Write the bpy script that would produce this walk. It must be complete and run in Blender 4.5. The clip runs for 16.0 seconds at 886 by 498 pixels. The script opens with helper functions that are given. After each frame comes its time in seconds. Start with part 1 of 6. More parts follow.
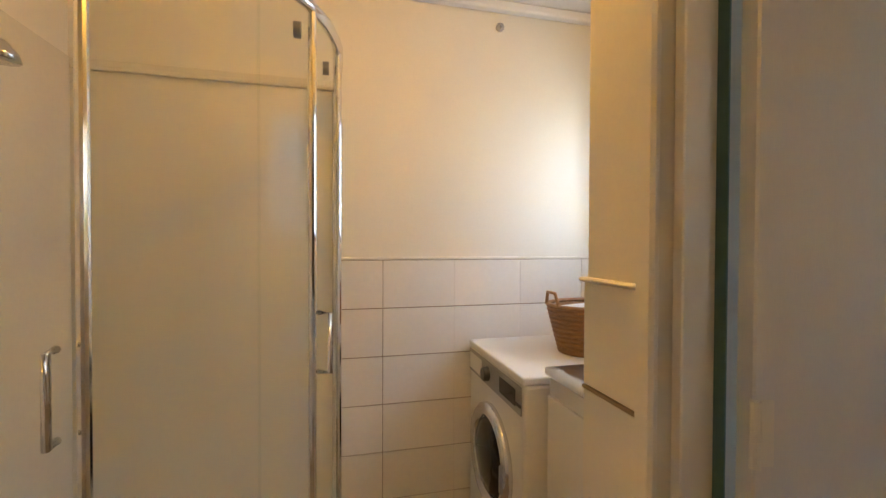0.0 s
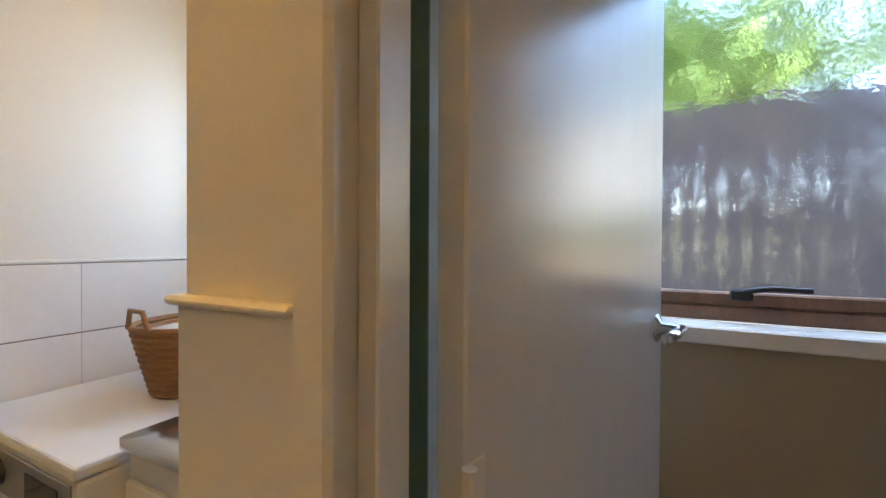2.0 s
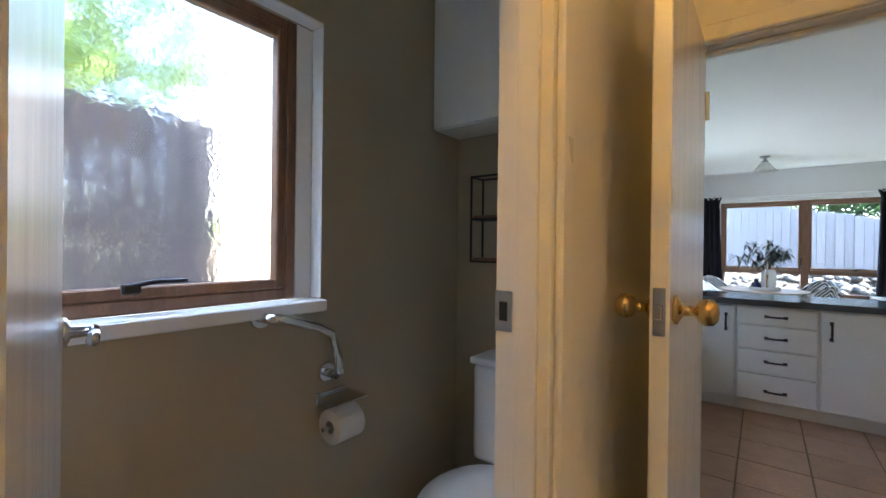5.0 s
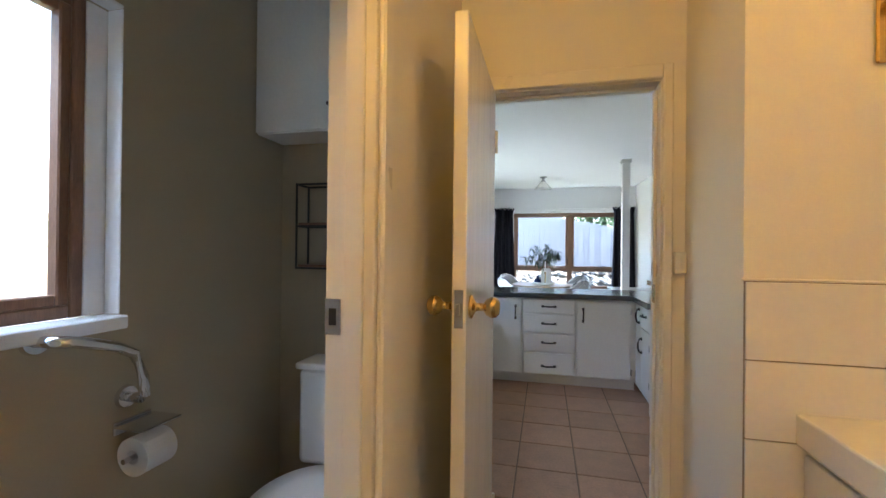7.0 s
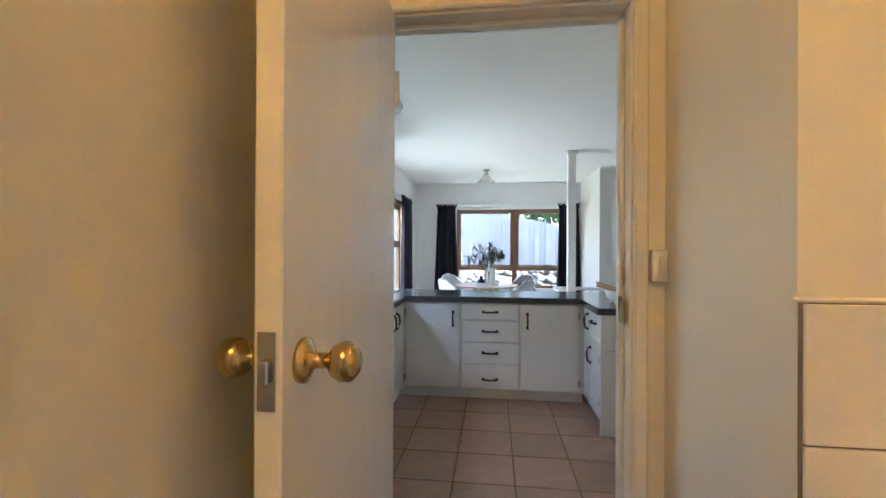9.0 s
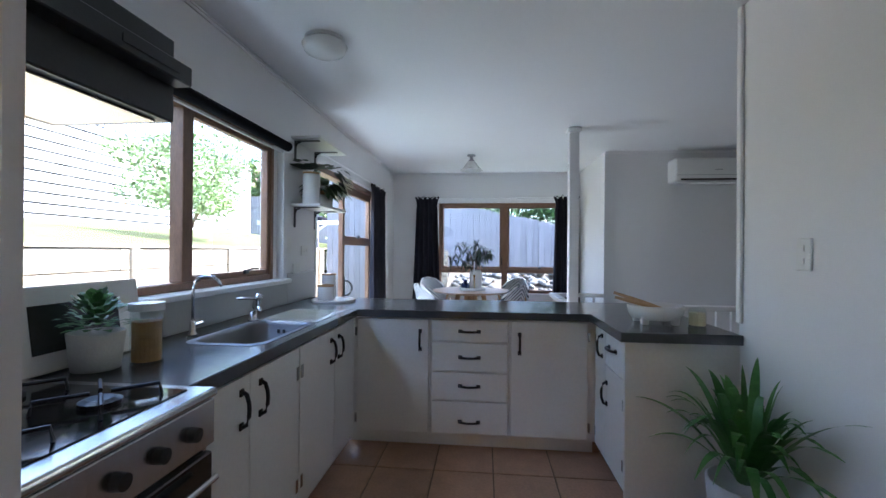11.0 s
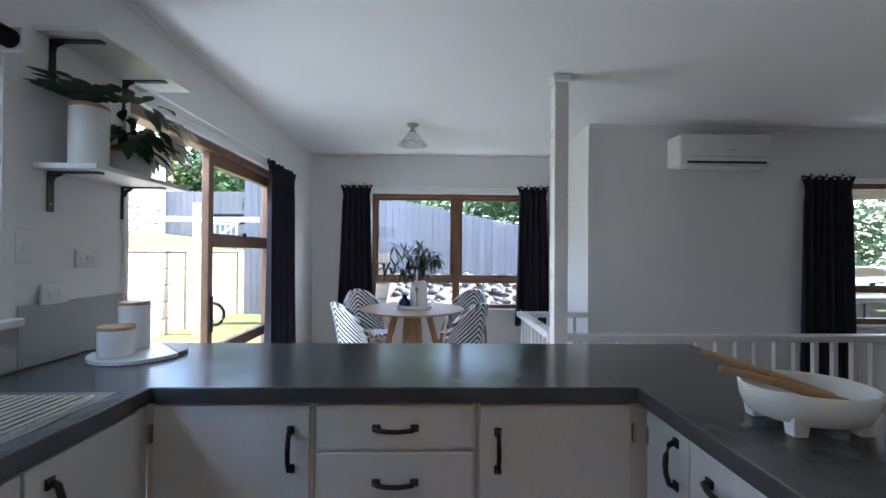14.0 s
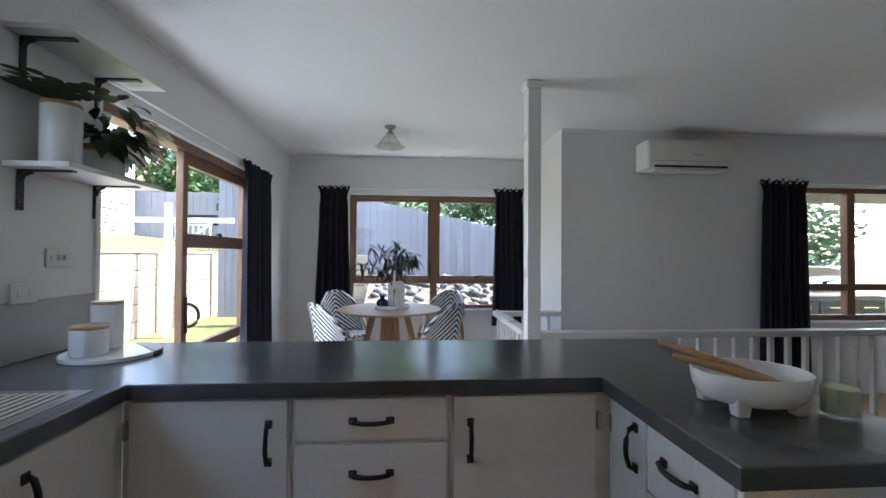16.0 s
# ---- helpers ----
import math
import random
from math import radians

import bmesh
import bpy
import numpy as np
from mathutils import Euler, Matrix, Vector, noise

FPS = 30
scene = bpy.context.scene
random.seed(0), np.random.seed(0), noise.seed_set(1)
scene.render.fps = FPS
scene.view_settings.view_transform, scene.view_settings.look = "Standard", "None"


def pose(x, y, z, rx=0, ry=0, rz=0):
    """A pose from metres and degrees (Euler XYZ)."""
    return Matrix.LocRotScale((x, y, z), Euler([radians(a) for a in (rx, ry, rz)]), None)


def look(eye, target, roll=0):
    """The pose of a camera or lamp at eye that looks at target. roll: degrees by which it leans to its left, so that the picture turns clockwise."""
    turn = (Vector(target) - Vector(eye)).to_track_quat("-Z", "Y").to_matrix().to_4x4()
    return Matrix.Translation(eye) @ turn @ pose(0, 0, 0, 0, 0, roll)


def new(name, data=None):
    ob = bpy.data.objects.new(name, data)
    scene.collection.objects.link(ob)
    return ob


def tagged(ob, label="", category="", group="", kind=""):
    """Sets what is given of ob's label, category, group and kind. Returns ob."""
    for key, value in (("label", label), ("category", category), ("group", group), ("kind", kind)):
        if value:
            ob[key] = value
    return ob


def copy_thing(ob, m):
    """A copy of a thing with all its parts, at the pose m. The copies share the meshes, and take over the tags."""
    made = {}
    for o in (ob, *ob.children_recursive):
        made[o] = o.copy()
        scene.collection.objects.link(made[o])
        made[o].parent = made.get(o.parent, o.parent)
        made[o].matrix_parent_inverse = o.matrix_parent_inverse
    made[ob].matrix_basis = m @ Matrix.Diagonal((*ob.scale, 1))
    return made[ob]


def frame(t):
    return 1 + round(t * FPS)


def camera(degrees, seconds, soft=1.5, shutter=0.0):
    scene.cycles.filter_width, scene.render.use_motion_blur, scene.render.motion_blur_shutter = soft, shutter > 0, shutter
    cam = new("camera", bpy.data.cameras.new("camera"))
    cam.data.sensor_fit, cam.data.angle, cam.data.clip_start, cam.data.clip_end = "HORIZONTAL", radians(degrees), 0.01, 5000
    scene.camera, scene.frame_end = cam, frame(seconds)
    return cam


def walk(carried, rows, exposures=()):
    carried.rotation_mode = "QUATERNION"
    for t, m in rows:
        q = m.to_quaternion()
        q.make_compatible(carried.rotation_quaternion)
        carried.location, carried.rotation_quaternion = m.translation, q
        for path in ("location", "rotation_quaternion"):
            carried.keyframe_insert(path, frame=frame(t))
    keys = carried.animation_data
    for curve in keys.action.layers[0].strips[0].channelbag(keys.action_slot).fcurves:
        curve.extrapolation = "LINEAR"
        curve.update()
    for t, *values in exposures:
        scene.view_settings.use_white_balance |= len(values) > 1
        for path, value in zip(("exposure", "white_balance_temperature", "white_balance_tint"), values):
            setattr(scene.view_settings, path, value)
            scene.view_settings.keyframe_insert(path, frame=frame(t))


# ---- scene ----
cam = camera(92.6, 16.0)
METRES, EYE, TILT, LEAN, TURN = 4.2, 1.3, 0.0, 0.0, 166.1
ROWS = [
    (0.0, 0.0, 0.0, 0.0, 0.0, -0.85, -0.22),
    (0.5, 0.0063, 0.026, -0.0036, -10.5, -0.92, -0.33),
    (1.0, 0.0177, 0.0475, -0.0027, -22.36, -0.84, -0.28),
    (1.5, 0.0249, 0.0637, -0.002, -33.3, -0.26, -0.25),
    (2.0, 0.0304, 0.0807, -0.0037, -48.76, -0.63, -0.27),
    (2.5, 0.0207, 0.086, -0.0035, -61.54, -1.11, -0.48),
    (3.0, 0.0119, 0.0926, -0.0023, -75.76, -0.89, -0.67),
    (3.5, 0.0111, 0.1006, -0.0004, -88.14, -0.75, -0.73),
    (4.0, 0.0105, 0.1083, -0.0001, -104.24, -0.08, -0.97),
    (4.5, 0.0057, 0.1156, -0.0021, -117.88, -0.12, -0.78),
    (5.0, 0.0024, 0.1234, -0.0039, -129.03, -0.18, -0.67),
    (7.5, -0.0185, 0.1471, 0.0023, -155.63, 0.25, -0.46),
    (8.0, -0.013, 0.1129, 0.0002, -158.17, 0.15, -0.32),
    (8.5, -0.005, 0.0639, 0.0033, -159.0, 0.09, -0.37),
    (9.0, 0.0033, 0.0083, 0.0023, -159.33, 0.13, -0.27),
    (11.5, 0.0553, -0.2741, -0.0013, -161.44, 0.24, -0.62),
    (12.0, 0.0721, -0.3327, -0.0003, -163.13, 0.3, -0.63),
    (12.5, 0.0891, -0.3813, -0.002, -164.48, 0.32, -0.55),
    (13.0, 0.0984, -0.4414, -0.0003, -165.73, 0.31, -0.42),
    (13.5, 0.1057, -0.4884, 0.0022, -166.53, 0.38, -0.42),
    (14.0, 0.1182, -0.5415, 0.0045, -167.47, 0.53, -0.44),
    (14.5, 0.1268, -0.5771, 0.003, -168.32, 0.58, -0.52),
    (15.0, 0.1298, -0.5881, 0.0032, -168.93, 0.65, -0.4),
    (15.5, 0.1254, -0.576, 0.0027, -169.58, 0.75, -0.37),
    (16.0, 0.1124, -0.5293, 0.0014, -170.35, 0.82, -0.37),
]

EXPOSURES = [(0.0, 4.5, 7400, 12), (2.5, 4.3, 6300, 10), (5.0, 4.7, 6200, 12), (7.5, 4.95, 6300, 12), (9.0, 5.0, 6300, 12), (11.3, 4.2, 5850, 18), (13.0, 4.15, 6000, 18), (16.0, 4.05, 6500, 18)]
walk(cam, [(t, pose(0, 0, EYE, TILT, LEAN, TURN) @ pose(METRES * x, METRES * y, METRES * z, 90 + pitch, roll, yaw)) for t, x, y, z, yaw, pitch, roll in ROWS], EXPOSURES)

# ---- main measures ----
CEIL_Z = 2.47
XL = -1.36            # inner face of the long outer wall
YB = 7.35             # inner face of the dining wall
YA = 6.05             # inner face of the wall with the heat pump
FR = -1.43            # plane of the cedar frames

# ---- world and lights ----
SUN_FROM = Vector((0.85, 0.12, 1.25)).normalized()
world = bpy.data.worlds.new("sky")
scene.world = world
world.use_nodes = True
wt = world.node_tree
sky = wt.nodes.new("ShaderNodeTexSky")
sky.sky_type = "NISHITA"
sky.sun_disc = False
sky.sun_elevation = math.asin(SUN_FROM.z)
sky.sun_rotation = math.atan2(SUN_FROM.x, SUN_FROM.y)
wt.links.new(sky.outputs["Color"], wt.nodes["Background"].inputs["Color"])
wt.nodes["Background"].inputs["Strength"].default_value = 0.09
sun_data = bpy.data.lights.new("sun", "SUN")
sun_data.energy, sun_data.angle, sun_data.color = 2.0, radians(0.6), (1.0, 0.95, 0.86)
sun_ob = new("sun", sun_data)
sun_ob.matrix_basis = look(SUN_FROM * 30, (0, 0, 0))


def bulb(name, at, watts, colour, radius):
    data = bpy.data.lights.new(name, "POINT")
    data.energy, data.color, data.shadow_soft_size = watts, colour, radius
    ob = new(name, data)
    ob.location = at
    return ob


WARM = (1.0, 0.52, 0.085)
bulb("sconce_bulb", (0.86, 0.50, 2.03), 0.22, WARM, 0.03)
bulb("bathroom_ceiling_bulb", (-0.30, -0.65, 2.36), 0.68, WARM, 0.05)


def fill_lamp(name, at, to, width, height, watts, colour=(0.86, 0.93, 1.0)):
    """Area lamp added at a window to fill in for sky and ground light."""
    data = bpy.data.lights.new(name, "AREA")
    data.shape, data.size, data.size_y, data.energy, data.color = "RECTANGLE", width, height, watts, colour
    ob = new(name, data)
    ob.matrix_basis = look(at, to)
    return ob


# Unseen fills: high ones for the sky, low upturned ones to lift the ceilings.
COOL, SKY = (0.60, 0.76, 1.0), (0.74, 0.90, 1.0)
fill_lamp("laundry_window_fill", (-1.345, -1.35, 1.70), (0, -1.35, 1.55), 0.70, 0.70, 0.25, COOL)
fill_lamp("toilet_window_fill", (-1.58, -0.19, 2.40), (-0.6, -0.30, 1.3), 1.0, 0.30, 2.0, COOL)
fill_lamp("kitchen_high_fill", (-1.72, 2.85, 2.36), (0.6, 2.85, 1.3), 1.7, 0.45, 1.0, SKY)
fill_lamp("kitchen_low_fill", (-1.72, 2.85, 0.83), (0.5, 2.85, 2.3), 1.7, 0.28, 0.45, SKY)
fill_lamp("sliding_door_high_fill", (-1.72, 5.38, 2.36), (0.8, 5.38, 1.0), 2.0, 0.45, 5.0, SKY)
fill_lamp("sliding_door_low_fill", (-1.75, 5.38, 0.12), (2.0, 5.2, 2.3), 1.9, 0.45, 2.8, SKY)
fill_lamp("dining_high_fill", (0.29, YB + 0.36, 2.34), (0.29, 4.0, 1.0), 1.8, 0.45, 4.0, SKY)
fill_lamp("dining_low_fill", (0.29, YB + 0.36, 0.30), (0.29, 4.3, 2.3), 1.8, 0.40, 2.0, SKY)
fill_lamp("deck_high_fill", (4.6, YA + 0.33, 2.30), (3.6, 3.0, 1.0), 1.9, 0.40, 3.0, SKY)
fill_lamp("deck_low_fill", (4.6, YA + 0.33, 0.35), (2.6, 3.2, 2.3), 1.9, 0.40, 1.2, SKY)

# ---- materials ----


def mat(name, colour, rough=0.5, metal=0.0, vary=0.08, scale=6.0, fine=60.0, bump=0.05, spec=0.5, island=0.0, per_object=0.0, stretch=(1, 1, 1), coat=0.0, emit=0.0, dirt=0.0):
    m = bpy.data.materials.new(name)
    m.use_nodes = True
    nt = m.node_tree
    n, l = nt.nodes, nt.links
    b = n["Principled BSDF"]
    tc = n.new("ShaderNodeTexCoord")
    mp = n.new("ShaderNodeMapping")
    mp.inputs["Scale"].default_value = stretch
    geo = n.new("ShaderNodeNewGeometry")
    l.new(geo.outputs["Position"], mp.inputs["Vector"])
    big = n.new("ShaderNodeTexNoise")
    big.inputs["Scale"].default_value = scale
    big.inputs["Detail"].default_value = 5
    small = n.new("ShaderNodeTexNoise")
    small.inputs["Scale"].default_value = fine
    small.inputs["Detail"].default_value = 4
    l.new(mp.outputs["Vector"], big.inputs["Vector"])
    l.new(mp.outputs["Vector"], small.inputs["Vector"])
    add = n.new("ShaderNodeMath")
    add.operation = "ADD"
    l.new(big.outputs["Fac"], add.inputs[0])
    l.new(small.outputs["Fac"], add.inputs[1])
    val = n.new("ShaderNodeMapRange")
    val.inputs["From Min"].default_value, val.inputs["From Max"].default_value = 0.6, 1.4
    val.inputs["To Min"].default_value, val.inputs["To Max"].default_value = 1 - vary, 1 + vary
    l.new(add.outputs[0], val.inputs["Value"])
    last = val.outputs["Result"]
    for amount, socket in ((island, geo.outputs["Random Per Island"]), (per_object, None)):
        if amount:
            if socket is None:
                socket = n.new("ShaderNodeObjectInfo").outputs["Random"]
            rng = n.new("ShaderNodeMapRange")
            rng.inputs["To Min"].default_value, rng.inputs["To Max"].default_value = 1 - amount, 1 + amount
            l.new(socket, rng.inputs["Value"])
            mul = n.new("ShaderNodeMath")
            mul.operation = "MULTIPLY"
            l.new(last, mul.inputs[0])
            l.new(rng.outputs["Result"], mul.inputs[1])
            last = mul.outputs[0]
    hsv = n.new("ShaderNodeHueSaturation")
    hsv.inputs["Color"].default_value = (*colour, 1)
    l.new(last, hsv.inputs["Value"])
    l.new(hsv.outputs["Color"], b.inputs["Base Color"])
    b.inputs["Metallic"].default_value = metal
    b.inputs["Specular IOR Level"].default_value = spec
    b.inputs["Coat Weight"].default_value = coat
    rr = n.new("ShaderNodeMapRange")
    rr.inputs["To Min"].default_value, rr.inputs["To Max"].default_value = max(0.02, rough - 0.08), min(1, rough + 0.08)
    l.new(big.outputs["Fac"], rr.inputs["Value"])
    l.new(rr.outputs["Result"], b.inputs["Roughness"])
    if bump:
        bp = n.new("ShaderNodeBump")
        bp.inputs["Strength"].default_value = bump
        bp.inputs["Distance"].default_value = 0.01
        l.new(small.outputs["Fac"], bp.inputs["Height"])
        l.new(bp.outputs["Normal"], b.inputs["Normal"])
    if emit:
        b.inputs["Emission Color"].default_value = (*colour, 1)
        b.inputs["Emission Strength"].default_value = emit
    return m


def glass_mat(name, rough=0.0, wavy=0.0, scale=60.0):
    m = bpy.data.materials.new(name)
    m.use_nodes = True
    b = m.node_tree.nodes["Principled BSDF"]
    b.inputs["Base Color"].default_value = (0.96, 0.98, 0.97, 1)
    b.inputs["Transmission Weight"].default_value = 1.0
    b.inputs["Roughness"].default_value = rough
    b.inputs["IOR"].default_value = 1.45
    if wavy:
        tc = m.node_tree.nodes.new("ShaderNodeNewGeometry")
        nz = m.node_tree.nodes.new("ShaderNodeTexNoise")
        nz.inputs["Scale"].default_value = scale
        bp = m.node_tree.nodes.new("ShaderNodeBump")
        bp.inputs["Strength"].default_value = wavy
        bp.inputs["Distance"].default_value = 0.01
        m.node_tree.links.new(tc.outputs["Position"], nz.inputs["Vector"])
        m.node_tree.links.new(nz.outputs["Fac"], bp.inputs["Height"])
        m.node_tree.links.new(bp.outputs["Normal"], b.inputs["Normal"])
    return m


def thin_glass(name, gloss_share=0.05):
    """Clear glass that lets light straight through, with a faint gloss."""
    m = bpy.data.materials.new(name)
    m.use_nodes = True
    n, l = m.node_tree.nodes, m.node_tree.links
    clear = n.new("ShaderNodeBsdfTransparent")
    clear.inputs["Color"].default_value = (0.97, 0.985, 0.98, 1)
    gloss = n.new("ShaderNodeBsdfGlossy")
    gloss.inputs["Roughness"].default_value = 0.01
    mix = n.new("ShaderNodeMixShader")
    mix.inputs[0].default_value = gloss_share
    l.new(clear.outputs[0], mix.inputs[1])
    l.new(gloss.outputs[0], mix.inputs[2])
    l.new(mix.outputs[0], n["Material Output"].inputs["Surface"])
    return m


def chevron_mat(name, coords="UV", upright="Y", count=9.0):
    """Woven black and white strands in a herringbone about the middle line."""
    m = bpy.data.materials.new(name)
    m.use_nodes = True
    n, l = m.node_tree.nodes, m.node_tree.links
    b = n["Principled BSDF"]
    tc = n.new("ShaderNodeTexCoord")
    sx = n.new("ShaderNodeSeparateXYZ")
    l.new(tc.outputs[coords], sx.inputs[0])
    ab = n.new("ShaderNodeMath")
    ab.operation = "ABSOLUTE"
    l.new(sx.outputs["X"], ab.inputs[0])
    ad = n.new("ShaderNodeMath")
    ad.operation = "ADD"
    l.new(ab.outputs[0], ad.inputs[0])
    l.new(sx.outputs[upright], ad.inputs[1])
    ml = n.new("ShaderNodeMath")
    ml.operation = "MULTIPLY"
    ml.inputs[1].default_value = count
    l.new(ad.outputs[0], ml.inputs[0])
    fr = n.new("ShaderNodeMath")
    fr.operation = "FRACT"
    l.new(ml.outputs[0], fr.inputs[0])
    gt = n.new("ShaderNodeMath")
    gt.operation = "GREATER_THAN"
    gt.inputs[1].default_value = 0.5
    l.new(fr.outputs[0], gt.inputs[0])
    mx = n.new("ShaderNodeMix")
    mx.data_type = "RGBA"
    mx.inputs["A"].default_value, mx.inputs["B"].default_value = (0.035, 0.04, 0.06, 1), (0.72, 0.72, 0.72, 1)
    l.new(gt.outputs[0], mx.inputs["Factor"])
    l.new(mx.outputs["Result"], b.inputs["Base Color"])
    b.inputs["Roughness"].default_value = 0.5
    bp = n.new("ShaderNodeBump")
    bp.inputs["Strength"].default_value = 0.5
    bp.inputs["Distance"].default_value = 0.004
    l.new(fr.outputs[0], bp.inputs["Height"])
    l.new(bp.outputs["Normal"], b.inputs["Normal"])
    return m


WALL = mat("wall_paint", (0.80, 0.80, 0.80), 0.6, vary=0.03, scale=2, fine=180, bump=0.04)
WALL_BATH = mat("cream_wall_paint", (0.80, 0.77, 0.69), 0.5, vary=0.03, scale=2, fine=180, bump=0.04)
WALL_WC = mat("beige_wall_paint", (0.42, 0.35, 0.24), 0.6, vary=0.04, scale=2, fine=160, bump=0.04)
CEIL = mat("ceiling_paint", (0.86, 0.86, 0.86), 0.7, vary=0.03, scale=1.5, fine=150, bump=0.03)
TRIM = mat("cream_gloss_trim", (0.80, 0.77, 0.70), 0.3, vary=0.02, scale=5, fine=80, bump=0.012)
WHITE_TRIM = mat("white_gloss_trim", (0.82, 0.82, 0.82), 0.3, vary=0.03, scale=5, fine=80, bump=0.03)
DOOR = mat("white_door_enamel", (0.78, 0.77, 0.75), 0.22, vary=0.03, scale=3, fine=90, bump=0.05, stretch=(8, 8, 0.8))
CAB = mat("white_cabinet_paint", (0.80, 0.79, 0.76), 0.4, vary=0.05, scale=3, fine=70, bump=0.06)
BENCH = mat("charcoal_laminate", (0.075, 0.077, 0.080), 0.19, vary=0.25, scale=9, fine=240, bump=0.02)
SPLASH = mat("grey_splashback", (0.42, 0.42, 0.41), 0.3, vary=0.04, scale=3, fine=80, bump=0.02)
TERRA = mat("terracotta_tile", (0.40, 0.235, 0.15), 0.45, vary=0.22, scale=9, fine=70, bump=0.12, per_object=0.1)
GROUT = mat("tile_grout", (0.20, 0.14, 0.10), 0.9, vary=0.15, scale=20, fine=150, bump=0.2)
WTILE = mat("glazed_white_tile", (0.80, 0.78, 0.74), 0.12, vary=0.03, scale=3, fine=60, bump=0.01, per_object=0.025)
WGROUT = mat("brown_wall_grout", (0.26, 0.20, 0.14), 0.9, vary=0.15, scale=30, fine=200, bump=0.2)
BATHFLOOR = mat("beige_vinyl", (0.36, 0.30, 0.22), 0.4, vary=0.12, scale=6, fine=90, bump=0.04)
BOARDS = mat("timber_floor", (0.30, 0.19, 0.11), 0.4, vary=0.2, scale=3, fine=60, bump=0.05, stretch=(8, 1, 1))
CEDAR = mat("stained_cedar", (0.22, 0.115, 0.068), 0.4, vary=0.3, scale=8, fine=60, bump=0.12, stretch=(5, 5, 0.8))
BLACK = mat("black_metal", (0.018, 0.018, 0.02), 0.35, 0.0, vary=0.2, scale=20, fine=120, bump=0.04)
IRON = mat("dark_bronze", (0.05, 0.045, 0.045), 0.35, 0.85, vary=0.25, scale=30, fine=150, bump=0.05)
STEEL = mat("brushed_steel", (0.55, 0.55, 0.55), 0.22, 1.0, vary=0.08, scale=12, fine=200, bump=0.03, stretch=(1, 12, 1))
# Same steel darkened, putting the shade of the deep basin into its colour.
BASIN_STEEL_SHADED = mat("shaded_basin_steel", (0.22, 0.22, 0.23), 0.42, 1.0, vary=0.08, scale=12, fine=200, bump=0.03)
CHROME = mat("chrome", (0.75, 0.75, 0.76), 0.08, 1.0, vary=0.04, scale=12, fine=100, bump=0)
BRASS = mat("brass", (0.60, 0.43, 0.19), 0.2, 1.0, vary=0.12, scale=25, fine=120, bump=0.02)
CURTAIN = mat("black_curtain_cloth", (0.022, 0.021, 0.030), 0.9, vary=0.25, scale=6, fine=220, bump=0.15, spec=0.2)
BLIND = mat("black_blind_cloth", (0.010, 0.010, 0.012), 0.9, vary=0.15, scale=8, fine=200, bump=0.05, spec=0.1)
CERAMIC = mat("white_ceramic", (0.80, 0.80, 0.79), 0.25, vary=0.03, scale=10, fine=100, bump=0.02)
PLASTIC = mat("white_plastic", (0.78, 0.78, 0.76), 0.35, vary=0.02, scale=10, fine=100, bump=0.01)
ACRYLIC = mat("cream_acrylic_lining", (0.74, 0.71, 0.63), 0.2, vary=0.03, scale=2, fine=60, bump=0.01)
LIDWOOD = mat("pale_bamboo", (0.45, 0.27, 0.13), 0.5, vary=0.2, scale=10, fine=90, bump=0.06, stretch=(1, 9, 1))
OAK = mat("light_oak", (0.42, 0.27, 0.16), 0.35, vary=0.18, scale=8, fine=70, bump=0.06, stretch=(1, 8, 1))
RATTAN = mat("honey_rattan", (0.40, 0.22, 0.10), 0.4, vary=0.2, scale=20, fine=120, bump=0.08)
CHEV = chevron_mat("black_white_weave")
RIM = chevron_mat("black_white_binding", "Object", "Z", 17.0)
LEAF = mat("plant_leaf", (0.022, 0.05, 0.016), 0.4, vary=0.3, scale=12, fine=60, bump=0.06, island=0.4)
LEAF_BRIGHT = mat("grassy_leaf", (0.055, 0.165, 0.036), 0.4, vary=0.3, scale=12, fine=60, bump=0.06, island=0.35)
GUM = mat("gum_leaf", (0.04, 0.058, 0.034), 0.5, vary=0.3, scale=14, fine=60, bump=0.05, island=0.4)
BUSH = mat("shrub_leaf", (0.11, 0.17, 0.045), 0.5, vary=0.3, scale=3, fine=30, bump=0.05, island=0.45)
CITRUS = mat("citrus_leaf", (0.15, 0.23, 0.08), 0.5, vary=0.3, scale=3, fine=30, bump=0.05, island=0.45)
HEDGE = mat("hedge_leaf", (0.06, 0.13, 0.035), 0.5, vary=0.3, scale=2, fine=30, bump=0.05, island=0.5)
BARK = mat("bark", (0.16, 0.11, 0.075), 0.9, vary=0.3, scale=15, fine=90, bump=0.4)
GRASS = mat("lawn_grass", (0.10, 0.115, 0.05), 0.9, vary=0.35, scale=2, fine=90, bump=0.5, spec=0.1)
FENCE = mat("weathered_paling", (0.21, 0.205, 0.22), 0.85, vary=0.25, scale=3, fine=50, bump=0.2, stretch=(6, 6, 0.6), per_object=0.12, island=0.12)
# Dark timber, taken to near-black to put the fence's shade into its colour.
FENCE_DARK = mat("dark_shaded_fence", (0.012, 0.012, 0.017), 0.9, vary=0.3, scale=3, fine=50, bump=0.2, spec=0.1, stretch=(6, 6, 0.6), island=0.2)
RETAIN = mat("pine_retaining_board", (0.30, 0.25, 0.19), 0.85, vary=0.15, scale=3, fine=40, bump=0.15, stretch=(1, 1, 6), per_object=0.08)
CLAD = mat("white_weatherboard", (0.60, 0.60, 0.60), 0.6, vary=0.05, scale=2, fine=40, bump=0.05)
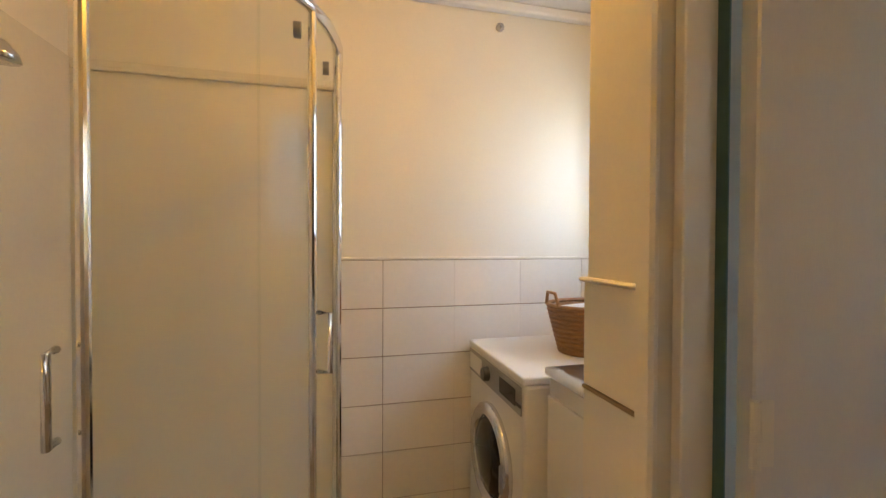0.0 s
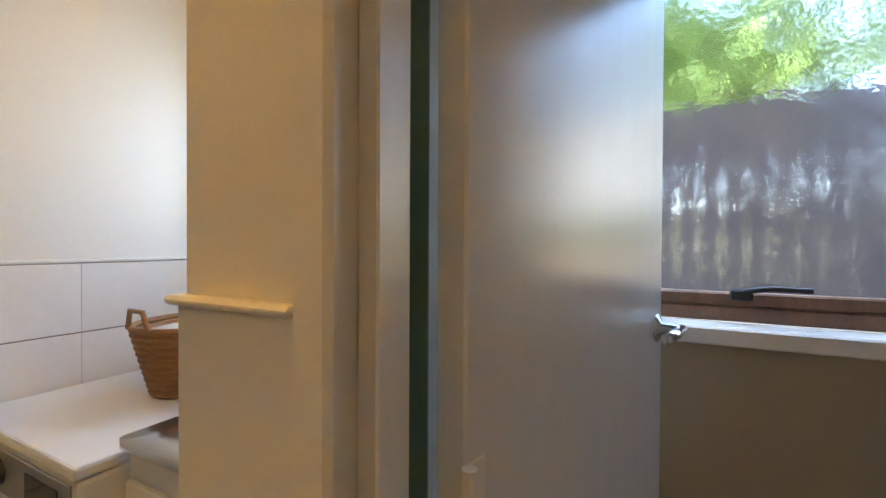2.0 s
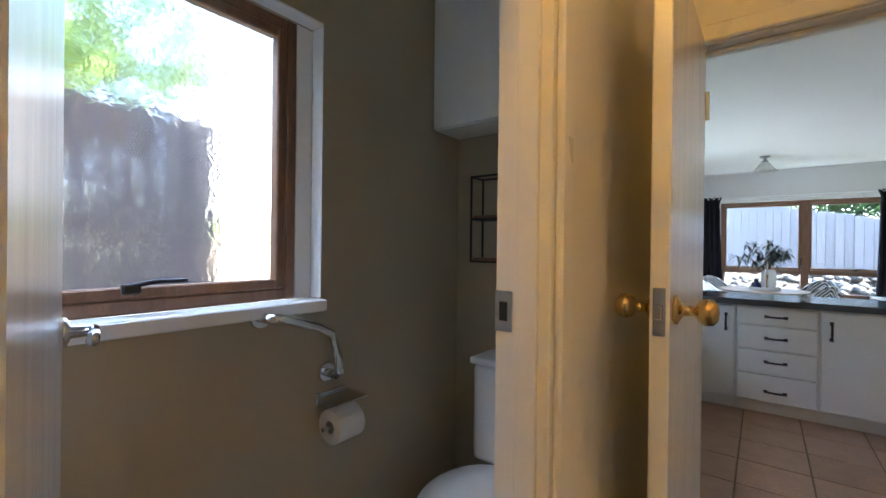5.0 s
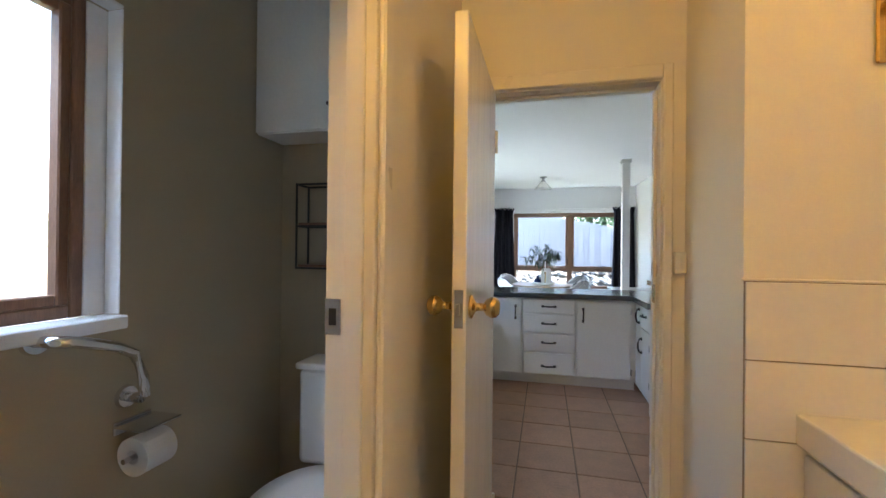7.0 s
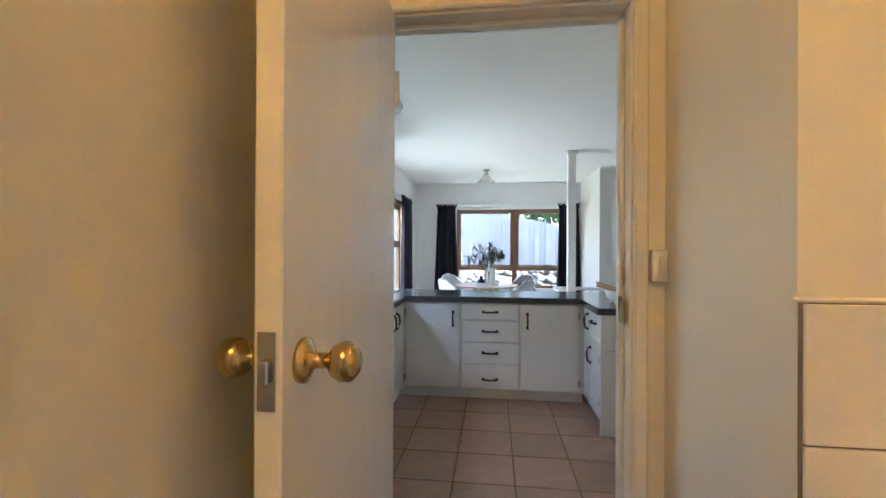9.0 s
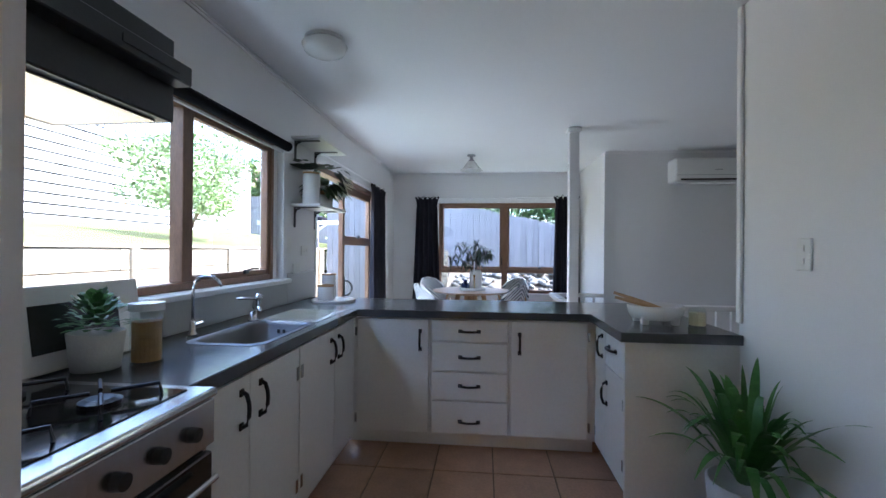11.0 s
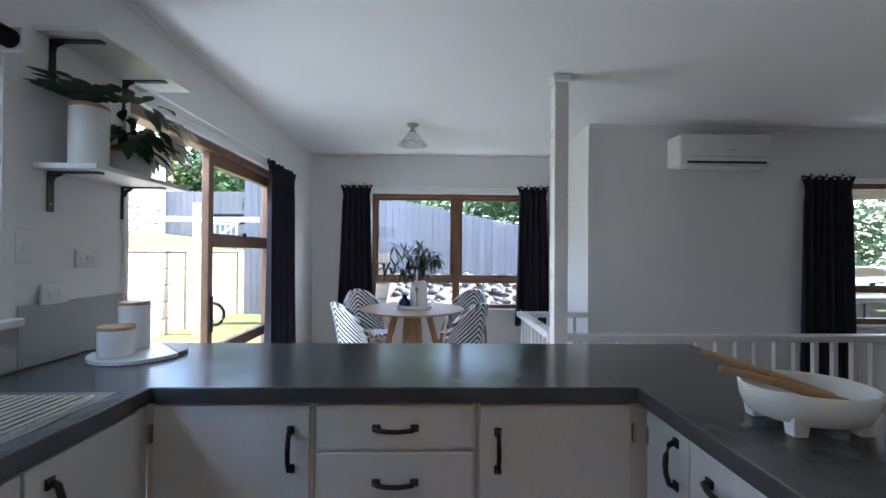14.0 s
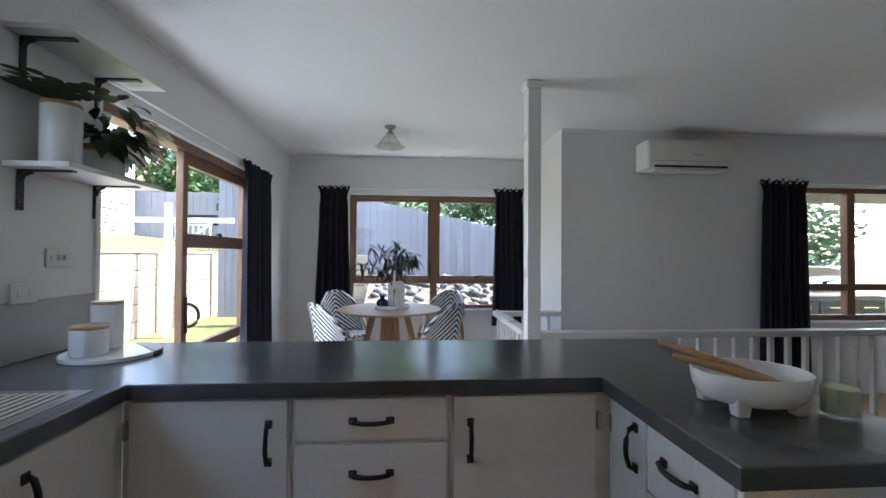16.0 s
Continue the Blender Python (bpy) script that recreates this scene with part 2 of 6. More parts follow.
# Near-black backing that shows in the gaps between boards.
DARKGAP = mat("dark_gap_backing", (0.012, 0.013, 0.015), 0.9, vary=0.2, scale=4, fine=40, bump=0.1)
ROCK = mat("river_rock", (0.062, 0.065, 0.066), 0.7, vary=0.25, scale=9, fine=60, bump=0.3, per_object=0.35, island=0.35)
SOIL = mat("bank_soil", (0.10, 0.085, 0.07), 0.95, vary=0.3, scale=5, fine=60, bump=0.5)
ROOF = mat("brown_roof_tile", (0.20, 0.09, 0.075), 0.7, vary=0.2, scale=4, fine=40, bump=0.2)
CANE = mat("woven_cane", (0.30, 0.15, 0.055), 0.6, vary=0.35, scale=25, fine=120, bump=0.5, stretch=(1, 1, 4))
PAPER = mat("toilet_tissue", (0.80, 0.79, 0.77), 0.9, vary=0.03, scale=30, fine=200, bump=0.1)
CANDLE = mat("cream_wax", (0.78, 0.74, 0.52), 0.4, vary=0.05, scale=20, fine=90, bump=0.02)
COBALT = mat("cobalt_glass", (0.01, 0.02, 0.09), 0.1, vary=0.1, scale=10, fine=60, bump=0)
STONEWARE = mat("pale_stoneware", (0.62, 0.60, 0.57), 0.6, vary=0.08, scale=20, fine=120, bump=0.1)
PASTA = mat("dry_pasta", (0.42, 0.24, 0.09), 0.6, vary=0.3, scale=40, fine=150, bump=0.4)
OPAL = mat("opal_glass", (0.80, 0.80, 0.77), 0.25, vary=0.03, scale=10, fine=60, bump=0.01)
DARKGLASS = mat("smoked_glass", (0.02, 0.015, 0.012), 0.08, vary=0.2, scale=5, fine=60, bump=0)
SILVER = mat("silver_panel", (0.35, 0.35, 0.36), 0.35, 0.6, vary=0.05, scale=10, fine=90, bump=0.01)
# Colour of the shade in the toilet door's hinge gap.
TEALGAP = mat("teal_gap_shade", (0.10, 0.21, 0.20), 0.5, vary=0.1, scale=8, fine=60, bump=0.02)
GLASS = thin_glass("clear_glass")
SHOWER_GLASS = thin_glass("shower_glass", 0.012)
OBSCURE = glass_mat("obscure_glass", 0.10, 0.15, 45.0)

# ---- builders ----
BASE = {}


def thing(name, base, label, category, group="", kind=""):
    ob = tagged(new(name), label, category, group, kind)
    ob.location = base
    BASE[ob] = Vector(base)
    return ob


def part(name, bm, material, parent=None, label="", smooth=False):
    """Links a bmesh given in world metres as one mesh object under a thing or part."""
    base = BASE[parent] if parent else Vector((0, 0, 0))
    if base.length:
        bmesh.ops.translate(bm, verts=bm.verts, vec=-base)
    me = bpy.data.meshes.new(name)
    bm.to_mesh(me)
    bm.free()
    me.materials.append(material)
    if smooth:
        for p in me.polygons:
            p.use_smooth = True
    ob = new(name, me)
    if parent:
        ob.parent = parent
    BASE[ob] = base
    if label:
        ob["label"] = label
    return ob


def solo(name, bm, material, label, category, kind="", group="", smooth=False):
    """A thing of one mesh, with its origin at its own base."""
    xs = [v.co for v in bm.verts]
    base = Vector((sum(v.x for v in xs) / len(xs), sum(v.y for v in xs) / len(xs), min(v.z for v in xs)))
    bmesh.ops.translate(bm, verts=bm.verts, vec=-base)
    me = bpy.data.meshes.new(name)
    bm.to_mesh(me)
    bm.free()
    me.materials.append(material)
    if smooth:
        for p in me.polygons:
            p.use_smooth = True
    ob = tagged(new(name, me), label, category, group, kind)
    ob.location = base
    BASE[ob] = base
    return ob


def structure(name, bm, material, label, category):
    return solo(name, bm, material, label, category, "structure")


def box(x0, x1, y0, y1, z0, z1, bevel=0.0, bm=None, seg=1):
    own = bmesh.new()
    bmesh.ops.create_cube(own, size=1)
    bmesh.ops.scale(own, verts=own.verts, vec=(abs(x1 - x0), abs(y1 - y0), abs(z1 - z0)))
    bmesh.ops.translate(own, verts=own.verts, vec=((x0 + x1) / 2, (y0 + y1) / 2, (z0 + z1) / 2))
    if bevel:
        bmesh.ops.bevel(own, geom=own.edges[:], offset=bevel, segments=seg, profile=0.5, affect="EDGES")
    if bm is None:
        return own
    return merge(bm, own)


def merge(bm, other):
    me = bpy.data.meshes.new("tmp")
    other.to_mesh(me)
    other.free()
    bm.from_mesh(me)
    bpy.data.meshes.remove(me)
    return bm


def lathe(profile, at=(0, 0, 0), seg=28, bm=None, axis="z"):
    """Turns (radius, height) pairs about an upright axis."""
    own = bmesh.new()
    rings = []
    for r, h in profile:
        rings.append([own.verts.new((r * math.cos(a), r * math.sin(a), h)) for a in (2 * math.pi * k / seg for k in range(seg))] if r > 1e-5 else [own.verts.new((0, 0, h))])
    for a, b in zip(rings, rings[1:]):
        for k in range(seg):
            j = (k + 1) % seg
            if len(a) == 1 and len(b) == 1:
                continue
            if len(a) == 1:
                own.faces.new((a[0], b[j], b[k]))
            elif len(b) == 1:
                own.faces.new((a[k], a[j], b[0]))
            else:
                own.faces.new((a[k], a[j], b[j], b[k]))
    bmesh.ops.recalc_face_normals(own, faces=own.faces)
    if axis == "x":
        bmesh.ops.rotate(own, verts=own.verts, matrix=Matrix.Rotation(radians(90), 3, "Y"))
    if axis == "y":
        bmesh.ops.rotate(own, verts=own.verts, matrix=Matrix.Rotation(radians(-90), 3, "X"))
    bmesh.ops.translate(own, verts=own.verts, vec=at)
    return own if bm is None else merge(bm, own)


def tube(points, r, seg=10, bm=None, r_end=None):
    """A round bar along points."""
    own = bmesh.new()
    pts = [Vector(p) for p in points]
    rings = []
    for i, p in enumerate(pts):
        d = (pts[min(i + 1, len(pts) - 1)] - pts[max(i - 1, 0)]).normalized()
        up = Vector((0, 0, 1)) if abs(d.z) < 0.95 else Vector((1, 0, 0))
        s = d.cross(up).normalized()
        u = s.cross(d)
        rr = r if r_end is None else r + (r_end - r) * i / (len(pts) - 1)
        rings.append([own.verts.new(p + (s * math.cos(a) + u * math.sin(a)) * rr) for a in (2 * math.pi * k / seg for k in range(seg))])
    for a, b in zip(rings, rings[1:]):
        for k in range(seg):
            own.faces.new((a[k], a[(k + 1) % seg], b[(k + 1) % seg], b[k]))
    own.faces.new(rings[0][::-1])
    own.faces.new(rings[-1])
    bmesh.ops.recalc_face_normals(own, faces=own.faces)
    return own if bm is None else merge(bm, own)


def arc(c, r, a0, a1, n, plane="xz"):
    out = []
    for k in range(n + 1):
        a = radians(a0 + (a1 - a0) * k / n)
        u, v = r * math.cos(a), r * math.sin(a)
        out.append(Vector(c) + Vector((u, 0, v) if plane == "xz" else (0, u, v) if plane == "yz" else (u, v, 0)))
    return out


def sheet(fn, nu, nv, thick, uv=False):
    """A closed shell: fn(u, v) with u, v in 0..1, thickened along its normal."""
    own = bmesh.new()
    layer = own.loops.layers.uv.new("UVMap")
    e = 1e-3
    front, back = [], []
    for i in range(nu + 1):
        fr, bk = [], []
        for j in range(nv + 1):
            u, v = i / nu, j / nv
            p = Vector(fn(u, v))
            du = Vector(fn(min(u + e, 1), v)) - Vector(fn(max(u - e, 0), v))
            dv = Vector(fn(u, min(v + e, 1))) - Vector(fn(u, max(v - e, 0)))
            nrm = du.cross(dv)
            nrm = nrm.normalized() if nrm.length > 1e-12 else Vector((0, 1, 0))
            fr.append(own.verts.new(p + nrm * thick / 2))
            bk.append(own.verts.new(p - nrm * thick / 2))
        front.append(fr)
        back.append(bk)

    def quad(vs, uvs):
        f = own.faces.new(vs)
        for lp, c in zip(f.loops, uvs):
            lp[layer].uv = c
    for i in range(nu):
        for j in range(nv):
            c = [(i / nu - 0.5, j / nv), ((i + 1) / nu - 0.5, j / nv), ((i + 1) / nu - 0.5, (j + 1) / nv), (i / nu - 0.5, (j + 1) / nv)]
            quad((front[i][j], front[i + 1][j], front[i + 1][j + 1], front[i][j + 1]), c)
            quad((back[i][j + 1], back[i + 1][j + 1], back[i + 1][j], back[i][j]), c[::-1][0:4])
    for i in range(nu):
        quad((front[i][0], back[i][0], back[i + 1][0], front[i + 1][0]), [(0, 0)] * 4)
        quad((front[i + 1][nv], back[i + 1][nv], back[i][nv], front[i][nv]), [(0, 0)] * 4)
    for j in range(nv):
        quad((front[0][j + 1], back[0][j + 1], back[0][j], front[0][j]), [(0, 0)] * 4)
        quad((front[nu][j], back[nu][j], back[nu][j + 1], front[nu][j + 1]), [(0, 0)] * 4)
    return own


def wall(axis, a0, a1, s0, s1, z0, z1, holes=()):
    """A thick wall with openings. axis 'x': it runs along x and fills a0..a1 in y. holes: (start, end, bottom, top)."""
    own = bmesh.new()

    def put(p, q, b, t):
        if q - p > 1e-4 and t - b > 1e-4:
            if axis == "x":
                box(p, q, a0, a1, b, t, bm=own)
            else:
                box(a0, a1, p, q, b, t, bm=own)
    at = s0
    for h0, h1, b, t in sorted(holes):
        put(at, h0, z0, z1)
        put(h0, h1, z0, b)
        put(h0, h1, t, z1)
        at = h1
    put(at, s1, z0, z1)
    return own


def leaf_quads(own, p, d, length, width, droop=0.3, seg=3, fold=0.0):
    """A tapering, drooping blade from p along d."""
    d = Vector(d).normalized()
    side = d.cross(Vector((0, 0, 1)))
    side = side.normalized() if side.length > 1e-3 else Vector((1, 0, 0))
    last = None
    for k in range(seg + 1):
        s = k / seg
        c = Vector(p) + d * length * s + Vector((0, 0, -droop * length * s * s))
        w = width * math.sin(math.pi * (0.12 + 0.86 * s)) * 0.5 + 0.0004
        pair = (own.verts.new(c - side * w), own.verts.new(c + side * w))
        if last:
            own.faces.new((last[0], last[1], pair[1], pair[0]))
        last = pair


def crown(name, centre, size, count, leaf, material, parent, rng, lumps=9):
    """Many small leaves in uneven lumps."""
    own = bmesh.new()
    cs = [(Vector([rng.uniform(-0.7, 0.7) * s for s in size]), rng.uniform(0.25, 0.5)) for _ in range(lumps)]
    verts, faces = [], []
    for _ in range(count):
        c, r = rng.choice(cs)
        v = Vector((rng.gauss(0, 1), rng.gauss(0, 1), rng.gauss(0, 1))).normalized() * r * rng.uniform(0.5, 1.05)
        p = Vector(centre) + c + Vector((v.x * size[0], v.y * size[1], v.z * size[2]))
        t = Vector((rng.gauss(0, 1), rng.gauss(0, 1), rng.gauss(0, 0.7))).normalized()
        s = t.orthogonal().normalized()
        L = leaf * rng.uniform(0.6, 1.3)
        i = len(verts)
        verts += [p - t * L / 2, p + s * L * 0.28, p + t * L / 2, p - s * L * 0.28]
        faces.append((i, i + 1, i + 2, i + 3))
    own.free()
    me = bpy.data.meshes.new(name)
    base = BASE[parent]
    me.from_pydata([v - base for v in verts], [], faces)
    me.materials.append(material)
    ob = new(name, me)
    ob.parent = parent
    BASE[ob] = base
    return ob



# ---- structure ----
K_WIN = (1.95, 3.74, 1.09, 2.02)      # kitchen window opening: y0, y1, z0, z1
SLIDER = (4.33, 6.42, 0.0, 2.03)
D_WIN = (-0.66, 1.24, 0.66, 2.02)     # dining window: x0, x1, z0, z1
A_WIN = (3.62, 5.60, 0.70, 1.98)
WC_WIN = (-0.75, 0.375, 1.10, 2.02)
L_WIN = (-1.75, -0.95, 1.30, 2.10)

structure("wall_west", wall("y", -1.52, XL, 1.32, YB, -0.3, CEIL_Z + 0.1, [K_WIN, SLIDER]), WALL, "white painted plasterboard outer wall of the kitchen", "wall")
structure("wall_north", wall("x", YB, YB + 0.16, -1.52, 1.60, -0.3, CEIL_Z + 0.1, [D_WIN]), WALL, "white painted dining wall with a window", "wall")
structure("wall_alcove", wall("y", 1.44, 1.60, YA, YB, -0.3, CEIL_Z + 0.1), WALL, "white painted return wall of the dining alcove", "wall")
structure("wall_stair", wall("x", YA, YA + 0.15, 1.602, 7.0, -1.8, CEIL_Z + 0.1, [A_WIN]), WALL, "white painted wall over the stairwell", "wall")
structure("wall_stair_end", wall("x", YA, YA + 0.004, 1.442, 1.602, -1.8, CEIL_Z + 0.1), WALL, "white painted end of the stair wall", "wall")
structure("wall_east", wall("y", 7.0, 7.12, 1.2, YA + 0.15, -0.3, CEIL_Z + 0.1), WALL, "plain white far wall of the living space", "wall")
structure("wall_kitchen_end", wall("y", 1.265, 1.38, 1.32, 3.08, -0.1, CEIL_Z + 0.1), WALL, "white painted end wall beside the kitchen", "wall")
structure("wall_living_south", wall("x", 1.20, 1.30, 1.38, 7.12, -0.1, CEIL_Z + 0.1), WALL, "plain white back wall of the living space", "wall")
structure("wall_bathroom_kitchen", wall("x", 1.10, 1.20, -0.43, 1.38, -0.1, CEIL_Z + 0.1, [(-0.335, 0.345, -0.1, 1.965)]), WALL_BATH, "cream painted wall with the kitchen doorway", "wall")
structure("wall_kitchen_south", wall("x", 1.20, 1.32, -1.52, -0.44, -0.1, CEIL_Z + 0.1), WALL, "white painted wall behind the stove", "wall")
structure("wall_kitchen_side", wall("x", 1.20, 1.32, 0.60, 1.38, -0.1, CEIL_Z + 0.1), WALL, "white painted wall beside the kitchen doorway", "wall")
structure("wall_toilet_door", wall("y", -0.53, -0.43, -0.665, 1.20, -0.1, CEIL_Z + 0.1, [(-0.52, 0.215, -0.1, 2.03)]), WALL_BATH, "cream painted wall with the toilet doorway", "wall")
structure("wall_toilet_laundry", wall("x", -0.665, -0.565, -1.30, -0.53, -0.1, CEIL_Z + 0.1), WALL_BATH, "cream painted wall between toilet and laundry", "wall")
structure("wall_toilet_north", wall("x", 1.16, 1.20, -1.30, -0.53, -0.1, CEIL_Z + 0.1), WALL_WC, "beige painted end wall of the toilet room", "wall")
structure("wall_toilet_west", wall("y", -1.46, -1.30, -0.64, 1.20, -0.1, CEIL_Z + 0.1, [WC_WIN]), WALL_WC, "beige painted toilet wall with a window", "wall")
structure("wall_laundry_west", wall("y", -1.46, -1.30, -2.02, -0.64, -0.1, CEIL_Z + 0.1, [L_WIN]), WALL_BATH, "cream painted laundry wall with a window", "wall")
structure("wall_bathroom_south", wall("x", -2.02, -1.92, -1.30, 1.10, -0.1, CEIL_Z + 0.1), WALL_BATH, "cream painted bathroom wall above the tiles", "wall")
structure("wall_bathroom_east", wall("y", 1.00, 1.10, -1.92, 0.63, -0.1, CEIL_Z + 0.1), WALL_BATH, "cream painted wall beside the shower", "wall")
structure("wall_vanity", wall("x", 0.63, 0.73, 0.41, 1.10, -0.1, CEIL_Z + 0.1), WALL_BATH, "cream painted wall over the vanity", "wall")
structure("wall_door_side", wall("y", 0.41, 0.51, 0.73, 1.10, -0.1, CEIL_Z + 0.1), WALL_BATH, "cream painted wall beside the kitchen door", "wall")

structure("ceiling_kitchen", box(-1.52, 7.12, 1.10, YB + 0.16, CEIL_Z + 0.1, CEIL_Z + 0.2), CEIL, "outer ceiling slab", "ceiling")
structure("ceiling", box(XL, 7.0, 1.201, YB - 0.002, CEIL_Z, CEIL_Z + 0.09), CEIL, "flat white painted kitchen and dining ceiling", "ceiling")
structure("ceiling_bathroom", box(-1.46, 1.10, -2.02, 1.10, CEIL_Z + 0.1, CEIL_Z + 0.2), CEIL, "outer bathroom ceiling slab", "ceiling")
structure("ceiling_bathroom_lining", box(-1.298, 0.998, -1.918, 1.098, CEIL_Z - 0.03, CEIL_Z + 0.09), CEIL, "flat white painted bathroom ceiling", "ceiling")

# Out of view; added so that its eaves keep sun off the windows.
structure("roof_eave", box(-1.85, 7.6, -2.6, YB + 0.40, CEIL_Z + 0.21, CEIL_Z + 0.33), CLAD, "unseen white roof slab with eaves added for shade", "roof")

# floors
kitchen_floor = structure("floor_kitchen", box(-1.52, 1.38, 1.10, 4.30, -0.3, -0.004), GROUT, "terracotta tiled kitchen floor", "floor")
structure("floor_dining", box(-1.52, 0.88, 4.30, YB + 0.16, -0.3, 0.0), BOARDS, "plain timber dining floor", "floor")
structure("floor_landing", box(1.38, 7.12, 1.20, 5.02, -0.3, 0.0), BOARDS, "plain timber landing floor", "floor")
structure("floor_landing_edge", box(0.88, 1.38, 4.30, 5.02, -0.3, 0.0), BOARDS, "timber floor beside the counter", "floor")
structure("floor_alcove", box(0.88, 1.60, 6.05, YB + 0.16, -0.3, 0.0), BOARDS, "timber floor of the alcove", "floor")
structure("floor_living", box(3.2, 7.12, 5.02, YA, -0.3, 0.0), BOARDS, "timber floor under the far window", "floor")
structure("floor_bathroom", box(-1.46, 1.10, -2.02, 1.10, -0.3, 0.0), BATHFLOOR, "beige vinyl bathroom floor", "floor")
structure("floor_stairwell", box(0.88, 3.2, 5.02, YA, -1.8, -1.6), BOARDS, "timber floor at the foot of the stairs", "floor")
structure("wall_stairwell_side", box(0.80, 0.88, 5.02, YA, -1.8, -0.302), WALL, "white lining of the stairwell", "wall")
structure("wall_stairwell_front", box(0.80, 3.2, 4.94, 5.02, -1.8, -0.302), WALL, "white lining of the stairwell front", "wall")

stairs = thing("staircase", (2.2, 5.5, -1.6), "timber stairs leading down from the landing", "stairs")
for k in range(8):
    part("step", box(3.2 - 0.26 * (k + 1), 3.2 - 0.26 * k, 5.03, YA - 0.01, -1.6, -0.18 * (k + 1), 0.006), BOARDS, stairs)


def cove(name, pts, size=0.045):
    """A small stepped cornice along a straight line; pts: start, end, inward normal."""
    (x0, y0), (x1, y1), (nx, ny) = pts
    bm = bmesh.new()
    for k, (a, b) in enumerate(((size, size * 0.45), (size * 0.5, size))):
        box(min(x0, x1) + min(0, nx * a), max(x0, x1) + max(0, nx * a), min(y0, y1) + min(0, ny * a), max(y0, y1) + max(0, ny * a), CEIL_Z - b - 0.001 * k, CEIL_Z - 0.002 - 0.001 * k, bm=bm)
    return structure(name, bm, CEIL, "narrow white painted cornice", "trim")


cove("trim_west", ((XL + 0.001, 1.33), (XL + 0.001, YB), (1, 0)), 0.022)
cove("trim_north", ((XL + 0.05, YB - 0.001), (1.439, YB - 0.001), (0, -1)), 0.022)
cove("trim_stair", ((1.44, YA - 0.001), (6.9, YA - 0.001), (0, -1)), 0.025)
bm = box(-1.29, 0.99, -1.918, -1.87, CEIL_Z - 0.075, CEIL_Z - 0.032, 0.008)
structure("trim_bathroom", bm, CEIL, "white painted bathroom cornice", "trim")
structure("trim_corner_bead", box(1.247, 1.264, 3.045, 3.079, 0.96, CEIL_Z - 0.002, 0.004), WALL, "white painted corner bead", "trim")


# ---- timber windows and doors ----
def frame_x(name, x, y0, y1, z0, z1, w, depth, parent, material=CEDAR):
    """Four bars round an opening in the plane x."""
    bm = bmesh.new()
    box(x - depth / 2, x + depth / 2, y0, y0 + w, z0, z1, 0.004, bm)
    box(x - depth / 2, x + depth / 2, y1 - w, y1, z0, z1, 0.004, bm)
    box(x - depth / 2 + 0.002, x + depth / 2 - 0.002, y0 + w, y1 - w, z0, z0 + w, 0.004, bm)
    box(x - depth / 2 + 0.002, x + depth / 2 - 0.002, y0 + w, y1 - w, z1 - w, z1, 0.004, bm)
    return part(name, bm, material, parent)


def frame_y(name, y, x0, x1, z0, z1, w, depth, parent, material=CEDAR):
    bm = bmesh.new()
    box(x0, x0 + w, y - depth / 2, y + depth / 2, z0, z1, 0.004, bm)
    box(x1 - w, x1, y - depth / 2, y + depth / 2, z0, z1, 0.004, bm)
    box(x0 + w, x1 - w, y - depth / 2 + 0.002, y + depth / 2 - 0.002, z0, z0 + w, 0.004, bm)
    box(x0 + w, x1 - w, y - depth / 2 + 0.002, y + depth / 2 - 0.002, z1 - w, z1, 0.004, bm)
    return part(name, bm, material, parent)


def pane(bm, parent, material=GLASS):
    ob = part("pane", bm, material, parent)
    ob.visible_shadow = False
    return ob


def stay(x, y, z, parent, along="y"):
    """A small black window stay on the bottom rail."""
    if along == "y":
        bm = box(x, x + 0.02, y - 0.02, y + 0.02, z, z + 0.025, 0.004)
        tube([(x + 0.012, y, z + 0.02), (x + 0.025, y + 0.05, z + 0.03), (x + 0.02, y + 0.12, z + 0.028)], 0.006, 8, bm)
    else:
        bm = box(x - 0.02, x + 0.02, y - 0.02, y, z, z + 0.025, 0.004)
        tube([(x, y - 0.012, z + 0.02), (x + 0.05, y - 0.025, z + 0.03), (x + 0.1, y - 0.02, z + 0.028)], 0.006, 8, bm)
    return part("stay", bm, BLACK, parent, "black window stay")


# kitchen window
y0, y1, z0, z1 = K_WIN
kw = thing("window_1", (FR, 2.85, z0), "cedar framed kitchen window over the sink", "window", kind="structure")
yf = y1 - 0.055
frame_x("window_frame", FR, y0, yf, z0 + 0.002, z1, 0.038, 0.075, kw)
part("mullion", box(FR - 0.036, FR + 0.036, 2.812, 2.865, z0 + 0.041, z1 - 0.039, 0.004), CEDAR, kw)
pane(box(FR - 0.004, FR + 0.001, y0 + 0.03, 2.818, z0 + 0.03, z1 - 0.03), kw)
frame_x("sash", FR + 0.008, 2.866, yf - 0.039, z0 + 0.041, z1 - 0.039, 0.03, 0.04, kw)
pane(box(FR - 0.004, FR + 0.001, 2.89, yf - 0.06, z0 + 0.065, z1 - 0.065), kw)
part("reveal", box(FR - 0.036, XL - 0.036, yf + 0.001, y1 - 0.001, z0 + 0.002, z1 - 0.002, 0.003), WHITE_TRIM, kw, "white painted reveal")
stay(FR + 0.03, 3.35, z0 + 0.055, kw)
bm = box(XL - 0.035, XL + 0.012, y0 - 0.06, y0 - 0.002, z0, z1 + 0.05, 0.003)
box(XL - 0.035, XL + 0.012, y1 + 0.002, y1 + 0.055, z0 - 0.03, z1 + 0.05, 0.003, bm)
box(XL + 0.001, XL + 0.011, y0 - 0.002, y1 + 0.002, z1 + 0.002, z1 + 0.05, 0.003, bm)
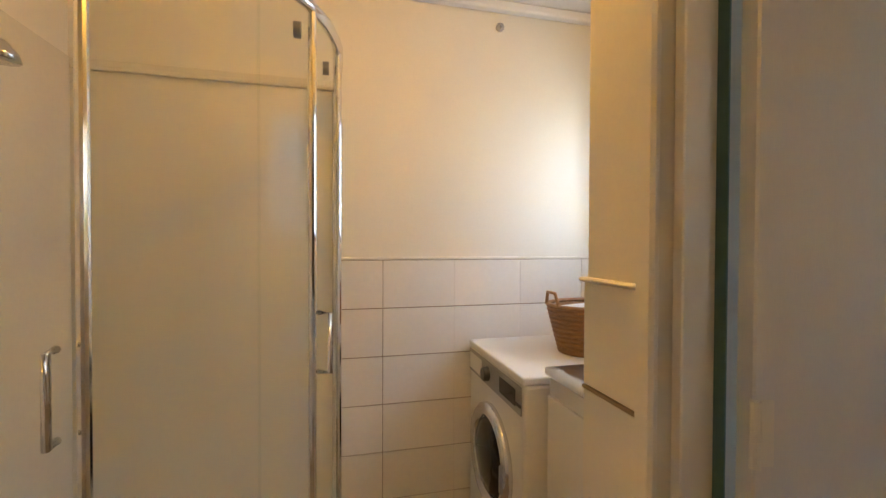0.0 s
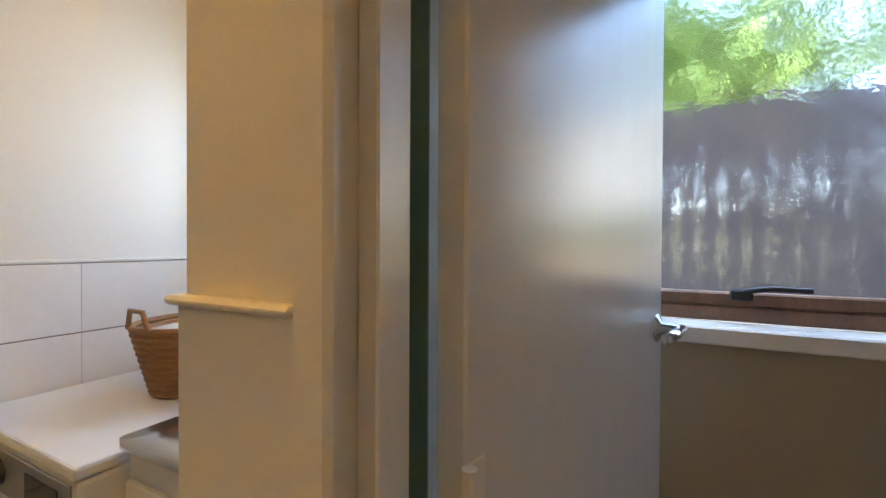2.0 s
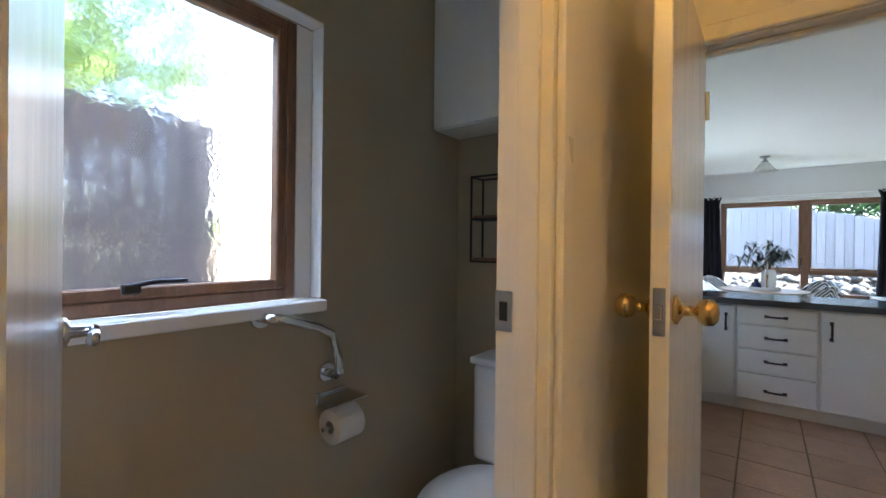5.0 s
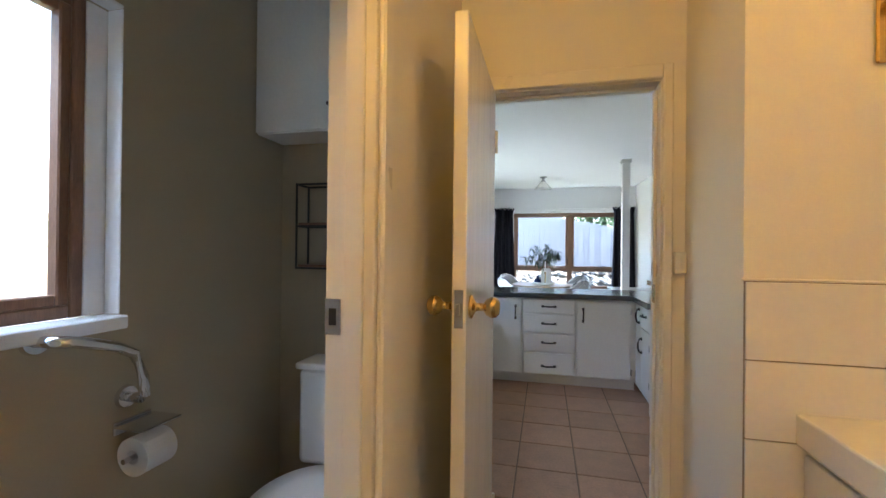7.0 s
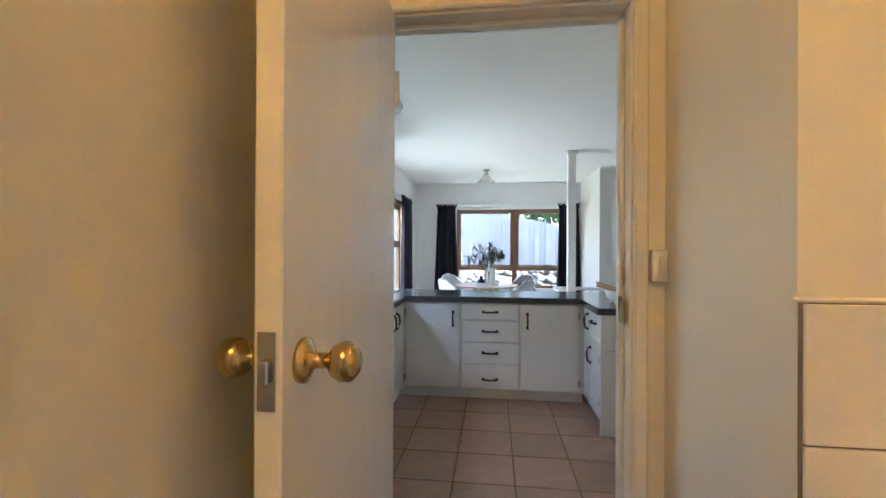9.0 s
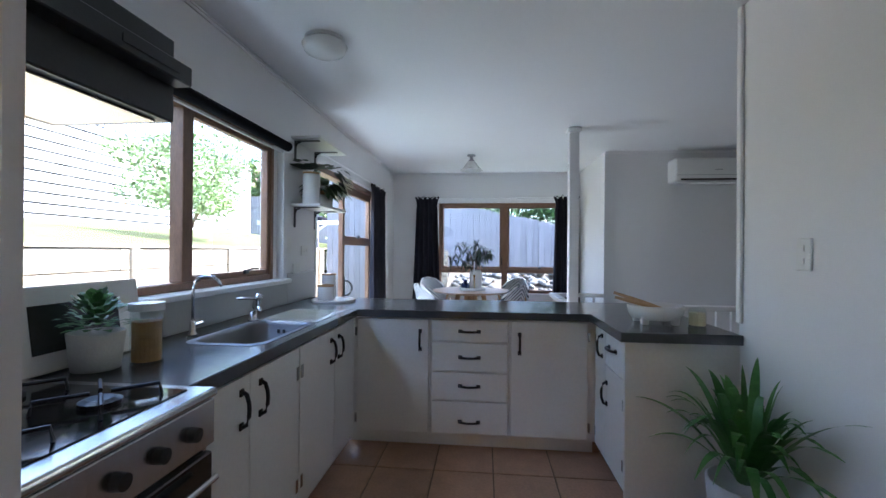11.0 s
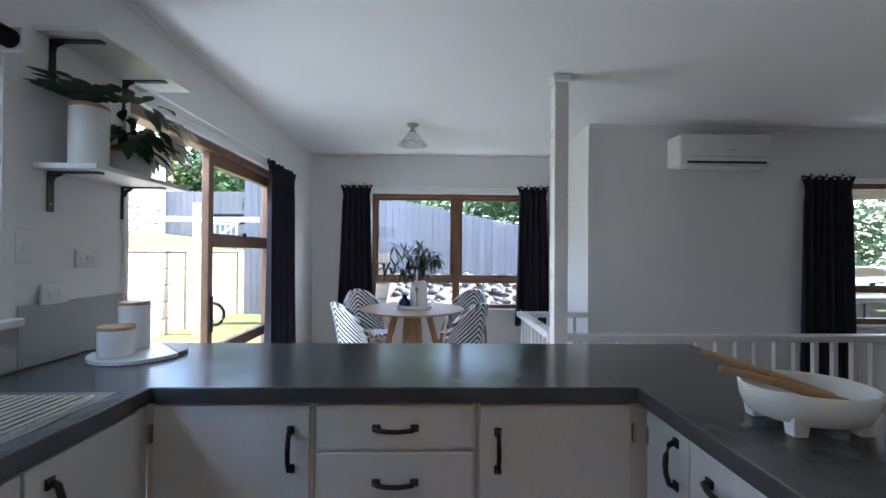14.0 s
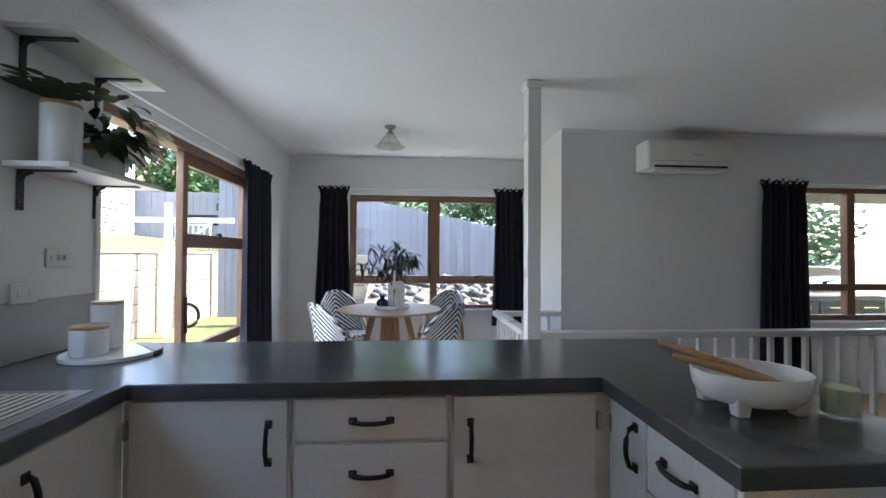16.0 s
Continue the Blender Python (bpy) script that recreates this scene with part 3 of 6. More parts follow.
part("architrave", bm, WHITE_TRIM, kw, "white painted architrave")
part("window_sill", box(FR + 0.03, XL + 0.05, y0 - 0.06, y1 + 0.056, z0 - 0.03, z0 - 0.001, 0.005), WHITE_TRIM, kw, "white painted sill")

# roller blind above it
rb = thing("roller_blind", (XL + 0.05, 2.85, 1.97), "rolled up black roller blind over the kitchen window", "blind")
part("roll", lathe([(0, 0), (0.032, 0), (0.032, 1.80), (0, 1.80)], (XL + 0.045, 1.93, 2.005), 20, axis="y"), BLIND, rb, smooth=False)
part("bracket", box(XL + 0.012, XL + 0.08, 3.731, 3.742, 1.965, 2.045, 0.003), PLASTIC, rb)
part("bottom_bar", box(XL + 0.014, XL + 0.026, 1.96, 3.70, 1.955, 1.972, 0.003), PLASTIC, rb)

# sliding door
y0, y1, z0, z1 = SLIDER
sd = thing("door_1", (FR, 5.3, 0), "open cedar framed glass sliding door to the garden", "door", kind="structure")
bm = box(FR - 0.05, FR + 0.05, y0, y1, z1 - 0.055, z1 - 0.001, 0.004)
box(FR - 0.05, FR + 0.05, y0, y1, 0.001, 0.03, 0.004, bm)
box(FR - 0.05, FR + 0.05, y1 - 0.05, y1 - 0.001, 0.031, z1 - 0.056, 0.004, bm)
box(FR - 0.05, FR - 0.03, y0 + 0.001, y0 + 0.03, 0.031, z1 - 0.056, 0.003, bm)
part("door_frame", bm, CEDAR, sd)
bm = bmesh.new()
box(FR - 0.018, FR + 0.030, 5.125, 5.185, 0.032, z1 - 0.058, 0.004, bm)
box(FR - 0.018, FR + 0.030, 6.10, 6.17, 0.032, z1 - 0.058, 0.004, bm)
box(FR - 0.016, FR + 0.028, 5.185, 6.10, z1 - 0.14, z1 - 0.06, 0.004, bm)
box(FR - 0.016, FR + 0.028, 5.185, 6.10, 1.345, 1.44, 0.004, bm)
box(FR - 0.016, FR + 0.028, 5.185, 6.10, 0.60, 0.68, 0.004, bm)
box(FR - 0.016, FR + 0.028, 5.185, 6.10, 0.033, 0.12, 0.004, bm)
leaf = part("door_leaf", bm, CEDAR, sd)
for a, b in ((0.12, 0.60), (0.68, 1.345), (1.44, z1 - 0.14)):
    p = part("pane", box(FR + 0.003, FR + 0.008, 5.20, 6.105, a - 0.01, b + 0.01), GLASS, leaf)
    p.visible_shadow = False
bm = box(FR + 0.030, FR + 0.040, 5.145, 5.183, 0.78, 1.02, 0.006)
tube(arc((FR + 0.04, 5.168, 0.90), 0.075, -90, 90, 10, "xz"), 0.011, 8, bm)
part("pull_handle", bm, BLACK, leaf, "black pull handle")
part("latch", box(FR + 0.024, FR + 0.045, 5.60, 5.66, 1.42, 1.46, 0.004), BLACK, leaf)
bm = box(XL - 0.02, XL + 0.012, y0 - 0.03, y0 - 0.001, 0, z1 + 0.05, 0.003)
box(XL + 0.001, XL + 0.012, y0 - 0.001, y1 + 0.05, z1 + 0.002, z1 + 0.05, 0.003, bm)
part("architrave", bm, WHITE_TRIM, sd, "white painted architrave")

# dining window
x0, x1, z0, z1 = D_WIN
YF = YB + 0.07
dw = thing("window_2", (0.3, YF, z0), "cedar framed dining window facing a grey fence", "window", kind="structure")
frame_y("window_frame", YF, x0, x1, z0, z1, 0.045, 0.075, dw)
bm = box(0.30, 0.385, YF - 0.036, YF + 0.036, z0 + 0.046, z1 - 0.046, 0.004)
part("mullion", bm, CEDAR, dw)
for a, b in ((x0 + 0.046, 0.299), (0.386, x1 - 0.046)):
    part("transom", box(a, b, YF - 0.035, YF + 0.035, 0.96, 1.025, 0.004), CEDAR, dw)
    frame_y("sash", YF - 0.006, a, b, 1.026, z1 - 0.046, 0.03, 0.04, dw)
    pane(box(a, b, YF, YF + 0.005, 1.04, z1 - 0.06), dw)
    pane(box(a, b, YF, YF + 0.005, z0 + 0.045, 0.961), dw)
stay(0.86, YF - 0.036, 1.03, dw, "x")
part("window_catch", box(0.292, 0.306, YF - 0.06, YF - 0.036, 1.08, 1.20, 0.004), BLACK, dw)
bm = box(x0 - 0.05, x0 - 0.002, YB - 0.012, YB + 0.03, z0 - 0.05, z1 + 0.045, 0.003)
box(x1 + 0.002, x1 + 0.05, YB - 0.012, YB + 0.03, z0 - 0.05, z1 + 0.045, 0.003, bm)
box(x0 - 0.002, x1 + 0.002, YB - 0.011, YB - 0.001, z1 + 0.002, z1 + 0.045, 0.003, bm)
part("architrave", bm, WHITE_TRIM, dw)
part("window_sill", box(x0 - 0.002, x1 + 0.002, YB - 0.03, YF - 0.03, z0 - 0.035, z0 - 0.001, 0.005), WHITE_TRIM, dw)

# window over the stairs
x0, x1, z0, z1 = A_WIN
YW = YA + 0.07
aw = thing("window_3", (4.6, YW, z0), "cedar framed window towards the covered deck", "window", kind="structure")
frame_y("window_frame", YW, x0, x1, z0, z1, 0.05, 0.075, aw)
part("mullion", box(4.30, 4.385, YW - 0.036, YW + 0.036, z0 + 0.051, z1 - 0.051, 0.004), CEDAR, aw)
for a, b in ((x0 + 0.051, 4.299), (4.386, x1 - 0.051)):
    part("transom", box(a, b, YW - 0.035, YW + 0.035, 0.985, 1.05, 0.004), CEDAR, aw)
    pane(box(a, b, YW, YW + 0.005, 1.04, z1 - 0.045), aw)
    pane(box(a, b, YW, YW + 0.005, z0 + 0.045, 0.995), aw)
stay(4.05, YW - 0.036, 1.052, aw, "x")
bm = box(x0 - 0.002, x1 + 0.002, YA - 0.011, YA - 0.001, z1 + 0.002, z1 + 0.045, 0.003)
part("architrave", bm, WHITE_TRIM, aw)
part("window_sill", box(x0 - 0.04, x1 + 0.04, YA - 0.05, YW - 0.03, z0 - 0.035, z0 - 0.001, 0.005), WHITE_TRIM, aw)

# toilet window
y0, y1, z0, z1 = WC_WIN
XW = -1.385
tw = thing("window_4", (XW, 0, z0), "cedar framed toilet window with obscure glass", "window", kind="structure")
frame_x("window_frame", XW, y0 + 0.001, y1 - 0.062, z0 + 0.012, z1 - 0.012, 0.035, 0.06, tw)
frame_x("sash", XW + 0.008, y0 + 0.037, y1 - 0.098, z0 + 0.048, z1 - 0.048, 0.03, 0.04, tw)
pane(box(XW - 0.006, XW, y0 + 0.06, y1 - 0.12, z0 + 0.07, z1 - 0.07), tw, OBSCURE)
stay(XW + 0.03, -0.14, z0 + 0.062, tw)
bm = box(XW - 0.029, XW + 0.029, y1 - 0.061, y1 - 0.001, z0 + 0.012, z1 - 0.012, 0.002)
box(XW + 0.032, -1.296, y1 - 0.006, y1 - 0.001, z0 + 0.012, z1 - 0.012, 0.003, bm)
box(XW + 0.032, -1.296, y0, y1 - 0.001, z1 - 0.011, z1 - 0.001, 0.003, bm)
part("reveal", bm, WHITE_TRIM, tw, "white painted reveal")
part("window_sill", box(XW + 0.025, -1.27, y0 - 0.02, y1 + 0.004, z0 - 0.028, z0 + 0.010, 0.004), WHITE_TRIM, tw)

# laundry window, which lights the tub
y0, y1, z0, z1 = L_WIN
lw = thing("window_5", (XW, -1.3, z0), "cedar framed laundry window", "window", kind="structure")
frame_x("window_frame", XW, y0 + 0.001, y1 - 0.001, z0 + 0.001, z1 - 0.001, 0.05, 0.06, lw)
pane(box(XW - 0.003, XW + 0.002, y0 + 0.045, y1 - 0.045, z0 + 0.045, z1 - 0.045), lw)


# ---- inner doors ----
def jambs_y(name, x_open0, x_open1, ya, yb, top, label):
    """A lining with stops and architraves round a doorway in a wall along x."""
    t = thing(name, ((x_open0 + x_open1) / 2, ya, 0), label, "door frame", kind="structure")
    bm = box(x_open0, x_open0 + 0.02, ya - 0.002, yb + 0.002, 0, top, 0.002)
    box(x_open1 - 0.02, x_open1, ya - 0.002, yb + 0.002, 0, top, 0.002, bm)
    box(x_open0 + 0.02, x_open1 - 0.02, ya - 0.002, yb + 0.002, top - 0.02, top, 0.002, bm)
    part("lining", bm, TRIM, t)
    bm = box(x_open1 - 0.032, x_open1 - 0.0205, ya + 0.045, yb - 0.02, 0, top - 0.034, 0.002)
    box(x_open0 + 0.0205, x_open1 - 0.033, ya + 0.045, yb - 0.02, top - 0.033, top - 0.0205, 0.002, bm)
    part("door_stop", bm, TRIM, t)
    bm = box(x_open1 - 0.014, x_open1 + 0.02, ya - 0.02, ya - 0.0025, 0, top + 0.04, 0.005)
    box(x_open0 - 0.045, x_open0 + 0.014, ya - 0.02, ya - 0.0025, 0, top + 0.04, 0.005, bm)
    box(x_open0 + 0.0145, x_open1 - 0.0145, ya - 0.02, ya - 0.0025, top - 0.014, top + 0.04, 0.005, bm)
    part("architrave", bm, TRIM, t)
    part("strike_plate", box(x_open1 - 0.0345, x_open1 - 0.0325, ya + 0.012, ya + 0.05, 1.12, 1.19), BRASS, t)
    return t


jambs_y("door_frame_kitchen", -0.335, 0.345, 1.10, 1.20, 1.965, "cream painted frame of the kitchen doorway")

# kitchen door leaf, standing open into the bathroom
KD = thing("door_2", (-0.30, 1.09, 0), "white painted kitchen door standing open, brass knobs", "door")
leaf = part("door_leaf", box(-0.338, -0.30, 0.475, 1.085, 0.012, 1.94, 0.003), DOOR, KD)
bm = lathe([(0, 0), (0.032, 0.0), (0.032, 0.006), (0.02, 0.012), (0.011, 0.018), (0.011, 0.038), (0.022, 0.045), (0.0285, 0.058), (0.027, 0.072), (0.016, 0.081), (0, 0.083)], (-0.2995, 0.535, 1.155), 24, axis="x")
part("door_knob", bm, BRASS, leaf, "brass knob", True)
bm = lathe([(0, 0), (0.032, 0.0), (0.032, 0.006), (0.02, 0.012), (0.011, 0.018), (0.011, 0.038), (0.022, 0.045), (0.0285, 0.058), (0.027, 0.072), (0.016, 0.081), (0, 0.083)], (0, 0, 0), 24, axis="x")
bmesh.ops.rotate(bm, verts=bm.verts, matrix=Matrix.Rotation(math.pi, 3, "Z"))
bmesh.ops.translate(bm, verts=bm.verts, vec=(-0.3385, 0.535, 1.155))
part("door_knob", bm, BRASS, leaf, "brass knob", True)
bm = box(-0.331, -0.307, 0.4725, 0.4748, 1.105, 1.205)
box(-0.326, -0.313, 0.4635, 0.4722, 1.14, 1.17, 0.002, bm)
part("latch_plate", bm, STEEL, leaf, "steel latch plate")
for z in (0.25, 1.70):
    part("hinge", lathe([(0, 0), (0.006, 0), (0.006, 0.09), (0, 0.09)], (-0.295, 1.088, z), 10), TRIM, leaf)

KD.location.x += 0.014

# toilet doorway
td = thing("door_frame_toilet", (-0.48, -0.13, 0), "cream painted frame of the toilet doorway", "door frame", kind="structure")
bm = box(-0.534, -0.426, -0.52, -0.50, 0, 2.03, 0.002)
box(-0.534, -0.426, 0.195, 0.215, 0, 2.03, 0.002, bm)
box(-0.534, -0.426, -0.50, 0.195, 2.01, 2.03, 0.002, bm)
part("lining", bm, TRIM, td)
bm = box(-0.50, -0.455, -0.4995, -0.480, 0, 2.0, 0.002)
box(-0.487, -0.447, 0.182, 0.1945, 0, 2.0, 0.002, bm)
part("door_stop", bm, TRIM, td)
bm = box(-0.4255, -0.410, -0.522, -0.486, 0, 2.07, 0.005)
box(-0.4255, -0.410, 0.207, 0.258, 0, 2.07, 0.005, bm)
box(-0.4255, -0.410, -0.4855, 0.2065, 2.018, 2.07, 0.005, bm)
part("architrave", bm, TRIM, td)
part("strike_plate", box(-0.534, -0.498, 0.1915, 0.1945, 1.13, 1.205, 0.001), STEEL, td, "steel strike plate")
part("strike_hole", box(-0.524, -0.508, 0.1905, 0.1914, 1.150, 1.185), BLACK, td)

# toilet door leaf, hung on the laundry side and standing open
TD = thing("door_3", (0, 0, 0), "white enamelled toilet door standing open inwards", "door")
leaf = part("door_leaf", box(-0.655, -0.004, -0.036, 0.0, 0.012, 2.0, 0.003), DOOR, TD)
for s, y in ((1, 0.0005), (-1, -0.0365)):
    bm = lathe([(0, 0), (0.027, 0), (0.027, 0.008), (0.012, 0.014), (0.010, 0.045), (0, 0.047)], (0, 0, 0), 20, axis="y")
    if s < 0:
        bmesh.ops.rotate(bm, verts=bm.verts, matrix=Matrix.Rotation(math.pi, 3, "Z"))
    bmesh.ops.translate(bm, verts=bm.verts, vec=(-0.60, y, 1.125))
    tube([(-0.615, y + s * 0.045, 1.125), (-0.56, y + s * 0.047, 1.125), (-0.50, y + s * 0.044, 1.123)], 0.0095, 10, bm)
    part("lever_handle", bm, CHROME, leaf, "chrome lever handle", True)
for z in (0.22, 1.0, 1.75):
    bm = lathe([(0, 0), (0.007, 0), (0.007, 0.09), (0, 0.09)], (-0.002, 0.006, z), 10)
    box(-0.03, -0.004, 0.0006, 0.0026, z, z + 0.09, bm=bm)
    part("hinge", bm, TRIM, leaf)
TD.matrix_basis = pose(-0.54, -0.451, 0, 0, 0, -13.5)
# Strip set in the open hinge gap; its colour stands in for the shade.
part("gap_shadow_strip", box(-0.5318, -0.5292, -0.4999, -0.481, 0.0, 2.0), TEALGAP, td, "teal strip standing in for the shaded hinge gap")

# ---- kitchen ----
FY = 3.665      # faces of the cabinets under the far counter
FX = -0.815     # faces of the sink cabinets
PX = 0.735      # faces of the peninsula cabinets


def bow_handle(at, length, out, along, parent):
    """A bowed bar with broad feet. out, along: unit directions."""
    c, o, a = Vector(at), Vector(out), Vector(along)
    h = length / 2
    bm = tube([c - a * h + o * 0.006, c - a * h * 0.86 + o * 0.022, c - a * h * 0.4 + o * 0.031, c + o * 0.033, c + a * h * 0.4 + o * 0.031, c + a * h * 0.86 + o * 0.022, c + a * h + o * 0.006], 0.0075, 8)
    for s in (-1, 1):
        p = c + a * h * s * 0.94
        half = a * 0.013 + a.cross(o) * 0.011
        q, r = p - half, p + half + o * 0.008
        box(min(q.x, r.x), max(q.x, r.x), min(q.y, r.y), max(q.y, r.y), min(q.z, r.z), max(q.z, r.z), 0.002, bm)
    return part("handle", bm, IRON, parent, "dark bronze bow handle", True)


def hinge_y(x, z, parent):
    part("hinge", box(x - 0.006, x + 0.006, FY - 0.022, FY - 0.0005, z, z + 0.055, 0.001), STEEL, parent)


def face_y(name, x0, x1, z0, z1, parent):
    return part(name, box(x0, x1, FY - 0.018, FY - 0.001, z0, z1, 0.0025), CAB, parent)


# far run: door cabinet, drawers, door cabinet
c1 = thing("base_cabinet", (-0.55, 3.95, 0), "white painted base cabinet with one door", "cabinet", "base cabinets")
part("body", box(-0.815, -0.302, FY, 4.22, 0.10, 0.858), CAB, c1)
part("plinth", box(-0.86, -0.302, 3.735, 4.20, 0.0, 0.0985), CAB, c1)
d = face_y("cabinet_door", -0.788, -0.312, 0.115, 0.846, c1)
bow_handle((-0.368, FY - 0.018, 0.712), 0.125, (0, -1, 0), (0, 0, 1), d)
for z in (0.16, 0.73):
    hinge_y(-0.797, z, c1)
c2 = thing("drawer_unit", (-0.05, 3.95, 0), "white painted unit of four drawers", "cabinet", "base cabinets")
part("body", box(-0.300, 0.204, FY, 4.22, 0.10, 0.858), CAB, c2)
part("plinth", box(-0.300, 0.204, 3.735, 4.20, 0.0, 0.0985), CAB, c2)
for a, b, h in ((0.712, 0.846, 0.776), (0.520, 0.698, 0.609), (0.334, 0.506, 0.424), (0.115, 0.320, 0.195)):
    d = face_y("drawer", -0.289, 0.194, a, b, c2)
    bow_handle((-0.047, FY - 0.018, h), 0.125, (0, -1, 0), (1, 0, 0), d)
c3 = thing("base_cabinet", (0.46, 3.95, 0), "white painted base cabinet with one door", "cabinet", "base cabinets")
part("body", box(0.206, PX + 0.02, FY, 4.22, 0.10, 0.858), CAB, c3)
part("plinth", box(0.206, 0.745, 3.735, 4.20, 0.0, 0.0985), CAB, c3)
d = face_y("cabinet_door", 0.216, 0.692, 0.115, 0.846, c3)
bow_handle((0.271, FY - 0.018, 0.705), 0.125, (0, -1, 0), (0, 0, 1), d)
for z in (0.16, 0.73):
    hinge_y(0.702, z, c3)

# sink run
c4 = thing("sink_cabinet", (-1.1, 2.85, 0), "white painted sink cabinet with four doors", "cabinet", "base cabinets")
bm = box(XL + 0.002, FX, 2.04, 3.664, 0.10, 0.72)
box(FX - 0.018, FX, 2.04, 3.664, 0.7205, 0.856, bm=bm)
box(XL + 0.002, FX - 0.019, 2.04, 2.058, 0.7205, 0.856, bm=bm)
box(XL + 0.002, FX - 0.019, 3.646, 3.664, 0.7205, 0.856, bm=bm)
part("body", bm, CAB, c4)
part("plinth", box(XL + 0.002, -0.862, 2.04, 3.73, 0.0, 0.0985), CAB, c4)
for a, b, h in ((2.050, 2.375, 2.318), (2.381, 2.788, 2.445), (2.796, 3.242, 3.185), (3.248, 3.60, 3.305)):
    d = part("cabinet_door", box(FX + 0.001, FX + 0.019, a, b, 0.115, 0.846, 0.0025), CAB, c4)
    bow_handle((FX + 0.019, h, 0.735), 0.125, (1, 0, 0), (0, 0, 1), d)
for y in (2.768, 2.816):
    for z in (0.19, 0.70):
        part("hinge", box(FX + 0.0195, FX + 0.0225, y - 0.011, y + 0.011, z, z + 0.06, 0.001), STEEL, c4)

# peninsula
c5 = thing("peninsula_cabinet", (1.0, 3.4, 0), "white painted peninsula cabinet with drawer and doors", "cabinet", "base cabinets")
part("body", box(PX + 0.021, 1.262, 3.085, 4.22, 0.10, 0.856), CAB, c5)
part("end_panel", box(PX - 0.002, 1.262, 3.068, 3.084, 0.0, 0.857, 0.002), CAB, c5)
part("plinth", box(0.80, 1.262, 3.085, 4.20, 0.0, 0.0985), CAB, c5)
d = part("cabinet_door", box(PX + 0.002, PX + 0.020, 3.425, 3.64, 0.115, 0.846, 0.0025), CAB, c5)
bow_handle((PX + 0.002, 3.475, 0.745), 0.125, (-1, 0, 0), (0, 0, 1), d)
d = part("drawer", box(PX + 0.002, PX + 0.020, 3.095, 3.419, 0.655, 0.846, 0.0025), CAB, c5)
bow_handle((PX + 0.002, 3.275, 0.77), 0.125, (-1, 0, 0), (0, 1, 0), d)
d = part("cabinet_door", box(PX + 0.002, PX + 0.020, 3.095, 3.419, 0.115, 0.647, 0.0025), CAB, c5)
bow_handle((PX + 0.002, 3.38, 0.50), 0.125, (-1, 0, 0), (0, 0, 1), d)
for y, z in ((3.630, 0.73), (3.630, 0.16), (3.108, 0.20), (3.108, 0.5)):
    part("hinge", box(PX - 0.0015, PX + 0.0015, y - 0.006, y + 0.006, z, z + 0.055), STEEL, c5)

# worktop with a hole for the basin
BZ0, BZ1 = 0.858, 0.905
SK = (-1.17, -0.865, 2.56, 3.09)
bm = bmesh.new()
outline = [(XL + 0.001, 2.04), (-0.785, 2.04), (-0.785, 3.63), (0.705, 3.63), (0.705, 3.04), (1.262, 3.04), (1.262, 4.27), (XL + 0.001, 4.27)]
loop = [bm.verts.new((x, y, BZ1)) for x, y in outline]
edges = [bm.edges.new((loop[k], loop[(k + 1) % len(loop)])) for k in range(len(loop))]


def rounded(x0, x1, y0, y1, r, z, n=6):
    pts = []
    for cx, cy, a in ((x1 - r, y1 - r, 0), (x0 + r, y1 - r, 90), (x0 + r, y0 + r, 180), (x1 - r, y0 + r, 270)):
        for k in range(n + 1):
            t = radians(a + 90 * k / n)
            pts.append((cx + r * math.cos(t), cy + r * math.sin(t), z))
    return pts


hole = [bm.verts.new(p) for p in rounded(*SK, 0.07, BZ1)]
edges += [bm.edges.new((hole[k], hole[(k + 1) % len(hole)])) for k in range(len(hole))]
bmesh.ops.triangle_fill(bm, edges=edges, use_beauty=True)
top_faces = bm.faces[:]
ext = bmesh.ops.extrude_face_region(bm, geom=top_faces)
bmesh.ops.translate(bm, verts=[g for g in ext["geom"] if isinstance(g, bmesh.types.BMVert)], vec=(0, 0, -(BZ1 - BZ0)))
bmesh.ops.recalc_face_normals(bm, faces=bm.faces)
rim = [e for e in bm.edges if all(abs(v.co.z - BZ1) < 1e-5 for v in e.verts) and len(e.link_faces) == 2 and e.calc_face_angle(0) > 1]
bmesh.ops.bevel(bm, geom=rim, offset=0.004, segments=2, profile=0.5, affect="EDGES")
solo("worktop", bm, BENCH, "dark charcoal laminate worktop in a U shape", "worktop")

# sink
sink = thing("kitchen_sink", (-1.02, 3.0, 0.905), "stainless steel sink with ribbed drainer set in worktop", "sink")
bm = bmesh.new()
rings = [rounded(SK[0] - 0.03, SK[1] + 0.022, SK[2] - 0.03, SK[3] + 0.02, 0.075, BZ1 + 0.0015), rounded(*SK, 0.07, BZ1 + 0.003), rounded(SK[0] + 0.006, SK[1] - 0.006, SK[2] + 0.006, SK[3] - 0.006, 0.07, BZ1 - 0.012),
         rounded(SK[0] + 0.018, SK[1] - 0.018, SK[2] + 0.018, SK[3] - 0.018, 0.075, BZ1 - 0.13), rounded(SK[0] + 0.05, SK[1] - 0.05, SK[2] + 0.05, SK[3] - 0.05, 0.06, BZ1 - 0.155), rounded(SK[0] + 0.065, SK[1] - 0.065, SK[2] + 0.065, SK[3] - 0.065, 0.05, BZ1 - 0.155)]
vr = [[bm.verts.new(p) for p in r] for r in rings]
for a, b in zip(vr, vr[1:]):
    for k in range(len(a)):
        j = (k + 1) % len(a)
        bm.faces.new((a[k], a[j], b[j], b[k]))
bm.faces.new(vr[-1])
bmesh.ops.recalc_face_normals(bm, faces=bm.faces)
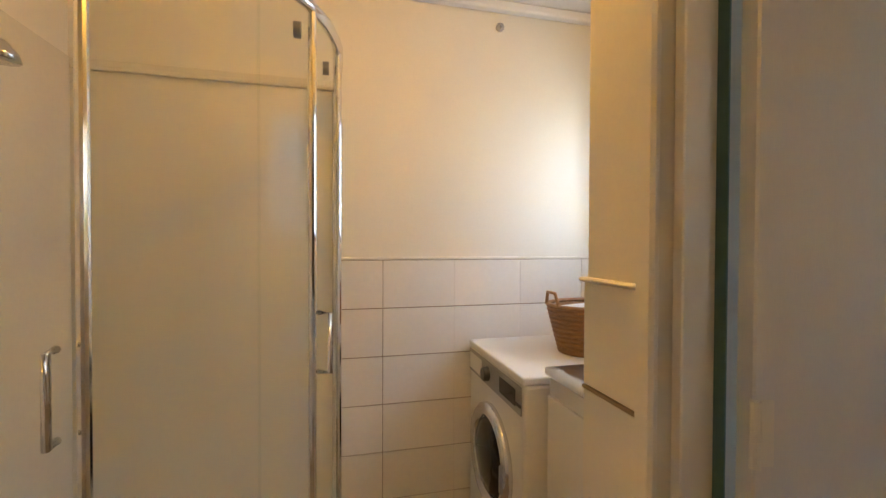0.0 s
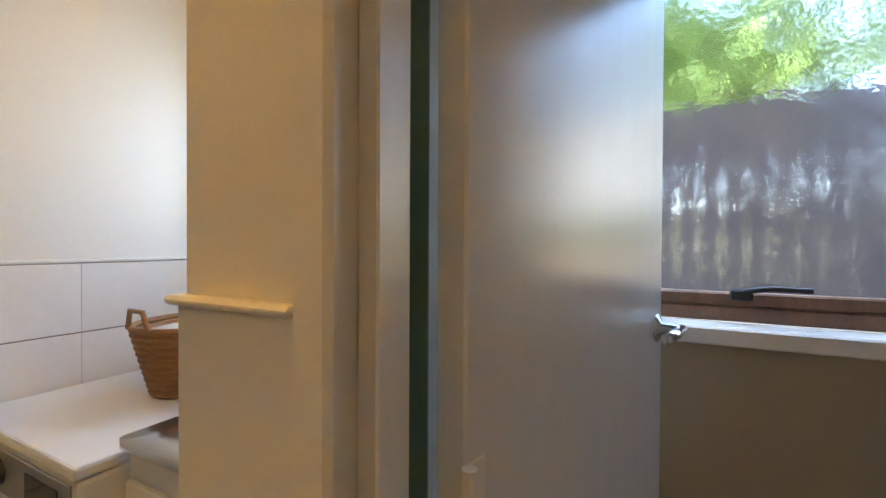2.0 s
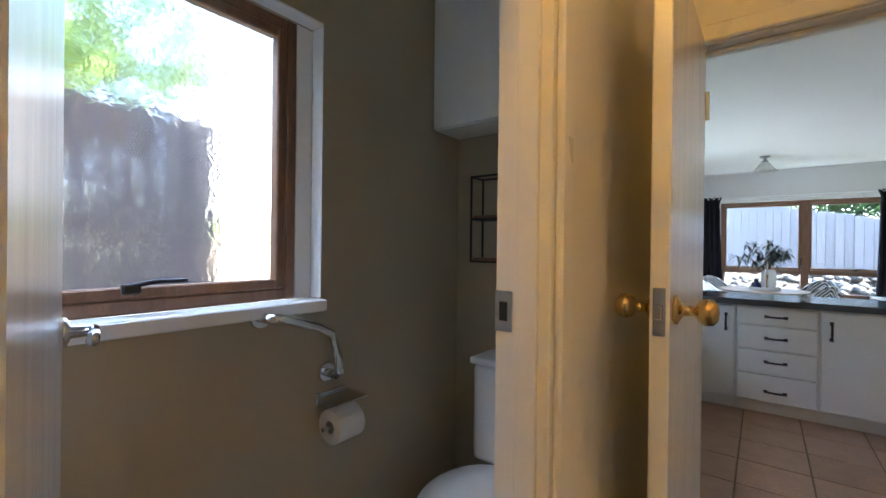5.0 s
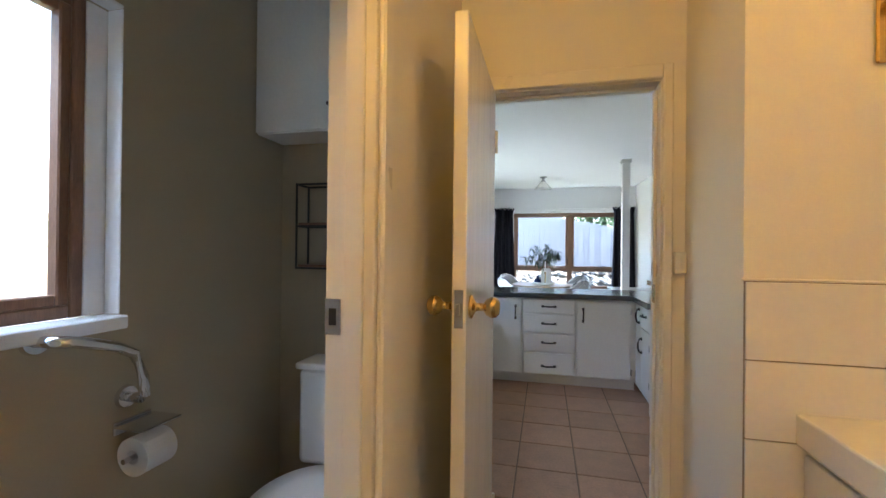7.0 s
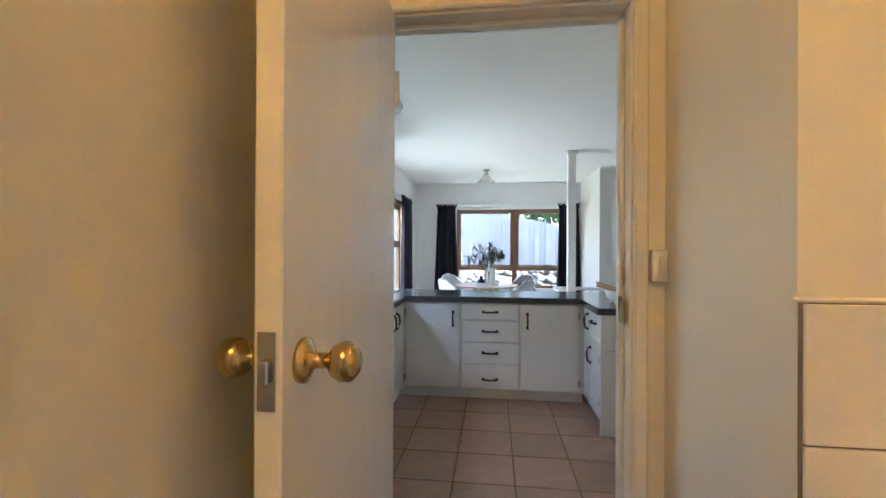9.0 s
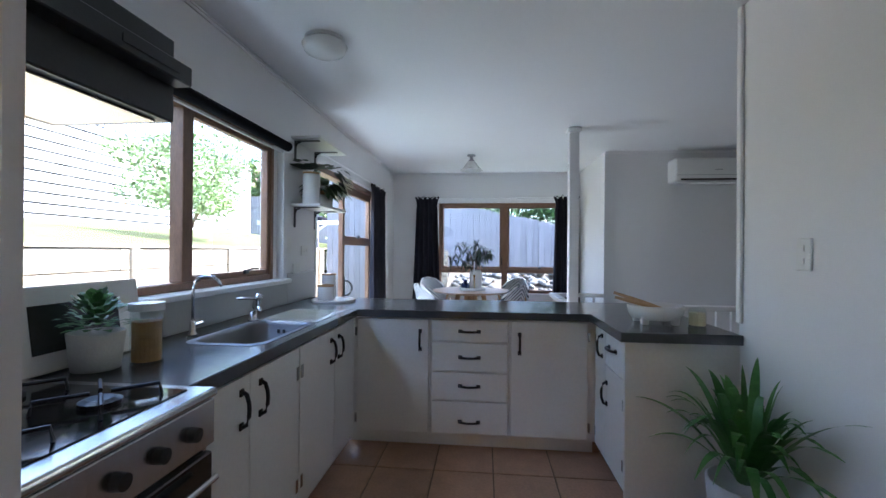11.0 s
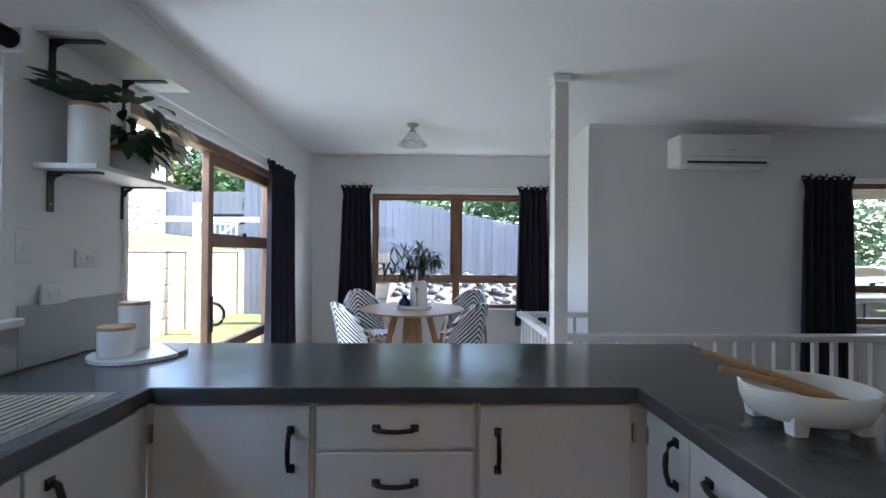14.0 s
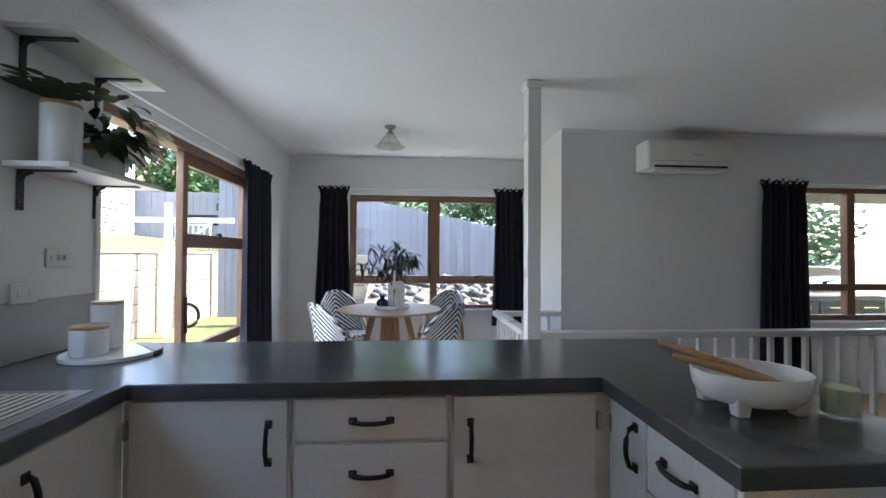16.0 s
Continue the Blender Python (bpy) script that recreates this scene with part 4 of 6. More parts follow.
bmesh.ops.reverse_faces(bm, faces=[f for f in bm.faces if f.calc_center_median().z < BZ1 - 0.14 and f.normal.z < 0])
part("basin", bm, BASIN_STEEL_SHADED, sink, "", True)
bm = box(SK[0] - 0.02, SK[1] + 0.02, SK[3] + 0.022, 3.58, BZ1 + 0.0005, BZ1 + 0.003, 0.001)
part("drainer", bm, STEEL, sink)
for k in range(11):
    x = SK[0] + 0.012 + k * 0.0265
    part("rib", tube([(x, SK[3] + 0.05, BZ1 + 0.002), (x, SK[3] + 0.07, BZ1 + 0.005), (x, 3.53, BZ1 + 0.005), (x, 3.55, BZ1 + 0.002)], 0.005, 6), STEEL, sink)
part("drain_grate", lathe([(0, 0), (0.04, 0), (0.038, 0.003), (0, 0.003)], (-1.02, 2.82, BZ1 - 0.1545), 20), CHROME, sink)
part("overflow_slot", box(-1.05, -1.035, SK[3] - 0.0175, SK[3] - 0.0135, BZ1 - 0.055, BZ1 - 0.035, 0.001), BLACK, sink)
part("overflow_slot", box(-1.02, -1.005, SK[3] - 0.0175, SK[3] - 0.0135, BZ1 - 0.055, BZ1 - 0.035, 0.001), BLACK, sink)

tap = thing("mixer_tap", (-1.20, 3.10, BZ1), "chrome lever mixer tap behind the sink", "tap")
part("base", lathe([(0, 0), (0.027, 0), (0.025, 0.010), (0.021, 0.02), (0.021, 0.05), (0, 0.052)], (-1.20, 3.10, BZ1 + 0.001), 20), CHROME, tap, "", True)
part("body", tube([(-1.20, 3.10, BZ1 + 0.03), (-1.185, 3.095, BZ1 + 0.08), (-1.165, 3.09, BZ1 + 0.128), (-1.155, 3.087, BZ1 + 0.142)], 0.021, 14, r_end=0.019), CHROME, tap, "", True)
part("lever", tube([(-1.165, 3.09, BZ1 + 0.125), (-1.20, 3.05, BZ1 + 0.128), (-1.235, 3.00, BZ1 + 0.132)], 0.008, 10, r_end=0.006), CHROME, tap, "", True)
part("spout", tube([(-1.19, 3.095, BZ1 + 0.05), (-1.15, 3.05, BZ1 + 0.075), (-1.11, 3.00, BZ1 + 0.085), (-1.095, 2.985, BZ1 + 0.07)], 0.013, 12, r_end=0.011), CHROME, tap, "", True)

ft = thing("filter_tap", (-1.25, 2.69, BZ1), "slim gooseneck water filter tap beside the sink", "tap")
part("base", lathe([(0, 0), (0.022, 0), (0.02, 0.01), (0.014, 0.02), (0.014, 0.06), (0.008, 0.07), (0, 0.07)], (-1.25, 2.69, BZ1 + 0.001), 16), CHROME, ft, "", True)
part("gooseneck", tube([(-1.25, 2.69, BZ1 + 0.06), (-1.25, 2.69, BZ1 + 0.20)] + arc((-1.18, 2.69, BZ1 + 0.20), 0.07, 175, 20, 12), 0.007, 10), CHROME, ft, "", True)
part("lever", tube([(-1.25, 2.69, BZ1 + 0.045), (-1.23, 2.73, BZ1 + 0.055)], 0.006, 8), CHROME, ft)

# splashback panels
sp = structure("splashback", box(XL + 0.001, XL + 0.004, 1.35, 4.30, BZ1 + 0.001, 1.06), WGROUT, "grey splashback panels above the worktop", "splashback")
for a in np.arange(1.35, 4.25, 0.492):
    part("panel", box(XL + 0.0045, XL + 0.010, a, min(a + 0.49, 4.30), BZ1 + 0.003, 1.125 if a > 3.7 else 1.058, 0.0012), SPLASH, sp)

# stove and hood
st = thing("gas_stove", (-1.0, 1.72, 0), "freestanding stainless steel gas stove", "stove")
part("body", box(-1.34, -0.72, 1.405, 2.03, 0.08, 0.885, 0.004), STEEL, st)
part("plinth", box(-1.30, -0.78, 1.42, 2.02, 0.0, 0.0795), BLACK, st)
hb = bmesh.new()
box(-1.34, -0.69, 1.405, 2.034, 0.886, 0.912, 0.01, hb, 3)
part("hob", hb, STEEL, st)
part("hob_well", box(-1.27, -0.75, 1.45, 1.99, 0.9125, 0.9155, 0.001), DARKGLASS, st)
for x in (-1.15, -0.88):
    for y in (1.58, 1.86):
        part("burner", lathe([(0, 0), (0.045, 0), (0.045, 0.01), (0.03, 0.016), (0, 0.017)], (x, y, 0.916), 18), BLACK, st)
        bm = bmesh.new()
        for a in range(4):
            t = radians(45 + a * 90)
            tube([(x + 0.02 * math.cos(t), y + 0.02 * math.sin(t), 0.945), (x + 0.12 * math.cos(t), y + 0.12 * math.sin(t), 0.945), (x + 0.125 * math.cos(t), y + 0.125 * math.sin(t), 0.917)], 0.005, 6, bm)
        part("trivet", bm, BLACK, st)
part("control_panel", box(-0.719, -0.695, 1.41, 2.025, 0.76, 0.883, 0.003), STEEL, st)
for k in range(5):
    part("knob", lathe([(0, 0), (0.02, 0), (0.018, 0.02), (0, 0.021)], (-0.6945, 1.49 + 0.11 * k, 0.82), 16, axis="x"), BLACK, st)
part("oven_door", box(-0.719, -0.697, 1.415, 2.02, 0.12, 0.74, 0.004), DARKGLASS, st)
part("oven_handle", tube([(-0.66, 1.46, 0.69), (-0.66, 1.98, 0.69)], 0.009, 10), STEEL, st)

hd = thing("range_hood", (-1.1, 1.72, 1.70), "slide-out range hood with black underside", "range hood")
part("canopy", box(XL + 0.002, -0.93, 1.40, 2.16, 1.69, 1.95, 0.005), BLACK, hd)
part("visor", box(-0.929, -0.87, 1.40, 2.16, 1.80, 1.86, 0.004), BLACK, hd)
part("filter", box(-1.30, -0.96, 1.44, 2.12, 1.682, 1.6895, 0.002), STEEL, hd)
part("switch_strip", box(-0.869, -0.866, 1.90, 2.10, 1.82, 1.84), BLACK, hd)

# shelves


def shelf(z):
    s = thing("wall_shelf", (XL + 0.11, 4.14, z), "white wall shelf on black steel brackets", "shelf", "kitchen shelves")
    part("board", box(XL + 0.001, XL + 0.225, 3.86, 4.44, z, z + 0.02, 0.002), CAB, s)
    for y in (3.93, 4.30):
        bm = box(XL + 0.0015, XL + 0.0065, y - 0.014, y + 0.014, z - 0.15, z - 0.001, 0.001)
        box(XL + 0.0065, XL + 0.19, y - 0.014, y + 0.014, z - 0.007, z - 0.001, 0.001, bm)
        tube([(XL + 0.006, y, z - 0.045), (XL + 0.016, y, z - 0.02), (XL + 0.045, y, z - 0.008)], 0.007, 6, bm)
        b = part("bracket", bm, BLACK, s, "black steel bracket")
        part("screw", lathe([(0, 0), (0.005, 0), (0.003, 0.003), (0, 0.003)], (XL + 0.0066, y, z - 0.12), 10, axis="x"), STEEL, b)
    return s


shelf(1.61)
shelf(2.10)


def canister(x, y, z, r, h, name="canister", label="white ceramic canister with a bamboo lid"):
    c = thing(name, (x, y, z), label, "canister")
    part("jar", lathe([(0, 0), (r * 0.96, 0), (r, 0.006), (r, h - 0.004), (r * 0.97, h), (0, h)], (x, y, z + 0.001), 32), CERAMIC, c, "", True)
    part("lid", lathe([(0, 0), (r * 0.99, 0), (r, 0.003), (r, 0.010), (r * 0.97, 0.013), (0, 0.013)], (x, y, z + h + 0.0015), 32), LIDWOOD, c, "bamboo lid")
    return c


canister(XL + 0.115, 3.965, 1.631, 0.063, 0.222)
QX, QY = XL + 0.115, 4.165
pp = thing("potted_plant", (QX, QY, 1.631), "dark leafy trailing plant in an oval white pot", "plant")
bm = lathe([(0, 0), (0.075, 0), (0.083, 0.006), (0.088, 0.088), (0.082, 0.089), (0.078, 0.06), (0, 0.06)], (0, 0, 0), 32)
bmesh.ops.scale(bm, verts=bm.verts, vec=(0.95, 1.25, 1))
bmesh.ops.translate(bm, verts=bm.verts, vec=(QX, QY, 1.632))
part("pot", bm, CERAMIC, pp, "", True)
bm = lathe([(0.080, 0), (0.090, 0), (0.090, 0.009), (0.080, 0.009), (0.080, 0)], (0, 0, 0), 32)
bmesh.ops.scale(bm, verts=bm.verts, vec=(0.95, 1.25, 1))
bmesh.ops.translate(bm, verts=bm.verts, vec=(QX, QY, 1.722))
part("rim", bm, LIDWOOD, pp, "bamboo rim")
part("inner_pot", lathe([(0, 0), (0.06, 0), (0.07, 0.06), (0.064, 0.06), (0.06, 0.04), (0, 0.04)], (QX, QY, 1.694), 20), RATTAN, pp, "terracotta inner pot")
rng = random.Random(5)
bm = bmesh.new()
for k in range(260):
    a = rng.uniform(0, 2 * math.pi)
    d = Vector((math.cos(a) * 0.9, math.sin(a) * 1.3 - 0.22, rng.uniform(0.1, 1.25)))
    mid = Vector((QX + math.cos(a) * 0.03, QY + math.sin(a) * 0.05, 1.745)) + d * rng.uniform(0.04, 0.17)
    mid.x, mid.z = max(mid.x, XL + 0.04), min(mid.z, 1.99)
    if mid.y < 4.06:
        mid.z = max(mid.z, 1.91)
    leaf_quads(bm, mid, (d.x, d.y, rng.uniform(-0.6, 0.3) if mid.y > 4.06 else 0.15), rng.uniform(0.07, 0.11), rng.uniform(0.035, 0.055), 0.5 if mid.y > 4.06 else 0.15, 5)
part("leaves", bm, LEAF, pp)

# switches and sockets on the kitchen walls


def plate_x(x, y, z, w, h, n, label, out=1, mat_=None):
    s = thing("wall_socket" if n != 1 else "light_switch", (x, y, z - h / 2), label, "socket" if n != 1 else "switch")
    part("plate", box(x, x + out * 0.009, y - w / 2, y + w / 2, z - h / 2, z + h / 2, 0.003), mat_ or PLASTIC, s)
    for k in range(max(1, n)):
        off = (k - (n - 1) / 2) * (max(w, h) / max(1, n)) * 0.8
        yy, zz = (y + off, z) if w > h else (y, z + off)
        part("rocker", box(x + out * 0.0092, x + out * 0.013, yy - 0.009, yy + 0.009, zz - 0.012, zz + 0.012, 0.001), PLASTIC, s)
    return s


plate_x(XL + 0.0005, 4.10, 1.285, 0.115, 0.075, 3, "white plastic triple switch plate on kitchen wall")
plate_x(XL + 0.0005, 3.83, 1.33, 0.07, 0.12, 1, "white plastic switch plate beside the window")
plate_x(XL + 0.0105, 3.94, 1.155, 0.115, 0.075, 2, "white plastic double socket above the splashback")
plate_x(1.2645, 2.66, 1.29, 0.075, 0.125, 2, "white plastic upright double socket on end wall", -1)

# tray and jars
BX, BY = -1.09, 4.03


def board_slice(a0, a1, n=24):
    """A flat slice of the round board between two angles, cut along its chord."""
    bm = bmesh.new()
    ends = [(BX + 0.165 * math.cos(radians(a0 + (a1 - a0) * k / n)), BY + 0.165 * math.sin(radians(a0 + (a1 - a0) * k / n))) for k in range(n + 1)]
    low = [bm.verts.new((x, y, BZ1 + 0.001)) for x, y in ends]
    face = bm.faces.new(low)
    ext = bmesh.ops.extrude_face_region(bm, geom=[face])
    bmesh.ops.translate(bm, verts=[g for g in ext["geom"] if isinstance(g, bmesh.types.BMVert)], vec=(0, 0, 0.016))
    bmesh.ops.recalc_face_normals(bm, faces=bm.faces)
    bmesh.ops.bevel(bm, geom=bm.edges[:], offset=0.002, segments=1, affect="EDGES")
    return bm


tray = thing("serving_board", (BX, BY, BZ1), "round white marble serving board with a dark wooden end", "serving board")
part("marble", board_slice(97, 353, 40), CERAMIC, tray)
part("wooden_end", board_slice(-6.5, 96.5, 20), mat("walnut", (0.12, 0.065, 0.035), 0.45, vary=0.25, scale=10, fine=90, bump=0.06, stretch=(1, 9, 1)), tray, "dark walnut end")
canister(-1.15, 4.085, BZ1 + 0.018, 0.055, 0.175)
canister(-1.125, 3.955, BZ1 + 0.018, 0.060, 0.098)

# bowl with servers
OX, OY = 0.98, 3.345
bo = thing("serving_bowl", (OX, OY, BZ1), "white footed oval bowl with two wooden servers", "bowl")
bm = lathe([(0, 0.022), (0.10, 0.022), (0.127, 0.032), (0.142, 0.060), (0.147, 0.098), (0.142, 0.101), (0.137, 0.097), (0.131, 0.062), (0.11, 0.042), (0, 0.036)], (0, 0, 0), 48)
bmesh.ops.scale(bm, verts=bm.verts, vec=(1.0, 0.84, 1))
bmesh.ops.translate(bm, verts=bm.verts, vec=(OX, OY, BZ1 + 0.001))
part("dish", bm, CERAMIC, bo, "", True)
for a in (42, 138, 222, 318):
    x, y = OX + 0.105 * math.cos(radians(a)), OY + 0.094 * math.sin(radians(a))
    bm = box(x - 0.021, x + 0.021, y - 0.019, y + 0.019, BZ1 + 0.001, BZ1 + 0.048, 0.005, None, 2)
    for v in bm.verts:
        if v.co.z < BZ1 + 0.02:
            v.co.x, v.co.y = x + (v.co.x - x) * 0.8, y + (v.co.y - y) * 0.8
    part("foot", bm, CERAMIC, bo)
for p, q in (((0.79, 3.45, 1.060), (1.06, 3.36, 0.965)), ((0.765, 3.34, 1.045), (1.065, 3.32, 0.962))):
    mid = [p[k] * 0.5 + q[k] * 0.5 for k in range(3)]
    sv = tube([p, (mid[0], mid[1], mid[2] + 0.004), q], 0.0085, 8, r_end=0.013)
    solo("wooden_server", sv, LIDWOOD, "pale wooden salad server resting in the bowl", "utensil", smooth=True)
cd = thing("candle_jar", (1.165, 3.275, BZ1), "cream candle in a faceted glass jar", "candle")
part("wax", lathe([(0, 0), (0.038, 0), (0.0395, 0.004), (0.0395, 0.066), (0.03, 0.063), (0, 0.062)], (1.165, 3.275, BZ1 + 0.006), 10), CANDLE, cd)
ob = part("jar", lathe([(0.0, 0), (0.042, 0), (0.044, 0.01), (0.044, 0.078), (0.038, 0.086), (0.038, 0.094), (0.036, 0.094), (0.036, 0.085), (0.0415, 0.077), (0.0415, 0.005), (0, 0.004)], (1.165, 3.275, BZ1 + 0.001), 10), GLASS, cd, "clear glass jar", True)
ob.visible_shadow = False

# herb pot and pasta jar by the stove
hp = thing("herb_pot", (-1.20, 2.17, BZ1), "green herb in a grey stoneware pot", "plant")
part("pot", lathe([(0, 0), (0.065, 0), (0.078, 0.12), (0.072, 0.121), (0.068, 0.10), (0, 0.10)], (-1.20, 2.17, BZ1 + 0.001), 24), STONEWARE, hp, "", True)
bm = bmesh.new()
for k in range(150):
    a, e = rng.uniform(0, 6.28), rng.uniform(0.1, 1.4)
    d = Vector((math.cos(a) * math.cos(e), math.sin(a) * math.cos(e), math.sin(e)))
    leaf_quads(bm, Vector((-1.20, 2.17, BZ1 + 0.12)) + Vector((d.x * 0.09, d.y * 0.09, d.z * 0.13)) * rng.uniform(0.4, 1), d + Vector((0, 0, 0.2)), 0.04, 0.028, 0.4, 2)
part("leaves", bm, LEAF_BRIGHT, hp)
pj = thing("pasta_jar", (-1.11, 2.27, BZ1), "glass storage jar of pasta with a white lid", "jar")
part("pasta", lathe([(0, 0), (0.044, 0), (0.044, 0.135), (0, 0.14)], (-1.11, 2.27, BZ1 + 0.006), 20), PASTA, pj, "dry pasta")
ob = part("jar", lathe([(0, 0), (0.05, 0), (0.05, 0.175), (0.047, 0.176), (0.047, 0.004), (0, 0.004)], (-1.11, 2.27, BZ1 + 0.001), 24), GLASS, pj, "clear glass", True)
ob.visible_shadow = False
part("lid", lathe([(0, 0), (0.054, 0), (0.054, 0.025), (0, 0.027)], (-1.11, 2.27, BZ1 + 0.178), 24), CERAMIC, pj, "white lid")
bk = thing("recipe_board", (-1.315, 2.30, BZ1), "white board with a black picture leaning on splashback", "board")
bm = box(-0.008, 0.008, 1.98, 2.46, 0, 0.27, 0.003)
bmesh.ops.rotate(bm, verts=bm.verts, matrix=Matrix.Rotation(radians(-8), 3, "Y"))
bmesh.ops.translate(bm, verts=bm.verts, vec=(-1.29, 0, BZ1 + 0.003))
part("panel", bm, PLASTIC, bk)
bm = box(0.0083, 0.0098, 2.05, 2.36, 0.06, 0.21)
bmesh.ops.rotate(bm, verts=bm.verts, matrix=Matrix.Rotation(radians(-8), 3, "Y"))
bmesh.ops.translate(bm, verts=bm.verts, vec=(-1.29, 0, BZ1 + 0.003))
part("picture", bm, BLACK, bk, "black printed picture")

# long-leaved plant on the floor
fp = thing("floor_plant", (1.10, 2.74, 0), "tall green strappy-leaved plant in a grey pot", "plant")
part("pot", lathe([(0, 0), (0.11, 0), (0.14, 0.37), (0.13, 0.372), (0.125, 0.34), (0, 0.34)], (1.10, 2.74, 0.0), 28), STONEWARE, fp, "", True)
rng = random.Random(11)
for k in range(84):
    a = rng.uniform(0, 2 * math.pi)
    rise = rng.uniform(0.9, 3.2)
    d = Vector((math.cos(a), math.sin(a), rise)).normalized()
    d.x *= 0.25 if d.x > 0 else 0.78
    if d.y > 0:
        d.y *= 0.5
    bm = bmesh.new()
    leaf_quads(bm, (1.10 + 0.03 * math.cos(a), 2.74 + 0.03 * math.sin(a), 0.37), d, rng.uniform(0.5, 0.82), rng.uniform(0.016, 0.046), rng.uniform(0.35, 0.75), 10)
    part("leaf", bm, LEAF_BRIGHT, fp)

# kitchen ceiling light
kl = thing("ceiling_light", (-0.85, 3.2, CEIL_Z - 0.09), "round white opal ceiling light", "ceiling light")
part("base", lathe([(0, 0), (0.11, 0), (0.11, -0.015), (0, -0.015)], (-0.85, 3.2, CEIL_Z - 0.001), 28), PLASTIC, kl)
part("shade", lathe([(0.10, 0), (0.125, -0.02), (0.11, -0.055), (0.06, -0.08), (0, -0.087)], (-0.85, 3.2, CEIL_Z - 0.0165), 28), OPAL, kl, "", True)

# ---- dining ----
dl = thing("ceiling_light", (-0.125, 6.12, CEIL_Z - 0.19), "small ceiling light with a scalloped opal glass shade", "ceiling light")
part("gallery", lathe([(0, 0), (0.055, 0), (0.05, -0.015), (0.02, -0.02), (0.02, -0.055), (0.034, -0.06), (0.034, -0.08), (0, -0.08)], (-0.125, 6.12, CEIL_Z - 0.001), 24), SILVER, dl, "nickel gallery", True)
bm = bmesh.new()
prof = [(0.035, -0.075), (0.05, -0.09), (0.075, -0.125), (0.105, -0.165), (0.135, -0.19)]
ring = []
for r, h in prof:
    w = (r - 0.035) * 0.08
    ring.append([bm.verts.new((-0.125 + (r + w * math.cos(8 * a)) * math.cos(a), 6.12 + (r + w * math.cos(8 * a)) * math.sin(a), CEIL_Z + h)) for a in (2 * math.pi * k / 48 for k in range(48))])
for a, b in zip(ring, ring[1:]):
    for k in range(48):
        bm.faces.new((a[k], a[(k + 1) % 48], b[(k + 1) % 48], b[k]))
bmesh.ops.solidify(bm, geom=bm.faces[:], thickness=0.003)
part("shade", bm, OPAL, dl, "scalloped opal glass", True)

TX, TY, TZ = -0.13, 6.42, 0.785
tb = thing("dining_table", (TX, TY, 0), "round light oak dining table on splayed legs", "table")
part("tabletop", lathe([(0, 0), (0.44, 0), (0.49, 0.012), (0.50, 0.02), (0.497, 0.026), (0, 0.026)], (TX, TY, TZ - 0.026), 48), OAK, tb)
for k in range(4):
    a = radians(20 + 90 * k)
    part("leg", tube([(TX + 0.16 * math.cos(a), TY + 0.16 * math.sin(a), TZ - 0.03), (TX + 0.36 * math.cos(a), TY + 0.36 * math.sin(a), 0.0)], 0.032, 12, r_end=0.02), RATTAN, tb)
part("apron", lathe([(0, 0), (0.2, 0), (0.2, 0.03), (0, 0.03)], (TX, TY, TZ - 0.057), 28), OAK, tb)
part("pedestal", lathe([(0, 0), (0.045, 0), (0.04, 0.3), (0.045, 0.7), (0, 0.7)], (TX, TY, 0.027), 16), RATTAN, tb)

# tray, vase, candle and bottle on the table
ty = solo("table_tray", lathe([(0, 0), (0.16, 0), (0.168, 0.01), (0.168, 0.036), (0.162, 0.036), (0.16, 0.01), (0, 0.01)], (TX + 0.02, TY, TZ + 0.001), 36), CERAMIC, "round white tray on the dining table", "tray")
vs = thing("vase", (TX + 0.06, TY + 0.03, TZ + 0.012), "white stoneware vase of gum branches", "vase")
part("body", lathe([(0, 0), (0.075, 0), (0.082, 0.05), (0.08, 0.20), (0.07, 0.235), (0.058, 0.25), (0.052, 0.25), (0.06, 0.22), (0.06, 0.02), (0, 0.015)], (TX + 0.06, TY + 0.03, TZ + 0.012), 32), CERAMIC, vs, "", True)
rng = random.Random(21)
for k in range(13):
    a = rng.uniform(0, 2 * math.pi)
    sp_ = rng.uniform(0.16, 0.44)
    h = rng.uniform(0.12, 0.36) * (1.3 - sp_ * 1.5)
    top = Vector((TX + 0.06, TY + 0.03, TZ + 0.25))
    pts = [top + Vector((math.cos(a) * sp_ * s, 0.8 * math.sin(a) * sp_ * s, h * math.sin(s * 1.9) * 1.2)) for s in (0, 0.25, 0.5, 0.75, 1.0)]
    br = part("branch", tube(pts, 0.004, 5, r_end=0.0015), BARK, vs, "thin brown branch")
    bm = bmesh.new()
    for p in pts[1:] + [(pts[1] + pts[2]) / 2, (pts[2] + pts[3]) / 2, (pts[3] + pts[4]) / 2]:
        for _ in range(3):
            d = Vector((rng.gauss(0, 1), rng.gauss(0, 0.8), rng.gauss(0.15, 0.7)))
            leaf_quads(bm, p, d, rng.uniform(0.09, 0.16), rng.uniform(0.020, 0.028), rng.uniform(0.0, 0.9), 5)
    part("leaves", bm, GUM, br, "slender grey-green leaves")
cs = thing("candlestick", (TX + 0.045, TY - 0.10, TZ + 0.012), "brass candlestick with a white taper candle", "candlestick")
part("holder", lathe([(0, 0), (0.035, 0), (0.03, 0.008), (0.008, 0.015), (0.008, 0.16), (0.016, 0.17), (0.014, 0.19), (0, 0.19)], (TX + 0.045, TY - 0.10, TZ + 0.012), 20), BRASS, cs, "", True)
part("candle", lathe([(0, 0), (0.010, 0), (0.008, 0.16), (0.002, 0.17), (0, 0.175)], (TX + 0.045, TY - 0.10, TZ + 0.203), 14), CERAMIC, cs, "white taper candle", True)
